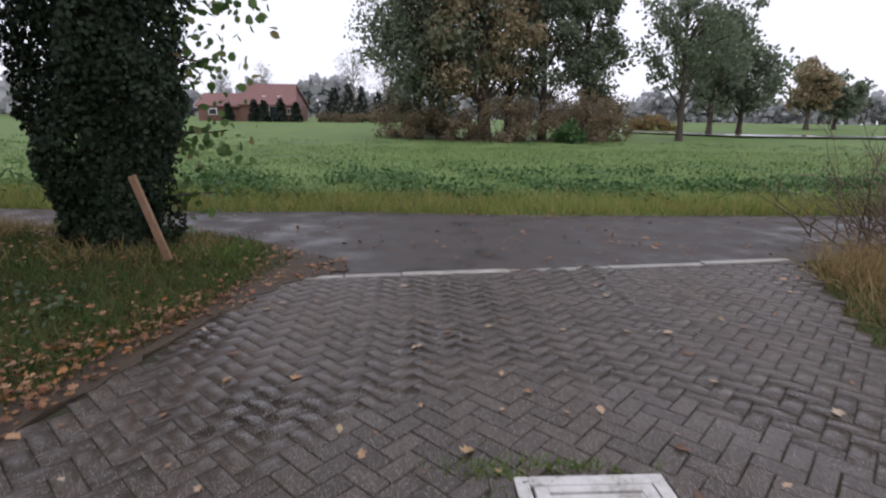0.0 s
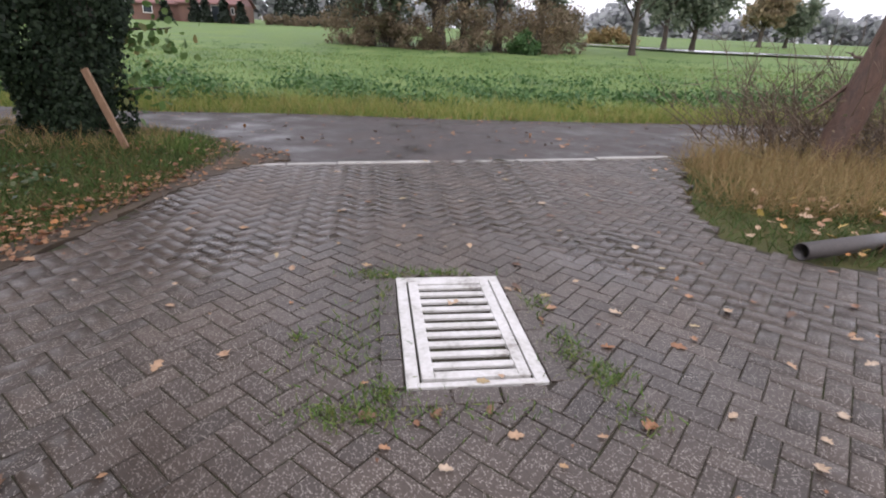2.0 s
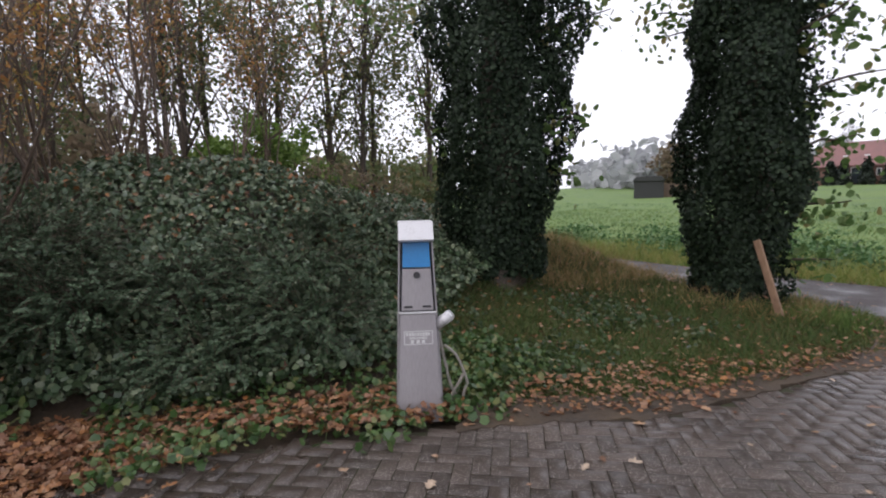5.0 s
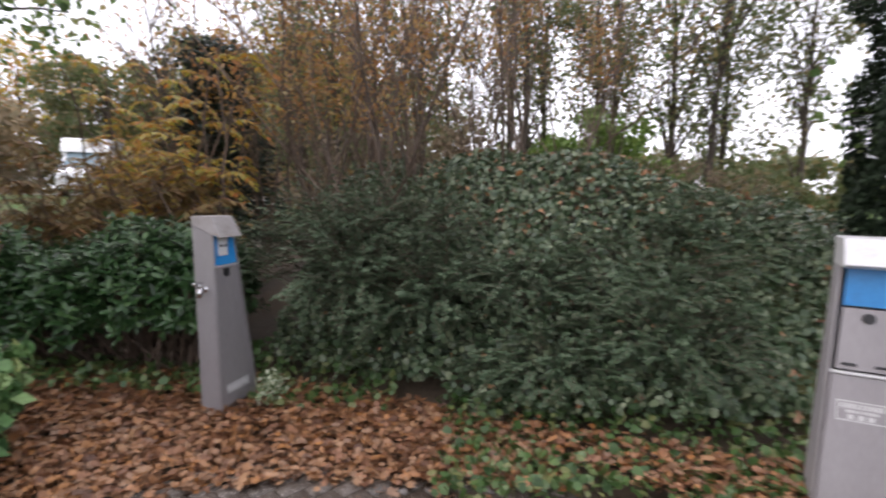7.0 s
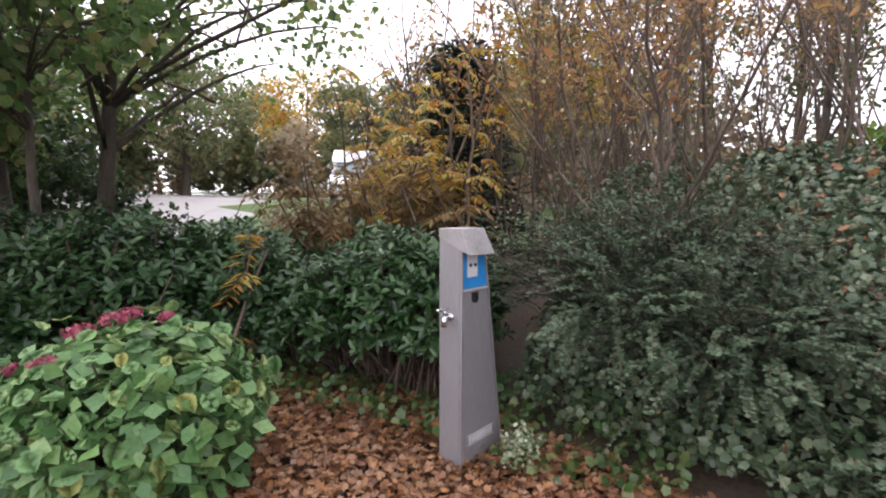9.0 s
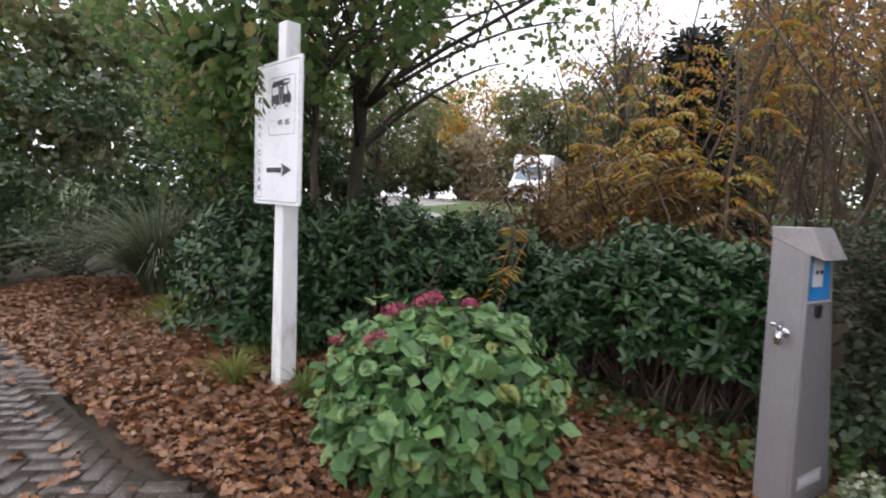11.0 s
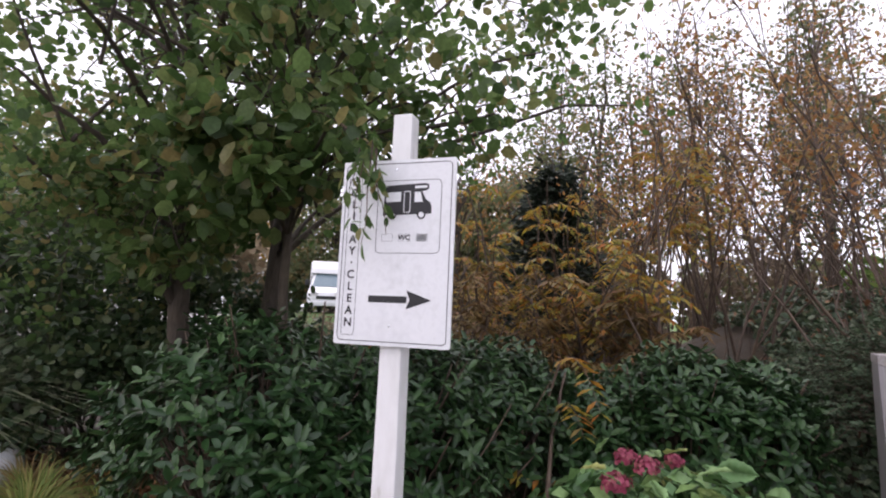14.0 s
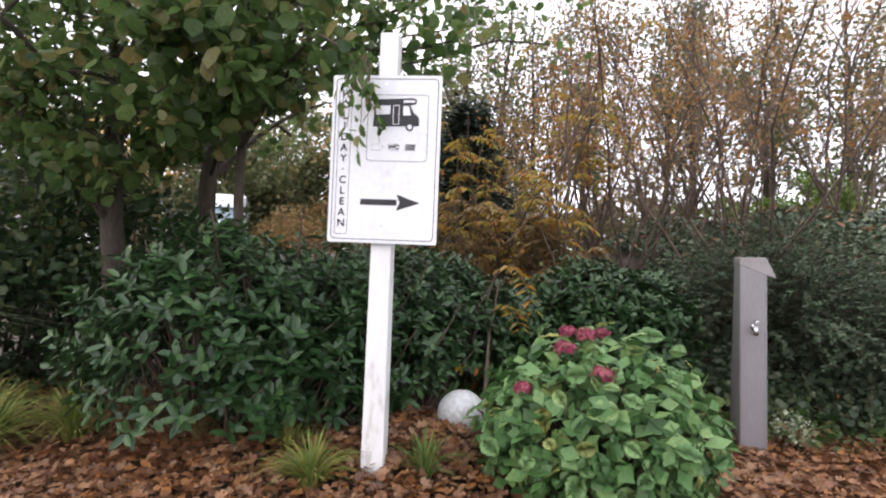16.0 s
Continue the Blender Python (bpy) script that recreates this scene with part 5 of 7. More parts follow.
gz = lambda x, y: float(ground_z(x, y))
for i, (x, y, n, h, sp, nl) in enumerate(((-5.75, -2.6, 20, 3.4, 1.9, 420), (-6.6, -3.3, 16, 3.4, 1.7, 700), (-6.9, -2.2, 18, 3.6, 1.6, 800), (-6.8, -1.2, 14, 3.4, 1.4, 520), (-7.6, -0.5, 14, 3.4, 1.3, 600),
                                          (-7.9, -2.9, 16, 4.0, 1.2, 900), (-8.2, -1.6, 14, 4.0, 1.1, 700), (-7.3, -4.2, 14, 3.6, 1.1, 700), (-8.6, 0.3, 12, 3.8, 1.0, 500), (-8.9, -4.0, 14, 4.2, 1.2, 800), (-9.8, -1.6, 12, 4.4, 1.4, 700), (-10.2, -5.0, 12, 4.6, 1.5, 800), (-10.4, -3.2, 12, 4.6, 1.5, 800))):
    stem_clump("hazel_thicket", (x, y, gz(x, y)), max(8, int(n * 0.62)), h * 1.05, sp * 1.3, "bare brown stems with thin orange autumn leaves on the mound", AUTUMN, int(nl * 1.5), OVAL, 0.055, group="thicket on the mound", r0=0.0135)


def sumac(base, n, height, spread, label, mat, n_frond, tilt=(0, 0)):
    """Shrub with long feathered leaves of paired leaflets."""
    base = np.asarray(base, float)
    root = empty("sumac_shrub", pose(*base), label, "shrub", "autumn shrubs with feathered leaves")
    B = Bag()
    P, X, N = [], [], []
    for _ in range(n):
        a, q = rng.uniform(0, 6.28), spread * rng.uniform(0.2, 1)
        S = bend((rng.normal() * 0.15, rng.normal() * 0.15, -0.05), (q * math.cos(a) + tilt[0], q * math.sin(a) + tilt[1], height * rng.uniform(0.45, 1.05)), 9, 0.1, 0.04)
        raw("stem", *tube_arrays(S, np.linspace(0.02, 0.007, 9), 5), STEM, root, True)
        for _ in range(n_frond):
            k = rng.integers(3, 9)
            d = unit(np.array([rng.normal(), rng.normal(), 0.15]))
            L = rng.uniform(0.28, 0.55)
            t = np.linspace(0, 1, 6)
            Q = S[k] + d * L * t[:, None] * 0.85 + np.array([0, 0, 1]) * (rng.uniform(0.1, 0.7) * t - rng.uniform(0.5, 1.1) * t * t)[:, None] * L
            B.tube(Q, np.linspace(0.004, 0.0015, 6), 3)
            m = 22
            u = np.repeat(np.linspace(0.12, 1, m // 2), 2)
            p = np.stack([np.interp(u, t, Q[:, j]) for j in range(3)], -1)
            side = unit(np.cross(d, (0, 0, 1)))
            sg = np.where(np.arange(m) % 2 == 0, 1.0, -1.0)[:, None]
            P.append(p)
            X.append(side * sg + d * 0.35 + np.array([0, 0, -0.55]) + rng.normal(size=(m, 3)) * 0.15)
            N.append(np.array([0, 0, 1.0]) + side * sg * 0.5 + rng.normal(size=(m, 3)) * 0.2)
    B.out("stalkwork", STEM, root)["kind"] = "stuff"
    P = np.concatenate(P)
    raw("foliage", *scatter(SLIM, P, np.concatenate(X), unit(np.concatenate(N)), 0.105 * rng.uniform(0.7, 1.25, len(P))), mat, root)
    return root


for x, y, n, h, sp, mt, nf in ((-6.3, -4.9, 7, 2.6, 1.0, SUMAC, 5), (-6.9, -5.4, 6, 2.6, 0.9, SUMAC, 5), (-6.4, -4.3, 7, 3.0, 0.9, SUMAC, 5), (-5.9, -4.9, 10, 1.7, 0.8, DROOP, 9), (-7.4, -5.0, 8, 3.4, 1.3, SUMAC, 4),
                               (-7.0, -6.2, 8, 1.7, 0.7, DROOP, 9), (-6.0, -5.7, 9, 1.5, 0.7, DROOP, 10), (-8.2, -6.0, 7, 3.0, 1.0, SUMAC, 5), (-9.5, -3.2, 10, 4.0, 1.4, SUMAC, 7),
                               (-7.1, -5.9, 5, 2.8, 0.8, SUMAC, 5), (-5.7, -4.3, 8, 1.3, 0.6, DROOP, 9)):
    sumac((x, y, gz(x, y)), n, h, sp, "sumac shrub with yellow and orange feathered leaves" if mt is SUMAC else "wilted brown and yellow drooping shrub under the sumac", mt, nf)
# one young sumac shoot in front of the laurel
sumac((-4.33, -4.9, 0), 2, 1.12, 0.12, "young sumac shoot with yellow feathered leaves", SUMAC, 3)

for x, y in ((-11.0, -7.6),):
    tree("slender_tree", (x, y, 0), 6.0, 0.06, (x, y, 3.6), (1.3, 1.3, 2.2), 60, 12, AUTUMN, OVAL, 0.10, "slender tree with sparse autumn leaves", limbs=40, clump_r=0.35)
# dark conifer behind
root = empty("conifer", pose(-8.6, -5.4, 0), "dark conifer standing behind orange shrubs", "tree")
B = Bag()
B.tube(bend((0, 0, 0), (0, 0, 3.6), 8, 0.02), np.linspace(0.1, 0.02, 8), 7)
P, X = [], []
for i in range(70):
    z = 0.35 + 3.1 * i / 70
    a = i * 2.4
    L = (1.0 - z / 3.9) * 1.25 + 0.1
    d = np.array([math.cos(a), math.sin(a), -0.1])
    B.tube(bend((0, 0, z), d * L + (0, 0, z), 5, 0.03), np.linspace(0.015, 0.004, 5), 3)
    t = rng.uniform(0.1, 1, 90)
    P.append(np.array([0, 0, z]) + d * L * t[:, None] + rng.normal(size=(90, 3)) * 0.08)
    X.append(np.tile(d, (90, 1)) + rng.normal(size=(90, 3)) * 0.5)
B.out("trunk", BARK, root)
P = np.concatenate(P)
raw("foliage", *scatter(SLIM, P, np.concatenate(X), rand_dirs(len(P)), 0.16), CONIFER, root)

# broad-leaved trees over the sign
tree("broadleaf_tree", (-4.75, -7.35, 0), 5.5, 0.10, (-4.85, -6.85, 3.85), (2.2, 2.6, 1.8), 145, 50, HAZEL, ROUND, 0.076, "dark-stemmed broad-leaved tree over the laurel", lean=(-0.25, 0.1), limbs=34)
tree("broadleaf_tree", (-4.15, -7.55, 0), 5.5, 0.095, (-4.1, -8.3, 3.6), (1.9, 2.2, 1.85), 115, 54, HAZEL, ROUND, 0.076, "leaning dark-stemmed tree beside its twin", lean=(0.3, -0.3), limbs=34)
tree("broadleaf_tree", (-3.9, -6.6, 0), 3.6, 0.05, (-3.5, -6.05, 2.55), (0.9, 1.15, 0.72), 44, 36, HAZEL, ROUND, 0.085, "young broad-leaved tree with branches hanging over the sign", lean=(0.3, 0.1), limbs=22)

# the twig that hangs in front of the board
root = empty("hanging_twig", pose(-2.82, -5.52, 1.95), "leafy twig hanging in front of the white sign", "twig")
B = Bag()
Q0 = bend((-0.5, -0.75, 0.35), (0, -0.02, 0.02), 8, 0.05, 0.1)
B.tube(Q0, np.linspace(0.008, 0.004, 8), 5)
P = []
for dx, dy, ln in ((0.01, 0.02, 0.42), (0.03, 0.07, 0.36), (0.0, -0.04, 0.30), (0.02, 0.045, 0.24), (0.0, -0.1, 0.2)):
    Q = bend((dx * 0.5, dy * 0.4, 0.02), (dx, dy, -ln), 7, 0.12)
    B.tube(Q, np.linspace(0.0035, 0.0012, 7), 4)
    u = rng.integers(0, 7, 13)
    P.append(Q[u] + rng.normal(size=(13, 3)) * 0.012)
P.append(Q0[rng.integers(2, 8, 40)] + rng.normal(size=(40, 3)) * 0.05)
B.out("twig", STEM, root)
P = np.concatenate(P)
raw("foliage", *scatter(OVAL, P, rng.normal(size=(len(P), 3)) * 0.6 + (0, 0, -1.0), unit(rng.normal(size=(len(P), 3)) + (0.9, 0, 0.2)), 0.062 * rng.uniform(0.6, 1.2, len(P))), HAZEL, root)


def leafy_mass(name, lobes, n, mat, tmpl, size, label, hang=False):
    """A shrub border: several lobes of leaves on thin branches, with an uneven outline."""
    root = empty(name, pose(lobes[0][0][0], lobes[0][0][1], 0), label, "shrub")
    org = np.array([lobes[0][0][0], lobes[0][0][1], 0])
    B = Bag()
    Ps = []
    for c, r in lobes:
        c = np.array(c, float) - org
        C = in_ellipsoid(26, c, r, 0.45)
        C = C[C[:, 2] > 0.1]
        for q in C:
            B.tube(bend((c[0] + rng.normal() * 0.1, c[1] + rng.normal() * 0.1, c[2] + 0.2 if hang else 0), q, 6, 0.1), np.linspace(0.007 if hang else 0.016, 0.004, 6), 4)
        Ps.append(clumps(C, np.full(len(C), np.mean(r) * 0.34) * rng.uniform(0.7, 1.4, len(C)), n // 26, 0.9))
    P = np.concatenate(Ps)
    P = P[P[:, 2] > 0.05]
    B.out("branchwork", BARK, root)
    leaf_cloud("foliage", tmpl, P, mat, root, size)
    return root


leafy_mass("hanging_branch", [((-3.85, -7.6, 2.1), (0.6, 0.7, 0.6)), ((-4.0, -8.6, 1.9), (0.8, 0.8, 0.8))], 1500, HAZEL, ROUND, 0.06, "leafy lower branch hanging beside the twin trees", True)
leafy_mass("hanging_branch", [((-3.15, -6.45, 2.02), (0.4, 0.55, 0.26)), ((-3.5, -7.2, 1.9), (0.5, 0.6, 0.42))], 620, HAZEL, ROUND, 0.095, "broad-leaved bough reaching out beside the sign", True)
leafy_mass("shrub_border", [((-4.6, -8.0, 0.8), (0.6, 0.7, 0.85)), ((-4.9, -7.2, 0.8), (0.6, 0.6, 0.7))], 3000, HEDGE, ROUND, 0.06, "dark green shrub under the twin trees")
leafy_mass("shrub_border", [((-5.0, -9.0, 1.2), (1.0, 1.2, 1.3)), ((-4.4, -10.4, 1.4), (1.1, 1.1, 1.5))], 3000, HEDGE, ROUND, 0.085, "tall dark green shrub border behind the ornamental grass")
leafy_mass("shrub_border", [((-4.3, -8.7, 0.55), (0.8, 0.8, 0.7)), ((-4.6, -9.8, 0.9), (0.9, 0.9, 1.0)), ((-3.0, -11.0, 0.7), (1.2, 0.9, 0.9)), ((-1.9, -11.6, 0.7), (1.1, 0.9, 0.9))], 2600, HEDGE, ROUND, 0.07, "dark evergreen shrubs behind the ornamental grass")
leafy_mass("shrub_border", [((-3.2, -12.2, 1.4), (1.4, 1.2, 1.6)), ((-1.6, -13.6, 1.2), (1.3, 1.2, 1.4))], 2600, HEDGE, ROUND, 0.09, "dark green hedge closing the paved yard")
leafy_mass("shrub_border", [((-5.6, -6.3, 0.45), (0.7, 0.7, 0.55)), ((-5.4, -5.2, 0.4), (0.6, 0.6, 0.5))], 1500, LAUREL, OVAL, 0.085, "low green shrubs behind the laurel")

# ---- grass, leaves and things along the lane ----


def blades(name, x, y, length, width, mat, label, lean=0.6, category="grass", lift=-0.05):
    n = len(x)
    P = on_ground(x, y, lift)
    X = rand_dirs(n) * lean + np.array([0, 0, 1.0])
    ob = raw(name, *scatter(GRASS, P, X, rand_dirs(n), length * rng.uniform(0.5, 1.3, n), width), mat)
    return tagged(ob, label, category, kind="stuff")


def patch(n, poly, r=rng):
    a = np.array(poly)
    x, y = r.uniform(a[:, 0].min(), a[:, 0].max(), n), r.uniform(a[:, 1].min(), a[:, 1].max(), n)
    k = inside(x, y, poly)
    return x[k], y[k]


def tufted(n, poly, per, spread):
    x, y = patch(n, poly)
    return np.repeat(x, per) + rng.normal(size=len(x) * per) * spread, np.repeat(y, per) + rng.normal(size=len(y) * per) * spread


FAR_EDGE_X, FAR_EDGE_Y = [-40, -14, -7, -4.2, -2.3, 0.3, 3.8, 6.0, 14, 40], [6, 6.7, 6.9, 6.95, 7.25, 7.25, 7.6, 7.9, 8.9, 12.5]
x, y = rng.uniform(-16, 18, 26000), rng.uniform(0, 1, 26000)
y = np.interp(x, FAR_EDGE_X, FAR_EDGE_Y) + 0.02 + 1.6 * y ** 1.3
blades("verge_grass", x, y, 0.26, 0.010, VERGE, "tall yellow-green verge grass beyond the lane", 0.7)
x, y = rng.uniform(-24, 26, 60000), 8.0 + 16 * rng.uniform(0, 1, 60000) ** 1.5
blades("meadow_grass", x, y, 0.11, 0.013, BLADE, "rough green meadow grass", 0.8)
x, y = tufted(1000, [(-22, 8.6), (24, 8.6), (34, 30), (-32, 30)], 9, 0.16)
blades("meadow_tufts", x, y, 0.17, 0.016, WEED, "darker grass tufts across the meadow", 1.1)
x, y = tufted(420, [(-16, 7.2), (18, 8.4), (20, 10.2), (-16, 8.8)], 40, 0.13)
k = y > np.interp(x, FAR_EDGE_X, FAR_EDGE_Y) + 0.05
blades("verge_tussocks", x[k], y[k], 0.34, 0.009, VERGE, "tussocks of yellowing grass on the far verge", 0.75)
x, y = tufted(160, [(-16, 7.0), (18, 8.2), (18, 8.9), (-16, 7.7)], 30, 0.12)
k = y > np.interp(x, FAR_EDGE_X, FAR_EDGE_Y) + 0.05
blades("straw_tussocks", x[k], y[k], 0.3, 0.007, STRAW, "straw-coloured tussocks at the lane edge", 0.8)
# weeds in a band behind the verge
x = rng.uniform(-14, 18, 34000)
y = 10.4 + 0.06 * x + rng.normal(size=34000) * 2.1
k = np.sin(x * 1.7 + y) + np.sin(x * 0.6 - y * 1.9 + 1) + rng.normal(size=34000) * 0.6 > 0.3
k &= y > np.interp(x, FAR_EDGE_X, FAR_EDGE_Y) + 0.9
P = on_ground(x[k], y[k], 0.0)
P[:, 2] += rng.uniform(-0.02, 0.20, len(P))
tagged(leaf_cloud("meadow_weeds", OVAL, P, WEED, None, 0.12, 0.9), "low leafy weeds in the meadow", "weeds", kind="stuff")

LEFTLAWN = [(-2.1, 3.4), (-2.0, 4.3), (-2.7, 5.0), (-4.2, 5.5), (-8.5, 5.6), (-8.5, 3.4), (-5.4, 1.6), (-4.2, 0.4), (-3.4, 0.35), (-2.75, 0.6), (-2.4, 1.1), (-2.25, 2.0)]
x, y = patch(52000, LEFTLAWN)
blades("lawn_grass", x, y, 0.13, 0.0075, LAWN, "short patchy lawn between pillar and tree", 0.9)
x, y = tufted(420, [(-4.6, 3.2), (-4.8, 5.2), (-8, 5.5), (-8, 3.6), (-5.5, 2.6)], 16, 0.07)
blades("dry_verge", x, y, 0.26, 0.007, STRAW, "dry brown grass around the tree foot", 0.8)
x, y = tufted(120, [(-4.3, 3.4), (-2.9, 3.5), (-2.7, 4.5), (-3.2, 5.0), (-4.3, 5.2)], 14, 0.06)
blades("dry_verge", x, y, 0.2, 0.006, STRAW, "dry brown grass around the tree foot", 0.8)
x, y = tufted(110, [(-2.9, 3.9), (-2.3, 3.9), (-2.5, 4.7), (-3.1, 4.8)], 16, 0.07)
blades("green_tuft", x, y, 0.13, 0.006, BLADE, "fresh green grass at the verge tip", 0.7)
LEAFLET = [(-2.1, 3.3), (-2.3, 3.4), (-2.9, 1.8), (-3.3, 0.7), (-3.0, 0.3), (-2.7, 0.4), (-2.25, 1.2)]

RIGHT = [(3.12, 4.7), (2.3, 2.85), (2.15, 2.0), (2.55, 1.65), (3.4, 1.55), (7.5, 1.4), (8, 6.1), (6.5, 5.9), (4.6, 5.3)]
x, y = patch(16000, RIGHT)
blades("right_grass", x, y, 0.14, 0.0075, LAWN, "short green and brown grass by the forecourt", 0.9)
x, y = tufted(900, [(3.05, 4.6), (2.5, 3.1), (2.9, 2.7), (7.5, 2.5), (8, 6.0), (6.5, 5.8), (4.6, 5.2)], 22, 0.08)
blades("dry_grass", x, y, 0.42, 0.006, STRAW, "tall dry straw-coloured grass beside the forecourt", 1.15)

# leaning tree and dead brush
root = empty("leaning_tree", pose(4.75, 4.6, 0), "reddish-brown leaning tree trunk in dry brush", "tree")
B = Bag()
Q = bend((0, 0, -0.1), (0.75, 0.25, 3.2), 9, 0.03)
B.tube(Q, np.linspace(0.19, 0.11, 9), 12)
for i in range(10):
    k = rng.integers(3, 9)
    d = unit(rng.normal(size=3) + (0.2, 0, 0.5)) * rng.uniform(0.6, 1.6)
    B.tube(bend(Q[k], Q[k] + d, 7, 0.15), np.linspace(0.04, 0.006, 7), 5)
B.out("trunk", BARK_RED, root)
leaf_cloud("foliage", OVAL, in_ellipsoid(900, (0.9, 0.2, 2.6), (1.3, 1.2, 0.9), 0.2), HAZEL, root, 0.09)
stem = empty("dead_brush", pose(4.4, 4.9, 0), "tangle of bare brown twigs beside the lane", "brush")
B = Bag()
for _ in range(210):
    p = np.array([rng.uniform(-0.5, 2.4), rng.uniform(-0.6, 1.3), 0])
    d = unit(np.array([rng.normal() * 0.9 - 0.45, rng.normal() * 0.6, abs(rng.normal()) + 0.4])) * rng.uniform(0.5, 1.5)
    Q = bend(p, p + d, 7, 0.18)
    B.tube(Q, np.linspace(0.010, 0.003, 7), 4)
    for _ in range(7):
        k = rng.integers(2, 7)
        e = unit(d + rng.normal(size=3) * 0.6) * rng.uniform(0.15, 0.5)
        B.tube(bend(Q[k], Q[k] + e, 4, 0.15), np.linspace(0.005, 0.0015, 4), 3)
B.out("branchwork", DEADTWIG, stem)
leaf_cloud("withered_foliage", OVAL, in_ellipsoid(700, (1.0, 0, 0.5), (1.7, 1.0, 0.5), 0.1), BRUSH, stem, 0.06)

# drain pipe lying on the verge
root = empty("drain_pipe", pose(2.90, 1.81, 0.045, 0, 0, 18), "short dull grey drain pipe lying on the verge", "pipe")
bm = bmesh.new()
rings = []
for xx, r in ((-0.5, 0.058), (0.75, 0.058), (0.75, 0.051), (-0.5, 0.051)):
    rings.append([bm.verts.new((xx, r * math.cos(2 * math.pi * i / 28), r * math.sin(2 * math.pi * i / 28))) for i in range(28)])
for k in range(4):
    for i in range(28):
        bm.faces.new((rings[k][i], rings[k][(i + 1) % 28], rings[(k + 1) % 4][(i + 1) % 28], rings[(k + 1) % 4][i]))
part("pipe_wall", bm, PIPE, root, "", True)
# dark disc that closes the bore a little behind the mouth
bm = bmesh.new()
cyl(bm, 0.0495, 0.01, pose(-0.2, 0, 0, 0, 90, 0), 24)
part("inner_disc", bm, SOIL, root)

# ---- fallen leaves ----


def flat_leaves(name, x, y, size, mat, label, tmpl=OAK, curl=0.35, lift=0.012, zfun=None):
    n = len(x)
    z = np.zeros(n) if zfun is None else zfun(x, y)
    P = np.stack([x, y, z + lift * rng.uniform(0.3, 1.6, n)], -1)
    N = np.array([0, 0, 1.0]) + rng.normal(size=(n, 3)) * curl
    ob = raw(name, *scatter(tmpl, P, rand_dirs(n) * np.array([1, 1, 0.15]), unit(N), size * rng.uniform(0.55, 1.3, n)), mat)
    return tagged(ob, label, "leaves", kind="stuff")


BED = [(-3.3, -1.2), (-3.9, -1.4), (-4.25, -2.0), (-4.5, -2.7), (-4.75, -3.4), (-4.7, -5.0), (-4.4, -5.3), (-4.3, -7.0), (-4.8, -8.4), (-4.2, -10.2), (-2.6, -10.9), (-1.95, -9.8), (-2.0, -7.6), (-2.15, -6.4),
       (-2.3, -5.2), (-2.5, -4.3), (-3.0, -3.6), (-3.3, -2.6)]
x, y = patch(62000, BED)
flat_leaves("leaf_litter", x, y, 0.056, LITTER, "thick brown autumn leaf litter under the bushes", curl=0.5, lift=0.035, zfun=lambda a, b: ground_z(a, b) * (ground_z(a, b) > 0) - 0.03)
EDGE = [(-3.3, -1.0), (-3.25, -2.6), (-2.95, -3.6), (-2.4, -4.3), (-2.05, -5.4), (-2.0, -7.6), (-1.75, -9.8), (-1.2, -10.5), (-1.5, -7.0), (-1.6, -5.2), (-2.0, -4.0), (-2.6, -3.2), (-2.9, -2.2), (-2.95, -1.2)]
x, y = patch(900, EDGE)
flat_leaves("leaf_litter_edge", x, y, 0.075, LITTER, "loose brown leaves at the edge of the paving", curl=0.3, lift=0.014)
x, y = patch(2600, [(-3.1, -0.6), (-3.5, -1.3), (-4.0, -1.5), (-3.7, -0.6), (-3.5, 0.1), (-3.2, 0.2), (-2.9, 0.0)])
flat_leaves("leaf_litter", x, y, 0.055, LITTER, "brown leaves among the ivy at the paving edge", curl=0.5, lift=0.05)
x, y = patch(1900, LEAFLET)
flat_leaves("leaf_band", x, y, 0.042, LITTER, "band of reddish fallen leaves along the lawn edge", curl=0.45, lift=0.03)
x, y = patch(1500, [(q_[0], q_[1]) for q_ in EARTH])
flat_leaves("earth_leaves", x, y, 0.05, LITTER, "wet brown leaves on worn earth beside the kerb", curl=0.3, lift=0.016)
x, y = patch(1900, LEFTLAWN)
flat_leaves("lawn_leaves", x, y, 0.046, LITTER, "brown leaves scattered on the lawn", curl=0.4, lift=0.05, zfun=ground_z)
x, y = patch(260, [(2.2, 2.0), (2.6, 1.6), (6, 1.4), (6.5, 3.0), (2.9, 3.0)])
flat_leaves("verge_leaves", x, y, 0.08, PALELEAF, "pale leaves on the verge", curl=0.4, lift=0.04)
# leaves lying one by one on the paving
lr = np.random.default_rng(5)
lmesh = []
for i in range(5):
    V, F = OAK
    V = V.copy()
    V[:, 2] *= lr.uniform(0.3, 1.6)
    V[:, 1] *= lr.uniform(0.75, 1.2)
    me = bpy.data.meshes.new("fallen_leaf")
    me.from_pydata((V * 0.085).tolist(), [], F.tolist())
    me.materials.append(leaf_mat("lone_fallen_leaf", [(0.10, 0.06, 0.04), (0.28, 0.13, 0.06), (0.40, 0.28, 0.18), (0.40, 0.32, 0.24), (0.32, 0.17, 0.08), (0.34, 0.27, 0.15)], 0.45, 0.1, True, 30) if i == 0 else lmesh[0].materials[0])
    lmesh.append(me)
n_l = 0
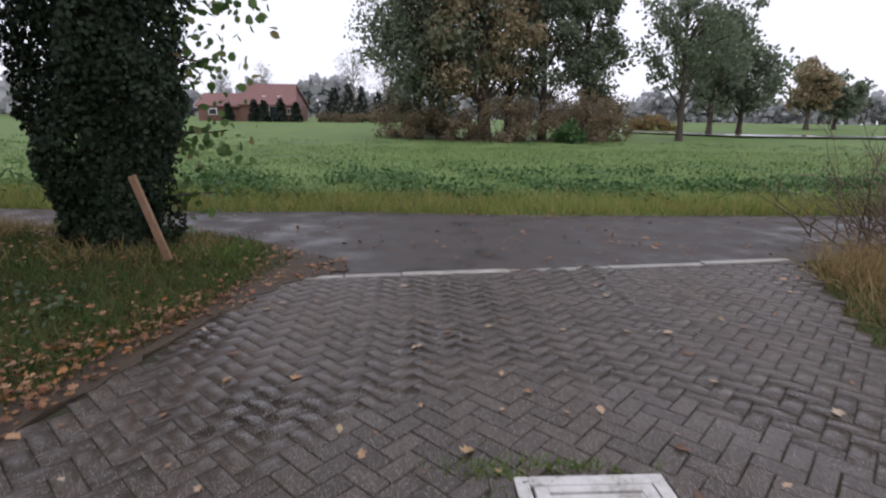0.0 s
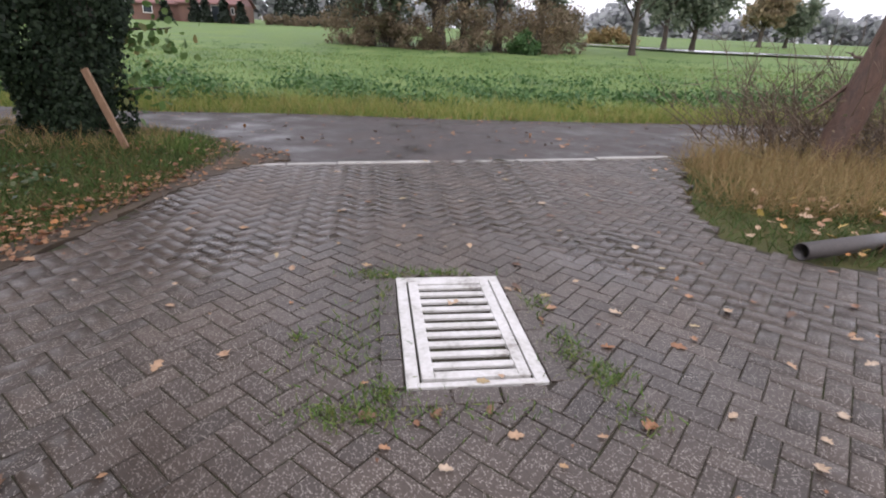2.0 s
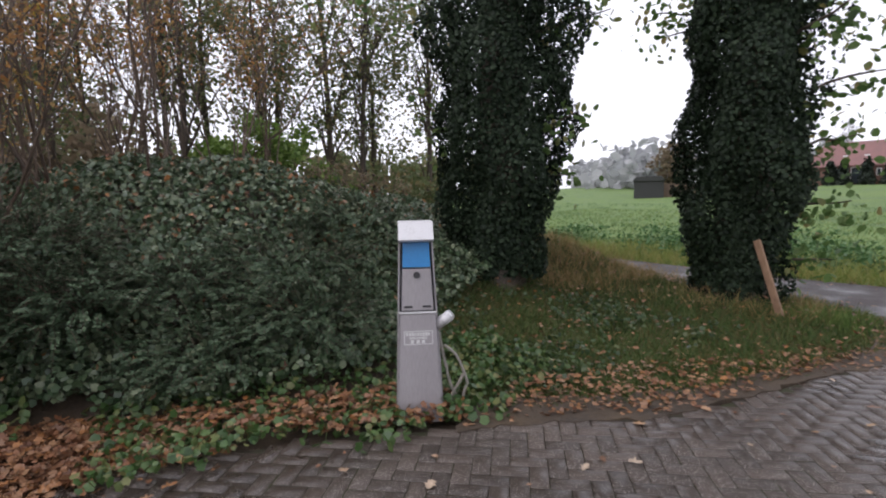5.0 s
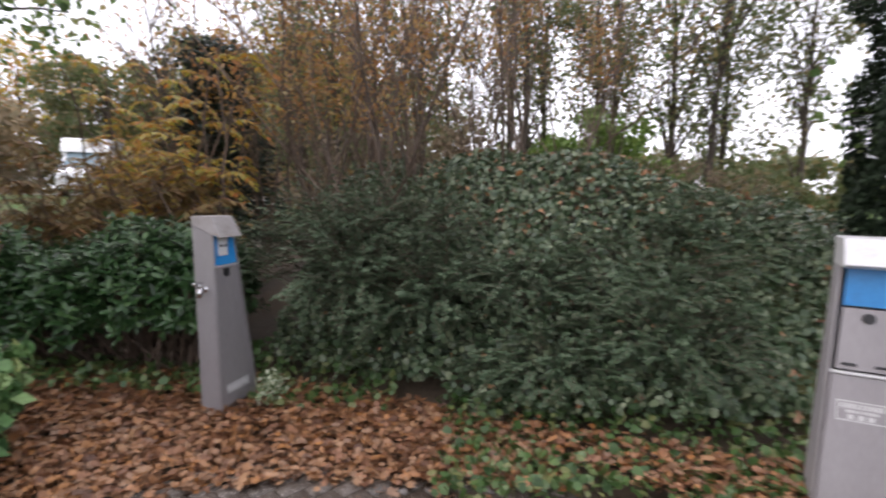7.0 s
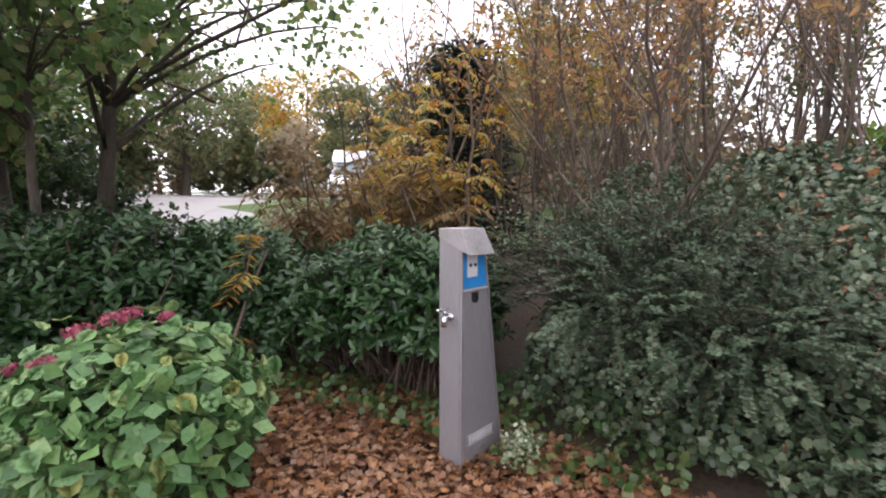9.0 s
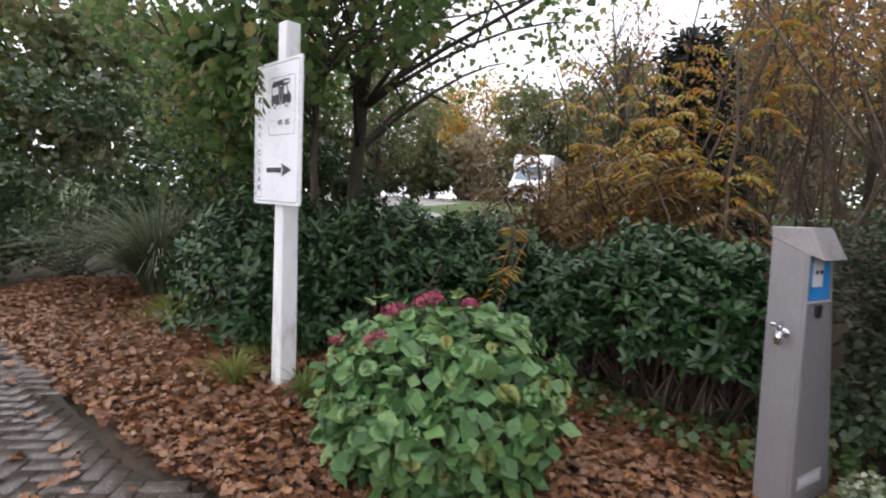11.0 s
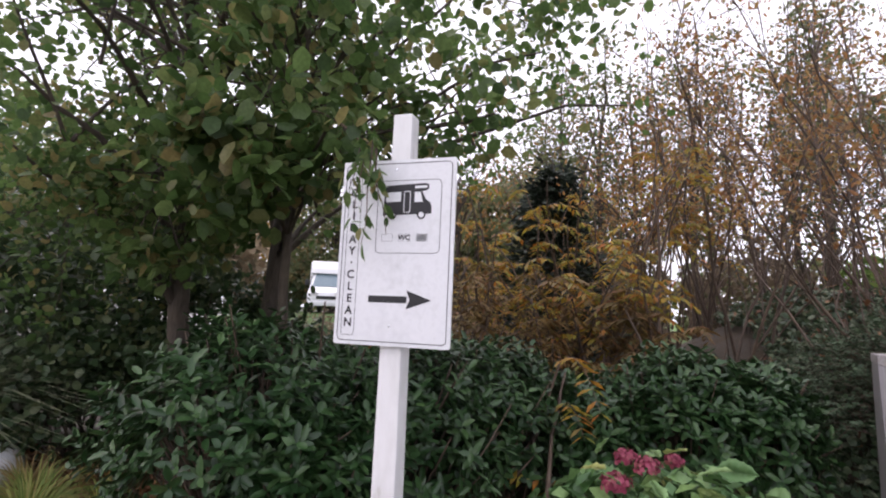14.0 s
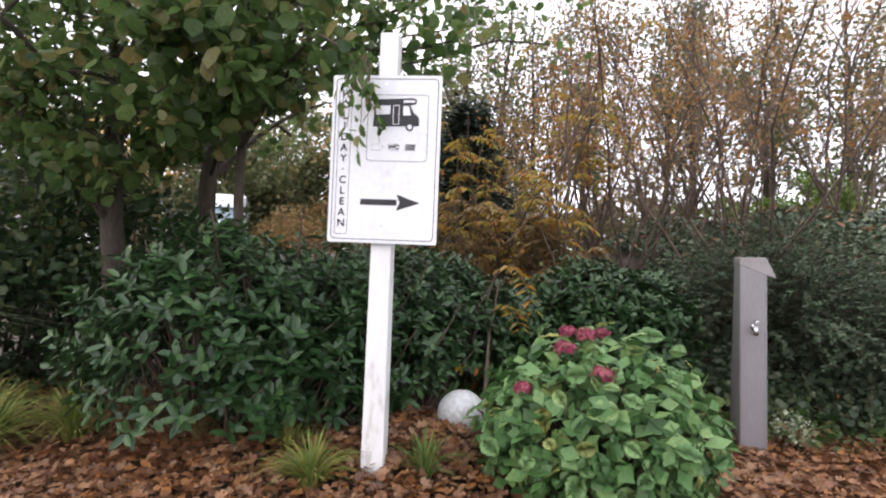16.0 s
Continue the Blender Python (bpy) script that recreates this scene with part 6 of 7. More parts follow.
while n_l < 290:
    x, y = lr.uniform(-2.9, 3.2), lr.uniform(-4.0, 4.4)
    if not inside(np.array(x), np.array(y), PAVED):
        continue
    w = 1.0 if (x > -0.2 and y < 1.3) else (0.55 if y < 2.2 else 0.35)
    if lr.uniform() > w:
        continue
    o = new("fallen_leaf", lmesh[n_l % 5])
    on_grate = abs(x - GRATE_C.x) < hw and abs(y - GRATE_C.y) < hl
    o.matrix_world = pose(x, y, 0.012 if on_grate else 0.007, lr.uniform(-9, 9), lr.uniform(-9, 9), lr.uniform(0, 360)) @ Matrix.Scale(lr.uniform(0.35, 0.9), 4)
    tagged(o, "single dry fallen leaf lying on wet paving", "leaf", "fallen leaves on the paving")
    n_l += 1
x, y = patch(1500, [(-2.0, 4.3), (-3.9, 5.7), (-7, 5.8), (-7, 6.8), (-2.3, 7.1), (3.8, 7.5), (6, 7.8), (6, 6.2), (3.1, 4.9), (0.3, 4.2)])
k = rng.uniform(0, 1, len(x)) < np.where((np.hypot((x - 2.0) / 1.1, (y - 5.4) / 0.35) < 1) | (np.abs(y - np.interp(x, FAR_EDGE_X, FAR_EDGE_Y)) < 0.35), 1.0, 0.22)
flat_leaves("lane_leaves", x[k], y[k], 0.06, LITTER, "small wet leaves scattered on the lane", curl=0.2, lift=0.008)
x, y = patch(420, PAVED)
k = (y > -4)
flat_leaves("leaf_crumbs", x[k], y[k], 0.028, LITTER, "dark crumbs of leaves on the paving", curl=0.25, lift=0.006, tmpl=WIDE)
# moss and grass in the joints round the grate
gx_, gy_ = [], []
for cx, cy, sx, sy, n in ((-0.25, 1.25, 0.10, 0.03, 90), (0.05, 1.29, 0.12, 0.02, 80), (-0.22, 0.9, 0.02, 0.25, 60), (-0.28, 0.1, 0.10, 0.04, 150), (-0.16, 0.2, 0.05, 0.05, 90), (0.62, 0.55, 0.05, 0.10, 120), (0.72, 0.35, 0.05, 0.05, 110),
                          (-0.35, 0.5, 0.10, 0.2, 120), (0.55, 0.95, 0.04, 0.06, 50), (0.15, 0.12, 0.2, 0.05, 70), (-0.55, 0.6, 0.02, 0.02, 20), (0.75, 0.1, 0.06, 0.06, 40)):
    gx_.append(rng.normal(cx, sx, n * 2))
    gy_.append(rng.normal(cy, sy, n * 2))
x, y = np.concatenate(gx_), np.concatenate(gy_)
P = np.stack([x, y, np.full(len(x), -0.006)], -1)
tagged(raw("joint_grass", *scatter(GRASS, P, rand_dirs(len(x)) * 0.9 + (0, 0, 0.9), rand_dirs(len(x)), 0.05 * rng.uniform(0.4, 1.3, len(x)), 0.006), BLADE), "small green grass tufts in the paving joints", "grass", kind="stuff")

# ---- trees behind the mound ----
tr = random.Random(9)
for i in range(15):
    f = i / 14
    x, y = -14.5 + 1.5 * f + tr.uniform(-1.6, 1.2), -6.0 + 11.5 * f + tr.uniform(-0.5, 0.5)
    h = tr.uniform(7, 9.5)
    tree("slender_tree", (x, y, gz(x, y)), h, 0.09, (x, y, gz(x, y) + h * 0.58), (1.1, 1.1, h * 0.38), 60, 46, BGLEAF, ROUND, 0.085, "slender tree with thin olive foliage behind the mound", limbs=18, group="row of slender trees", clump_r=0.30)
for x, y, r, h, mt, lb in ((-12.6, 2.2, 1.1, 1.3, BGBRIGHT, "bright green shrub beyond the mound"), (-12.8, 0.4, 1.0, 1.0, BGBRIGHT, "bright green shrub beyond the mound"), (-12.0, 4.2, 1.2, 1.2, BGLEAF, "olive shrub beyond the mound"),
                          (-12.4, -2.0, 1.4, 1.2, BRUSH, "brown shrub beyond the mound"), (-13.0, -4.5, 1.6, 1.4, BRUSH, "brown shrub beyond the mound")):
    leafy_mass("far_shrub", [((x, y, gz(x, y) + h * 0.7), (r, r, h))], 1500, mt, ROUND, 0.12, lb)

leafy_mass("bright_shrub", [((-9.9, 0.45, 2.15), (0.75, 0.6, 0.62)), ((-10.1, 0.0, 1.95), (0.6, 0.5, 0.4))], 2200, BGBRIGHT, ROUND, 0.07, "bright green shrub on the crest of the mound")
leafy_mass("dry_shrub", [((-9.9, 1.7, 1.75), (0.7, 0.7, 0.4)), ((-9.6, 2.7, 1.35), (0.7, 0.7, 0.45))], 900, BRUSH, OVAL, 0.055, "brown withered shrub on the crest of the mound")

# ---- yard beyond the sign ----
for x, y, h, mt, lb in ((-24, -17.6, 6.5, BGLEAF, "olive tree behind the parked motorhome"), (-19, -25, 8, BGLEAF, "yard tree with olive autumn foliage"), (-13.5, -26, 8, HAZEL, "green tree at the end of the yard"), (-30, -27, 9, SUMAC, "golden autumn tree beyond the yard"), (-33, -19, 8, BGLEAF, "olive tree beyond the yard"),
                        (-31, -33, 9, BGLEAF, "olive tree beyond the yard"), (-8.5, -22, 7, HAZEL, "green tree at the end of the yard"), (-37, -12, 8, SUMAC, "golden autumn tree beyond the yard"), (-34, -5, 9, BGLEAF, "olive tree beyond the yard"),
                        (-5.0, -18.5, 6, BGLEAF, "olive tree beyond the yard"), (-1.0, -19, 7, HAZEL, "green tree at the end of the yard"), (-25, -14.2, 7.5, BGLEAF, "olive tree beyond the yard"), (-27, -9, 8, AUTUMN, "brown autumn tree beyond the yard"), (-22, -8.5, 6.5, BGLEAF, "olive tree beyond the yard")):
    tree("yard_tree", (x, y, gz(x, y)), h, 0.2, (x, y, gz(x, y) + h * 0.52), (h * 0.42, h * 0.42, h * 0.46), 80, 95, mt, ROUND, 0.19, lb, limbs=20, group="trees round the yard", clump_r=0.3)
leafy_mass("yard_hedge", [((-11.5, -11.0, gz(-11.5, -11.0) + 0.35), (1.0, 0.8, 0.5)), ((-9.8, -9.6, gz(-9.8, -9.6) + 0.35), (0.9, 0.8, 0.45)), ((-12.5, -9.0, gz(-12.5, -9.0) + 0.5), (0.9, 0.9, 0.6))], 1200, BRUSH, OVAL, 0.09, "low brown shrubs at the yard edge")
leafy_mass("yard_hedge", [((-15.5, -7.6, gz(-15.5, -7.6) + 0.9), (1.2, 1.2, 1.2)), ((-17.5, -9.4, gz(-17.5, -9.4) + 0.9), (1.3, 1.2, 1.2)), ((-20.5, -12.0, gz(-20.5, -12.0) + 0.8), (1.4, 1.2, 1.0))], 1500, DROOP, OVAL, 0.14, "yellowing shrubs at the yard edge")


def motorhome(m, label):
    """Low-profile motorhome: cab with sloping screen, tall body with rounded roof."""
    root = empty("motorhome", m, label, "motorhome")

    def solid(name, prof, w0, w1, mat, bev=0.06, parent=root, lab=""):
        bm = bmesh.new()
        a = [bm.verts.new((-w, y, z)) for (y, z), w in zip(prof, [w0 if z < 1.2 else w1 for y, z in prof])]
        b = [bm.verts.new((w, y, z)) for (y, z), w in zip(prof, [w0 if z < 1.2 else w1 for y, z in prof])]
        n = len(prof)
        bm.faces.new(a)
        bm.faces.new(b[::-1])
        for i in range(n):
            bm.faces.new((a[i], b[i], b[(i + 1) % n], a[(i + 1) % n]))
        if bev:
            bmesh.ops.bevel(bm, geom=bm.edges[:], offset=bev, segments=2, affect="EDGES", profile=0.6)
        return part(name, bm, mat, parent, lab)
    solid("body", [(1.7, 0.45), (6.6, 0.45), (6.7, 2.6), (6.4, 2.82), (2.2, 2.86), (1.75, 2.72)], 1.12, 1.12, VANWHITE, 0.08)
    cab = solid("cab", [(0.05, 0.4), (1.75, 0.4), (1.75, 2.1), (1.28, 2.14), (0.52, 1.36), (0.1, 1.08), (0.0, 0.8)], 0.98, 0.86, VANWHITE, 0.07)
    solid("cab_roof", [(1.02, 2.10), (1.8, 2.10), (1.8, 2.84), (1.52, 2.80), (1.12, 2.36)], 0.9, 1.0, VANWHITE, 0.05)
    bm = bmesh.new()
    bm.faces.new([bm.verts.new(q) for q in ((-0.78, 0.50, 1.385), (0.78, 0.50, 1.385), (0.70, 1.20, 2.11), (-0.70, 1.20, 2.11))])
    part("windscreen", bm, WINDSHIELD, cab, "pale reflecting windscreen")
    for sx in (-1, 1):
        bm = bmesh.new()
        bm.faces.new([bm.verts.new((sx * 0.987, y, z)) for y, z in ((0.75, 1.36), (1.62, 1.36), (1.62, 1.95), (1.3, 1.98))])
        part("side_window", bm, DARKGLASS, cab)
        part("headlight", box(bmesh.new(), sx * 0.62 - 0.2, sx * 0.62 + 0.2, 0.0, 0.2, 0.86, 1.06, 0.03), PALELABEL, cab)
        part("mirror", box(bmesh.new(), sx * 1.12 - 0.1, sx * 1.12 + 0.1, 0.72, 0.82, 1.42, 1.75, 0.03), BLACK, cab)
        for yy in (0.95, 4.9):
            w = part("wheel", cyl(bmesh.new(), 0.34, 0.22, pose(sx * 0.9, yy, 0.34, 0, 90, 0), 28), BLACK, root)
            part("rim", cyl(bmesh.new(), 0.2, 0.02, pose(sx * 1.015, yy, 0.34, 0, 90, 0), 20), STEEL, w)
    part("grille", box(bmesh.new(), -0.5, 0.5, -0.02, 0.05, 0.72, 0.88, 0.02), BLACK, cab)
    part("bumper", box(bmesh.new(), -0.95, 0.95, -0.06, 0.25, 0.36, 0.6, 0.05), VANWHITE, cab)
    part("roof_window", box(bmesh.new(), -0.5, 0.5, 1.35, 1.7, 2.52, 2.6, 0.02), DARKGLASS, root)
    return root


motorhome(pose(-18.05, -14.6, gz(-18.05, -14.6) - 0.06, 0, 0, 114) @ Matrix.Scale(0.72, 4), "white low-profile motorhome parked in the gravel yard")
motorhome(pose(-28.6, -27.0, gz(-28.6, -27.0) - 0.06, 0, 0, 105), "white motorhome parked far back in the yard")

leafy_mass("yard_hedge", [((-13.2, -10.1, gz(-13.2, -10.1) + 0.6), (0.9, 0.8, 0.9)), ((-14.6, -10.6, gz(-14.6, -10.6) + 0.7), (0.9, 0.8, 1.0))], 1100, DROOP, OVAL, 0.12, "yellow-brown shrubs beside the parked motorhome")
# hedgerow that closes the yard
for i in range(13):
    a = radians(194 + 4.4 * i)
    d = 31 + 3 * math.sin(i * 1.7)
    x, y = -1.8 + d * math.cos(a), -3.5 + d * math.sin(a)
    leafy_mass("hedgerow", [((x, y, gz(x, y) + 1.7), (1.9, 1.9, 1.9 + 0.5 * math.sin(i * 2.3)))], 1900, BGLEAF if i % 3 else GROVE_GOLD, ROUND, 0.3, "misty olive hedgerow at the end of the yard")

# ---- across the meadow ----
fz = lambda y: 0.027 * (min(max(y, 10), 130) - 10)
for x, y, h, tr_, cr, mt, n, lb in ((-3.5, 33, 13, 0.34, 3.2, GROVE, 100, "tall dark green tree of the meadow grove"), (-1.9, 32, 14, 0.30, 3.4, GROVE, 90, "tall dark green tree of the meadow grove"), (0.7, 31.5, 13, 0.42, 3.2, GROVE_GOLD, 80, "golden-brown tree of the meadow grove"),
                                    (2.4, 35, 13, 0.25, 2.6, GROVE, 60, "tall dark green tree of the meadow grove"), (4.4, 33, 12, 0.24, 2.0, GROVE, 50, "thin open tree of the meadow grove"), (7.4, 35, 12.5, 0.3, 2.0, GROVE, 85, "tall dark green tree of the meadow grove"),
                                    (-2.8, 37, 14, 0.3, 3.2, GROVE, 70, "tall dark green tree of the meadow grove")):
    tree("grove_tree", (x, y, fz(y)), h, tr_, (x, y, fz(y) + h * 0.55), (cr * 1.12, cr * 1.12, h * 0.46), n, 120, mt, ROUND, 0.21, lb, limbs=26, group="grove in the meadow", clump_r=0.23)
for x, y, r, h in ((-4.6, 33, 1.4, 1.5), (-2.6, 31.5, 1.4, 1.0), (-0.6, 30.8, 1.3, 0.8), (1.8, 30.2, 1.7, 1.3), (4.2, 31, 1.8, 1.4), (6.6, 32, 2.0, 1.6), (8.3, 33.5, 1.5, 1.3), (5.6, 29.6, 0.9, 0.5)):
    leafy_mass("brushwood", [((x, y, fz(y) + h * 0.7), (r * 1.15, r * 0.9, h * 1.35))], 3400, BRUSH if h > 0.6 else WEED, OVAL, 0.17, "brown undergrowth at the foot of the grove")
tree("field_tree", (13.3, 34, fz(34)), 11.5, 0.2, (13.7, 34, fz(34) + 6.9), (3.9, 3.4, 4.2), 90, 75, GROVE, ROUND, 0.2, "slim field tree with loose green crown", limbs=34, clump_r=0.2)
for x, y, h, cr, mt in ((20.5, 46, 10, 3.4, GROVE), (24, 48, 8.5, 3.4, GROVE)):
    tree("field_tree", (x, y, fz(y)), h, 0.24, (x, y, fz(y) + h * 0.58), (cr, cr, h * 0.4), 70, 60, mt, ROUND, 0.34, "dark green tree across the wet road", limbs=16, group="trees across the wet road", clump_r=0.28)
tree("field_tree", (43.5, 70, fz(70)), 9.5, 0.3, (43.5, 70, fz(70) + 5.2), (2.8, 2.8, 3.4), 70, 60, GROVE_GOLD, ROUND, 0.42, "round orange-brown tree far across the field", limbs=14, clump_r=0.3)
tree("field_tree", (49, 73, fz(73)), 7, 0.26, (49, 73, fz(73) + 4.2), (3.2, 3, 2.8), 55, 60, GROVE, ROUND, 0.42, "round dark tree far across the field", limbs=12, clump_r=0.3)
leafy_mass("reed_bank", [((12.5, 56, fz(56) + 0.5), (3.4, 1.0, 0.9)), ((19, 57, fz(57) + 0.5), (3.4, 1.0, 0.9))], 2600, STRAW, SLIM, 0.4, "straw-brown reeds beyond the wet road")
# far woods, their pale grey leaf colour painting the haze of distance
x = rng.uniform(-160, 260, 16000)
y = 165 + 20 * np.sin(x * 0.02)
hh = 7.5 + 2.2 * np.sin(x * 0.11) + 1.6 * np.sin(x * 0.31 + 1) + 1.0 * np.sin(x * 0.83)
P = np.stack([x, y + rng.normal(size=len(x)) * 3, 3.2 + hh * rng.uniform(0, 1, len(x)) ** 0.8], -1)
tagged(leaf_cloud("far_woods", ROUND, P, FARTREE, None, 2.2), "line of far woods in pale grey that paints distance haze", "woods", kind="stuff")
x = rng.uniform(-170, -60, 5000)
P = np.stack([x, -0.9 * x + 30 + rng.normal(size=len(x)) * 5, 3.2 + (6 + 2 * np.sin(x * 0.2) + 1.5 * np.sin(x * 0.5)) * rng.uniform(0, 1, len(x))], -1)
tagged(leaf_cloud("far_woods", ROUND, P, FARTREE, None, 2.0), "line of far woods in pale grey that paints distance haze", "woods", kind="stuff")


def farmhouse():
    z = fz(78)
    root = empty("farmhouse", pose(-31.2, 79, z, 0, 0, 4), "red-roofed brick farmhouse behind clipped conifers", "house")

    def block(x0, x1, y0, y1, eave, ridge, gable=0.9):
        part("wall", box(bmesh.new(), x0, x1, y0, y1, -0.3, eave), BRICKWALL, root)
        ym = (y0 + y1) / 2
        bm = bmesh.new()
        for sgn, ye in ((-1, y0 - 0.35), (1, y1 + 0.35)):
            q = [(x0 - 0.3, ye, eave - 0.15), (x1 + 0.3, ye, eave - 0.15), (x1 + 0.3 - gable, ym, ridge), (x0 - 0.3 + gable * 0.3, ym, ridge)]
            lo = [bm.verts.new(p) for p in q]
            hi = [bm.verts.new((p[0], p[1], p[2] + 0.18)) for p in q]
            bm.faces.new(lo[::-1])
            bm.faces.new(hi)
            for i in range(4):
                bm.faces.new((lo[i], lo[(i + 1) % 4], hi[(i + 1) % 4], hi[i]))
        roof = part("roof", bm, ROOFTILE, root)
        for xx, g in ((x0, gable * 0.3), (x1, gable)):
            bm = bmesh.new()
            s = 1 if xx == x1 else -1
            bm.faces.new([bm.verts.new(p) for p in ((xx, y0, eave - 0.05), (xx, y1, eave - 0.05), (xx - s * g, ym, ridge - 0.05))])
            part("gable", bm, ROOFTILE, root)
        return roof
    r1 = block(-1.9, 5.9, -4, 4, 2.2, 5.2, 0.9)
    block(-8.3, -1.9, -3, 3, 2.0, 3.75, 0.2)
    part("chimney", box(bmesh.new(), -1.7, -1.1, -0.3, 0.3, 4.4, 5.8, 0.03), BRICKWALL, r1)
    for wx, ww, z0, z1 in ((0.8, 0.8, 0.9, 1.9), (-5.8, 1.2, 0.7, 1.6), (5.0, 0.5, 0.9, 1.8)):
        w = part("window", box(bmesh.new(), wx - ww / 2, wx + ww / 2, -4.06, -3.95, z0, z1, 0.02), WHITEPAINT, root)
        part("pane", box(bmesh.new(), wx - ww / 2 + 0.1, wx + ww / 2 - 0.1, -4.09, -4.05, z0 + 0.1, z1 - 0.1), DARKGLASS, w)
    d = part("barn_door", box(bmesh.new(), 2.2, 3.9, -4.07, -3.95, 0, 2.05, 0.02), WHITEPAINT, root, "dark barn door in a white frame")
    part("door_leaf", box(bmesh.new(), 2.35, 3.75, -4.10, -4.06, 0, 1.9), DARKGLASS, d)
    for wx in (1.2, 3.4):
        part("roof_window", box(bmesh.new(), wx - 0.25, wx + 0.25, -2.75, -2.45, 3.1, 3.55, 0.02), PALELABEL, r1)


farmhouse()


def cone_conifer(x, y, h, r, label, mat=CONIFER, group="conifers by the farmhouse"):
    root = empty("conifer", pose(x, y, fz(y)), label, "tree", group)
    B = Bag()
    B.tube(bend((0, 0, -0.1), (0, 0, h * 0.9), 5, 0.01), np.linspace(0.12, 0.03, 5), 6)
    B.out("trunk", BARK, root)
    n = 700
    t = rng.uniform(0, 1, n) ** 1.3
    a = rng.uniform(0, 6.28, n)
    rr = r * (1 - t * 0.86) * (0.6 + 0.45 * rng.uniform(0, 1, n))
    P = np.stack([rr * np.cos(a), rr * np.sin(a), 0.1 + t * h * 0.95], -1)
    leaf_cloud("foliage", WIDE, P, mat, root, 0.42, 0.3, out_from=(0, 0, h * 0.3))


for x, y, h, r in ((-34.2, 74, 2.4, 0.8), (-30.4, 74, 3.0, 0.8), (-29.0, 74, 2.8, 0.75), (-26.6, 74, 3.0, 0.8), (-24.4, 74, 2.6, 0.75), (-21.5, 84, 5.2, 1.8), (-19.6, 86, 6.0, 1.7), (-17.2, 85, 5.4, 1.6), (-15.0, 88, 4.6, 1.8), (-12.8, 86, 5.0, 1.7), (-10.5, 88, 4.4, 1.8)):
    cone_conifer(x, y, h, r, "clipped dark conifer in front of the farmhouse" if h < 3.5 else "dark conifer beside the farmhouse")
leafy_mass("field_hedge", [((-21 + 2.6 * i, 76, fz(76) + 0.55), (1.6, 0.7, 0.7)) for i in range(7)], 900, BRUSH, OVAL, 0.28, "low brown hedge along the field edge")
# bare trees carry the same grey leaves with haze painted in
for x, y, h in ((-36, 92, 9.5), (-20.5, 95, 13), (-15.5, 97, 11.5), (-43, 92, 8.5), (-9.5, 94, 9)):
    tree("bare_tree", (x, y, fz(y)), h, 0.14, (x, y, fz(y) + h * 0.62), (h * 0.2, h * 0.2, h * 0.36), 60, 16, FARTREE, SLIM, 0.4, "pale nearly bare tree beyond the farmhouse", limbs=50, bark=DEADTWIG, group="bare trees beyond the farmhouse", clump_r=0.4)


def shed():
    root = empty("field_shed", pose(-32.2, 41, fz(41), 0, 0, 38), "small dark timber field shed", "shed")
    part("wall", box(bmesh.new(), -1.3, 1.3, -1.1, 1.1, -0.2, 1.55), SHEDWOOD, root)
    part("roof", prism([(-1.45, 1.5), (1.45, 1.5), (1.1, 1.95), (-1.1, 1.95)], -1.25, 1.25, 0.03), SHEDWOOD, root)
    part("fence_panel", box(bmesh.new(), 1.3, 4.6, -0.1, 0.0, -0.2, 1.25), BRUSHWOOD, root)


BRUSHWOOD = rough_mat("brown_fence", [(0.10, 0.07, 0.05), (0.16, 0.11, 0.08)], 2, 14, (0.7, 0.9), 0.3, 0.01)
shed()
tree("field_tree", (-33.5, 46, fz(46)), 5.5, 0.15, (-33.0, 46, fz(46) + 3.2), (2.0, 2.0, 2.2), 40, 50, BRUSH, ROUND, 0.3, "brownish small tree behind the field shed", limbs=12)
# a strip of fields behind the yard is closed by rough woodland
for i in range(9):
    x, y = -48 - 3 * math.sin(i), -34 + i * 9
    leafy_mass("wood_edge", [((x, y, 2.6), (3.5, 5.5, 3.4))], 2600, BGLEAF, ROUND, 0.5, "olive woodland edge far behind the yard")

# ---- paving bricks ----


def brick_mesh(L, W, top=0.0, seed=0):
    r = random.Random(seed)
    bm = bmesh.new()
    c = 0.0035
    lo = [(-L / 2, -W / 2), (L / 2, -W / 2), (L / 2, W / 2), (-L / 2, W / 2)]
    b = [bm.verts.new((x, y, -0.05)) for x, y in lo]
    m = [bm.verts.new((x + r.uniform(-0.0015, 0.0015), y + r.uniform(-0.0015, 0.0015), top - c)) for x, y in lo]
    t = [bm.verts.new((x * (1 - 2 * c / L), y * (1 - 2 * c / W), top + r.uniform(-0.0004, 0.0004))) for x, y in lo]
    for i in range(4):
        j = (i + 1) % 4
        bm.faces.new((b[i], b[j], m[j], m[i]))
        bm.faces.new((m[i], m[j], t[j], t[i]))
    bm.faces.new(t)
    me = bpy.data.meshes.new("brick")
    bm.to_mesh(me)
    bm.free()
    me.materials.append(PAVER)
    return me


BL, BWD = 0.187, 0.0935
meshes = [brick_mesh(BL - 0.0055, BWD - 0.0055, 0, i) for i in range(6)]
HERR = 50.5
ca, sa = math.cos(radians(HERR)), math.sin(radians(HERR))
bricks = []
g = BWD
for n in range(-120, 121):
    for mth in range(-66, 67):
        ox, oy = n + 2 * mth, n - 2 * mth
        bricks.append(((ox + 1.0) * g, (oy + 0.5) * g, 0))
        bricks.append(((ox + 0.5) * g, (oy + 2.0) * g, 90))
bricks = np.array(bricks)
wx = bricks[:, 0] * ca - bricks[:, 1] * sa + 0.03
wy = bricks[:, 0] * sa + bricks[:, 1] * ca + 0.02
ok = inside(wx, wy, PAVED)
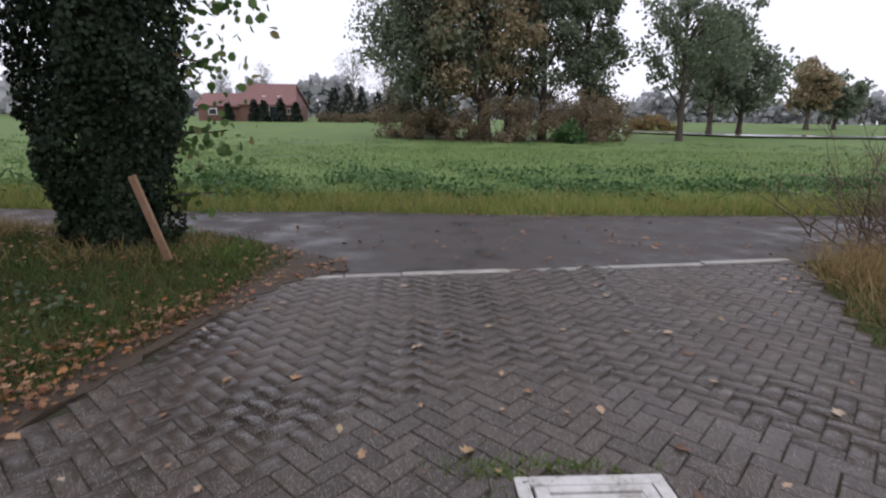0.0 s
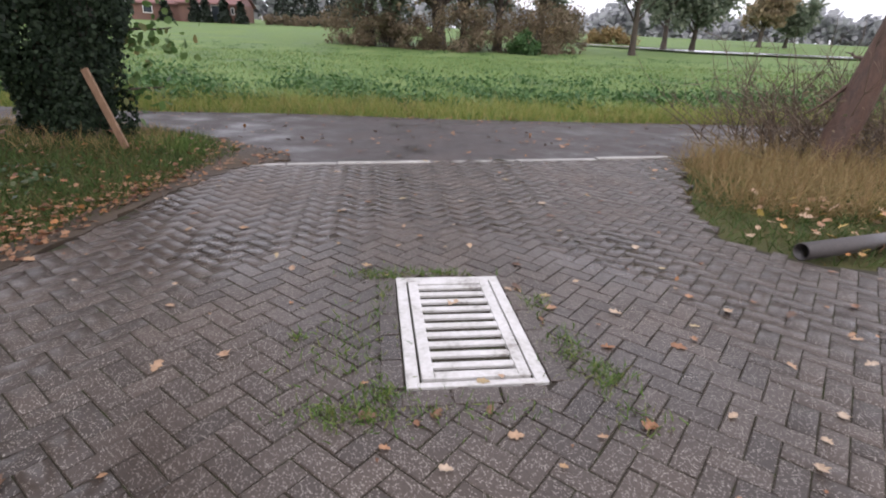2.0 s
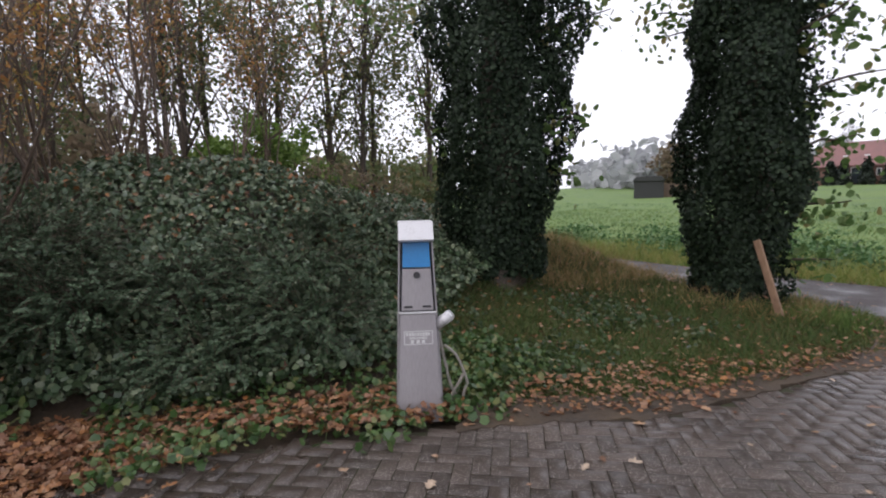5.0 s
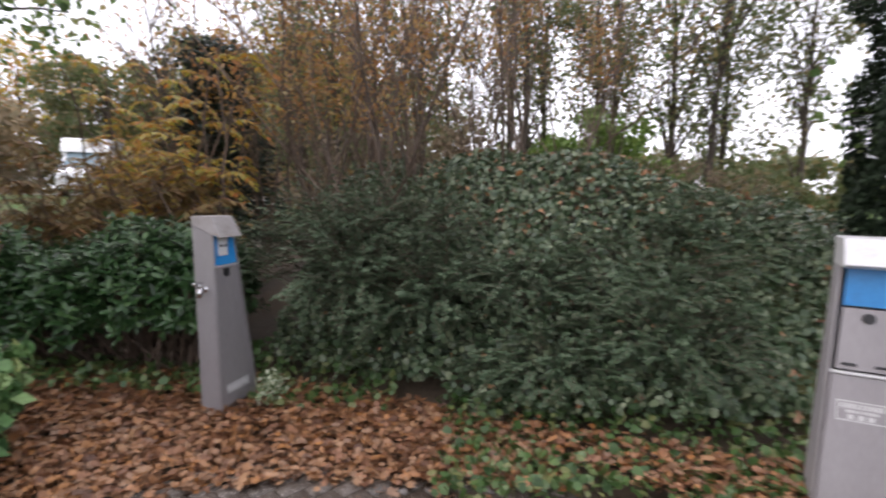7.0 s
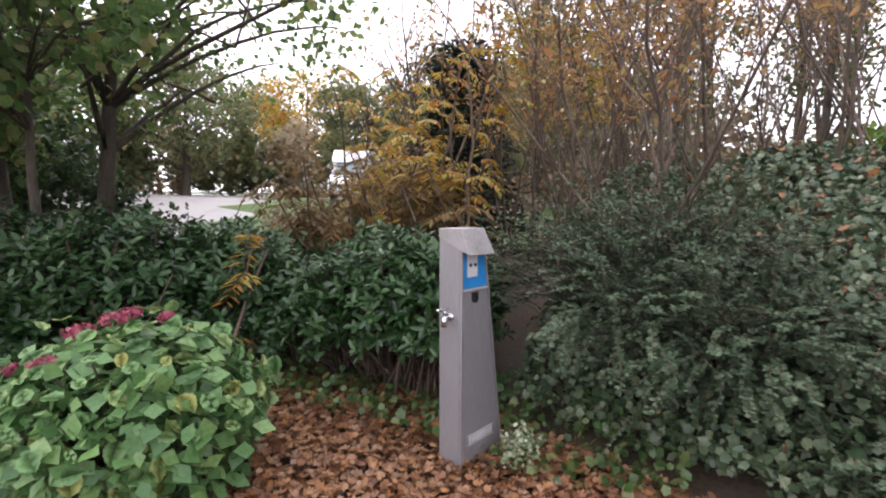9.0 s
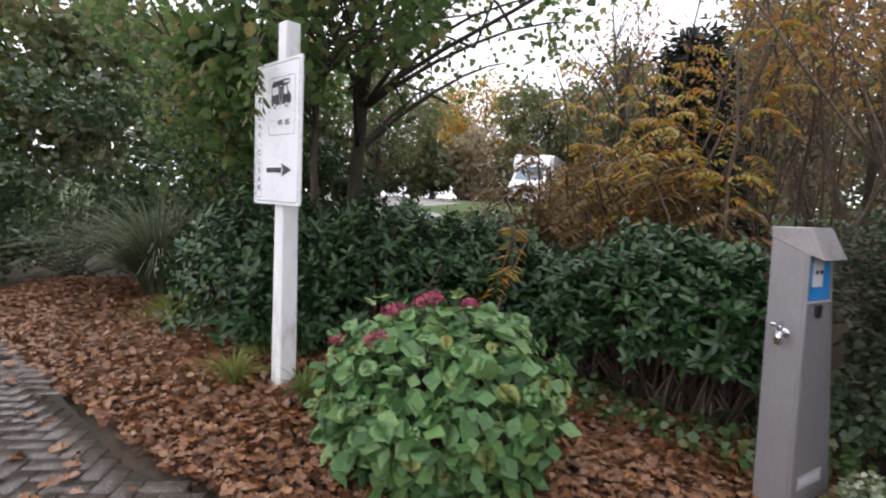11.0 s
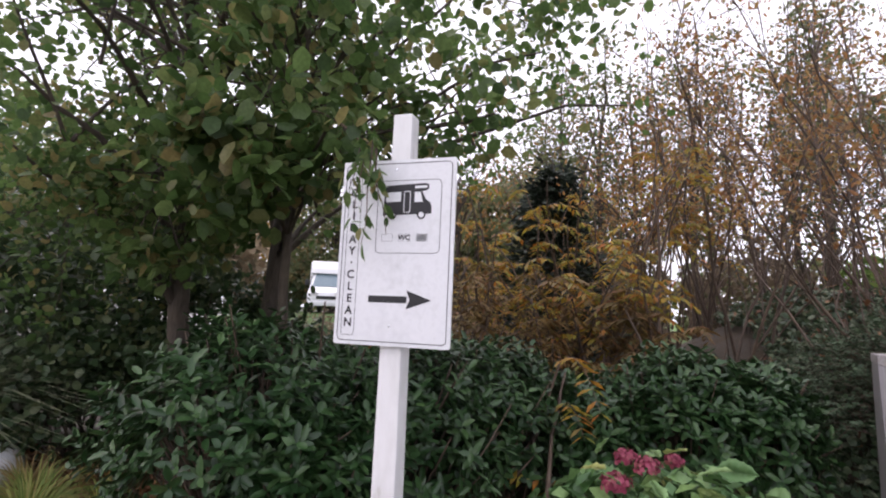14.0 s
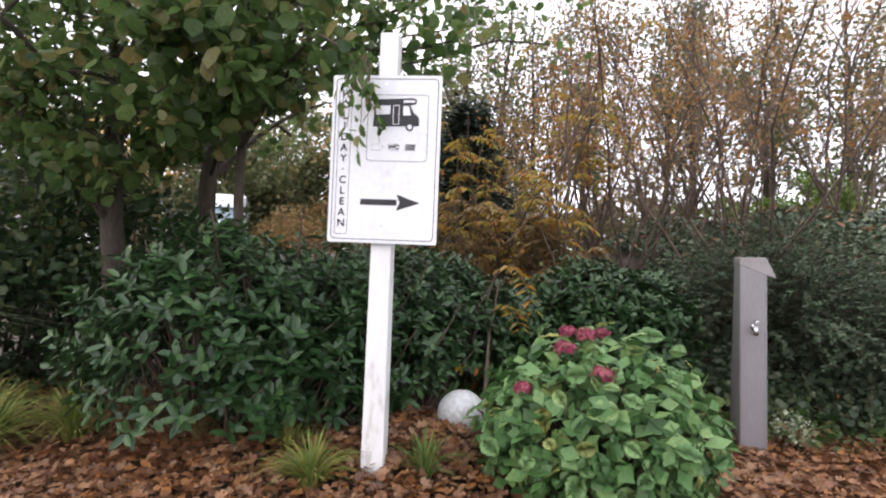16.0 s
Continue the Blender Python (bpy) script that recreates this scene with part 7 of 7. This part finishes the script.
ga, gb = math.cos(radians(GRATE_A)), math.sin(radians(GRATE_A))
lx = (wx - GRATE_C.x) * ga + (wy - GRATE_C.y) * gb
ly = -(wx - GRATE_C.x) * gb + (wy - GRATE_C.y) * ga
ok &= ~((np.abs(lx) < hw + 0.055) & (np.abs(ly) < hl + 0.02))
wx, wy, wr = wx[ok], wy[ok], bricks[ok, 2] + HERR
order = np.argsort(np.hypot(wx - 0.1, wy - 0.6))
single = set(order[:285].tolist())
br = random.Random(11)
B = Bag()
base = [np.array([v.co[:] for v in me.vertices]) for me in meshes]
quad = np.array([p.vertices[:] for p in meshes[0].polygons])
for i in range(len(wx)):
    # a slight dip and tilt for every brick
    dz = br.uniform(-0.0012, 0.001) + 0.003 * math.sin(wx[i] * 1.9 + 0.5) * math.sin(wy[i] * 1.6)
    m = pose(wx[i], wy[i], dz, br.uniform(-0.2, 0.2), br.uniform(-0.2, 0.2), wr[i] + br.uniform(-0.8, 0.8))
    if i in single:
        o = new("brick", meshes[i % 6])
        o.parent = PAVEMENT
        o.matrix_basis = m
    else:
        mm = np.array(m)
        B.add(base[i % 6] @ mm[:3, :3].T + mm[:3, 3], quad)
rest = B.out("bricks", PAVER, PAVEMENT, False)
rest["kind"] = "stuff"
# a border of bricks laid square to the grate
for sgn in (-1, 1):
    for i in range(-2, 3):
        o = new("brick", meshes[(i + 2) % 6])
        o.parent = PAVEMENT
        o.matrix_basis = gm @ pose(sgn * (hw + 0.052), i * 0.19 + 0.0, 0.0055, br.uniform(-0.6, 0.6), 0, 90 + br.uniform(-0.5, 0.5))
for i in (-1, 0, 1):
    o = new("brick", meshes[i + 2])
    o.parent = PAVEMENT
    o.matrix_basis = gm @ pose(i * 0.19 - 0.02, -hl - 0.055, 0.0055, 0, 0, br.uniform(-0.5, 0.5))

# bring the whole plan to metres
for ob in list(scene.objects):
    if ob.parent is None and ob.type in {"MESH", "EMPTY"}:
        ob.matrix_basis = Matrix.Scale(U, 4) @ ob.matrix_basis
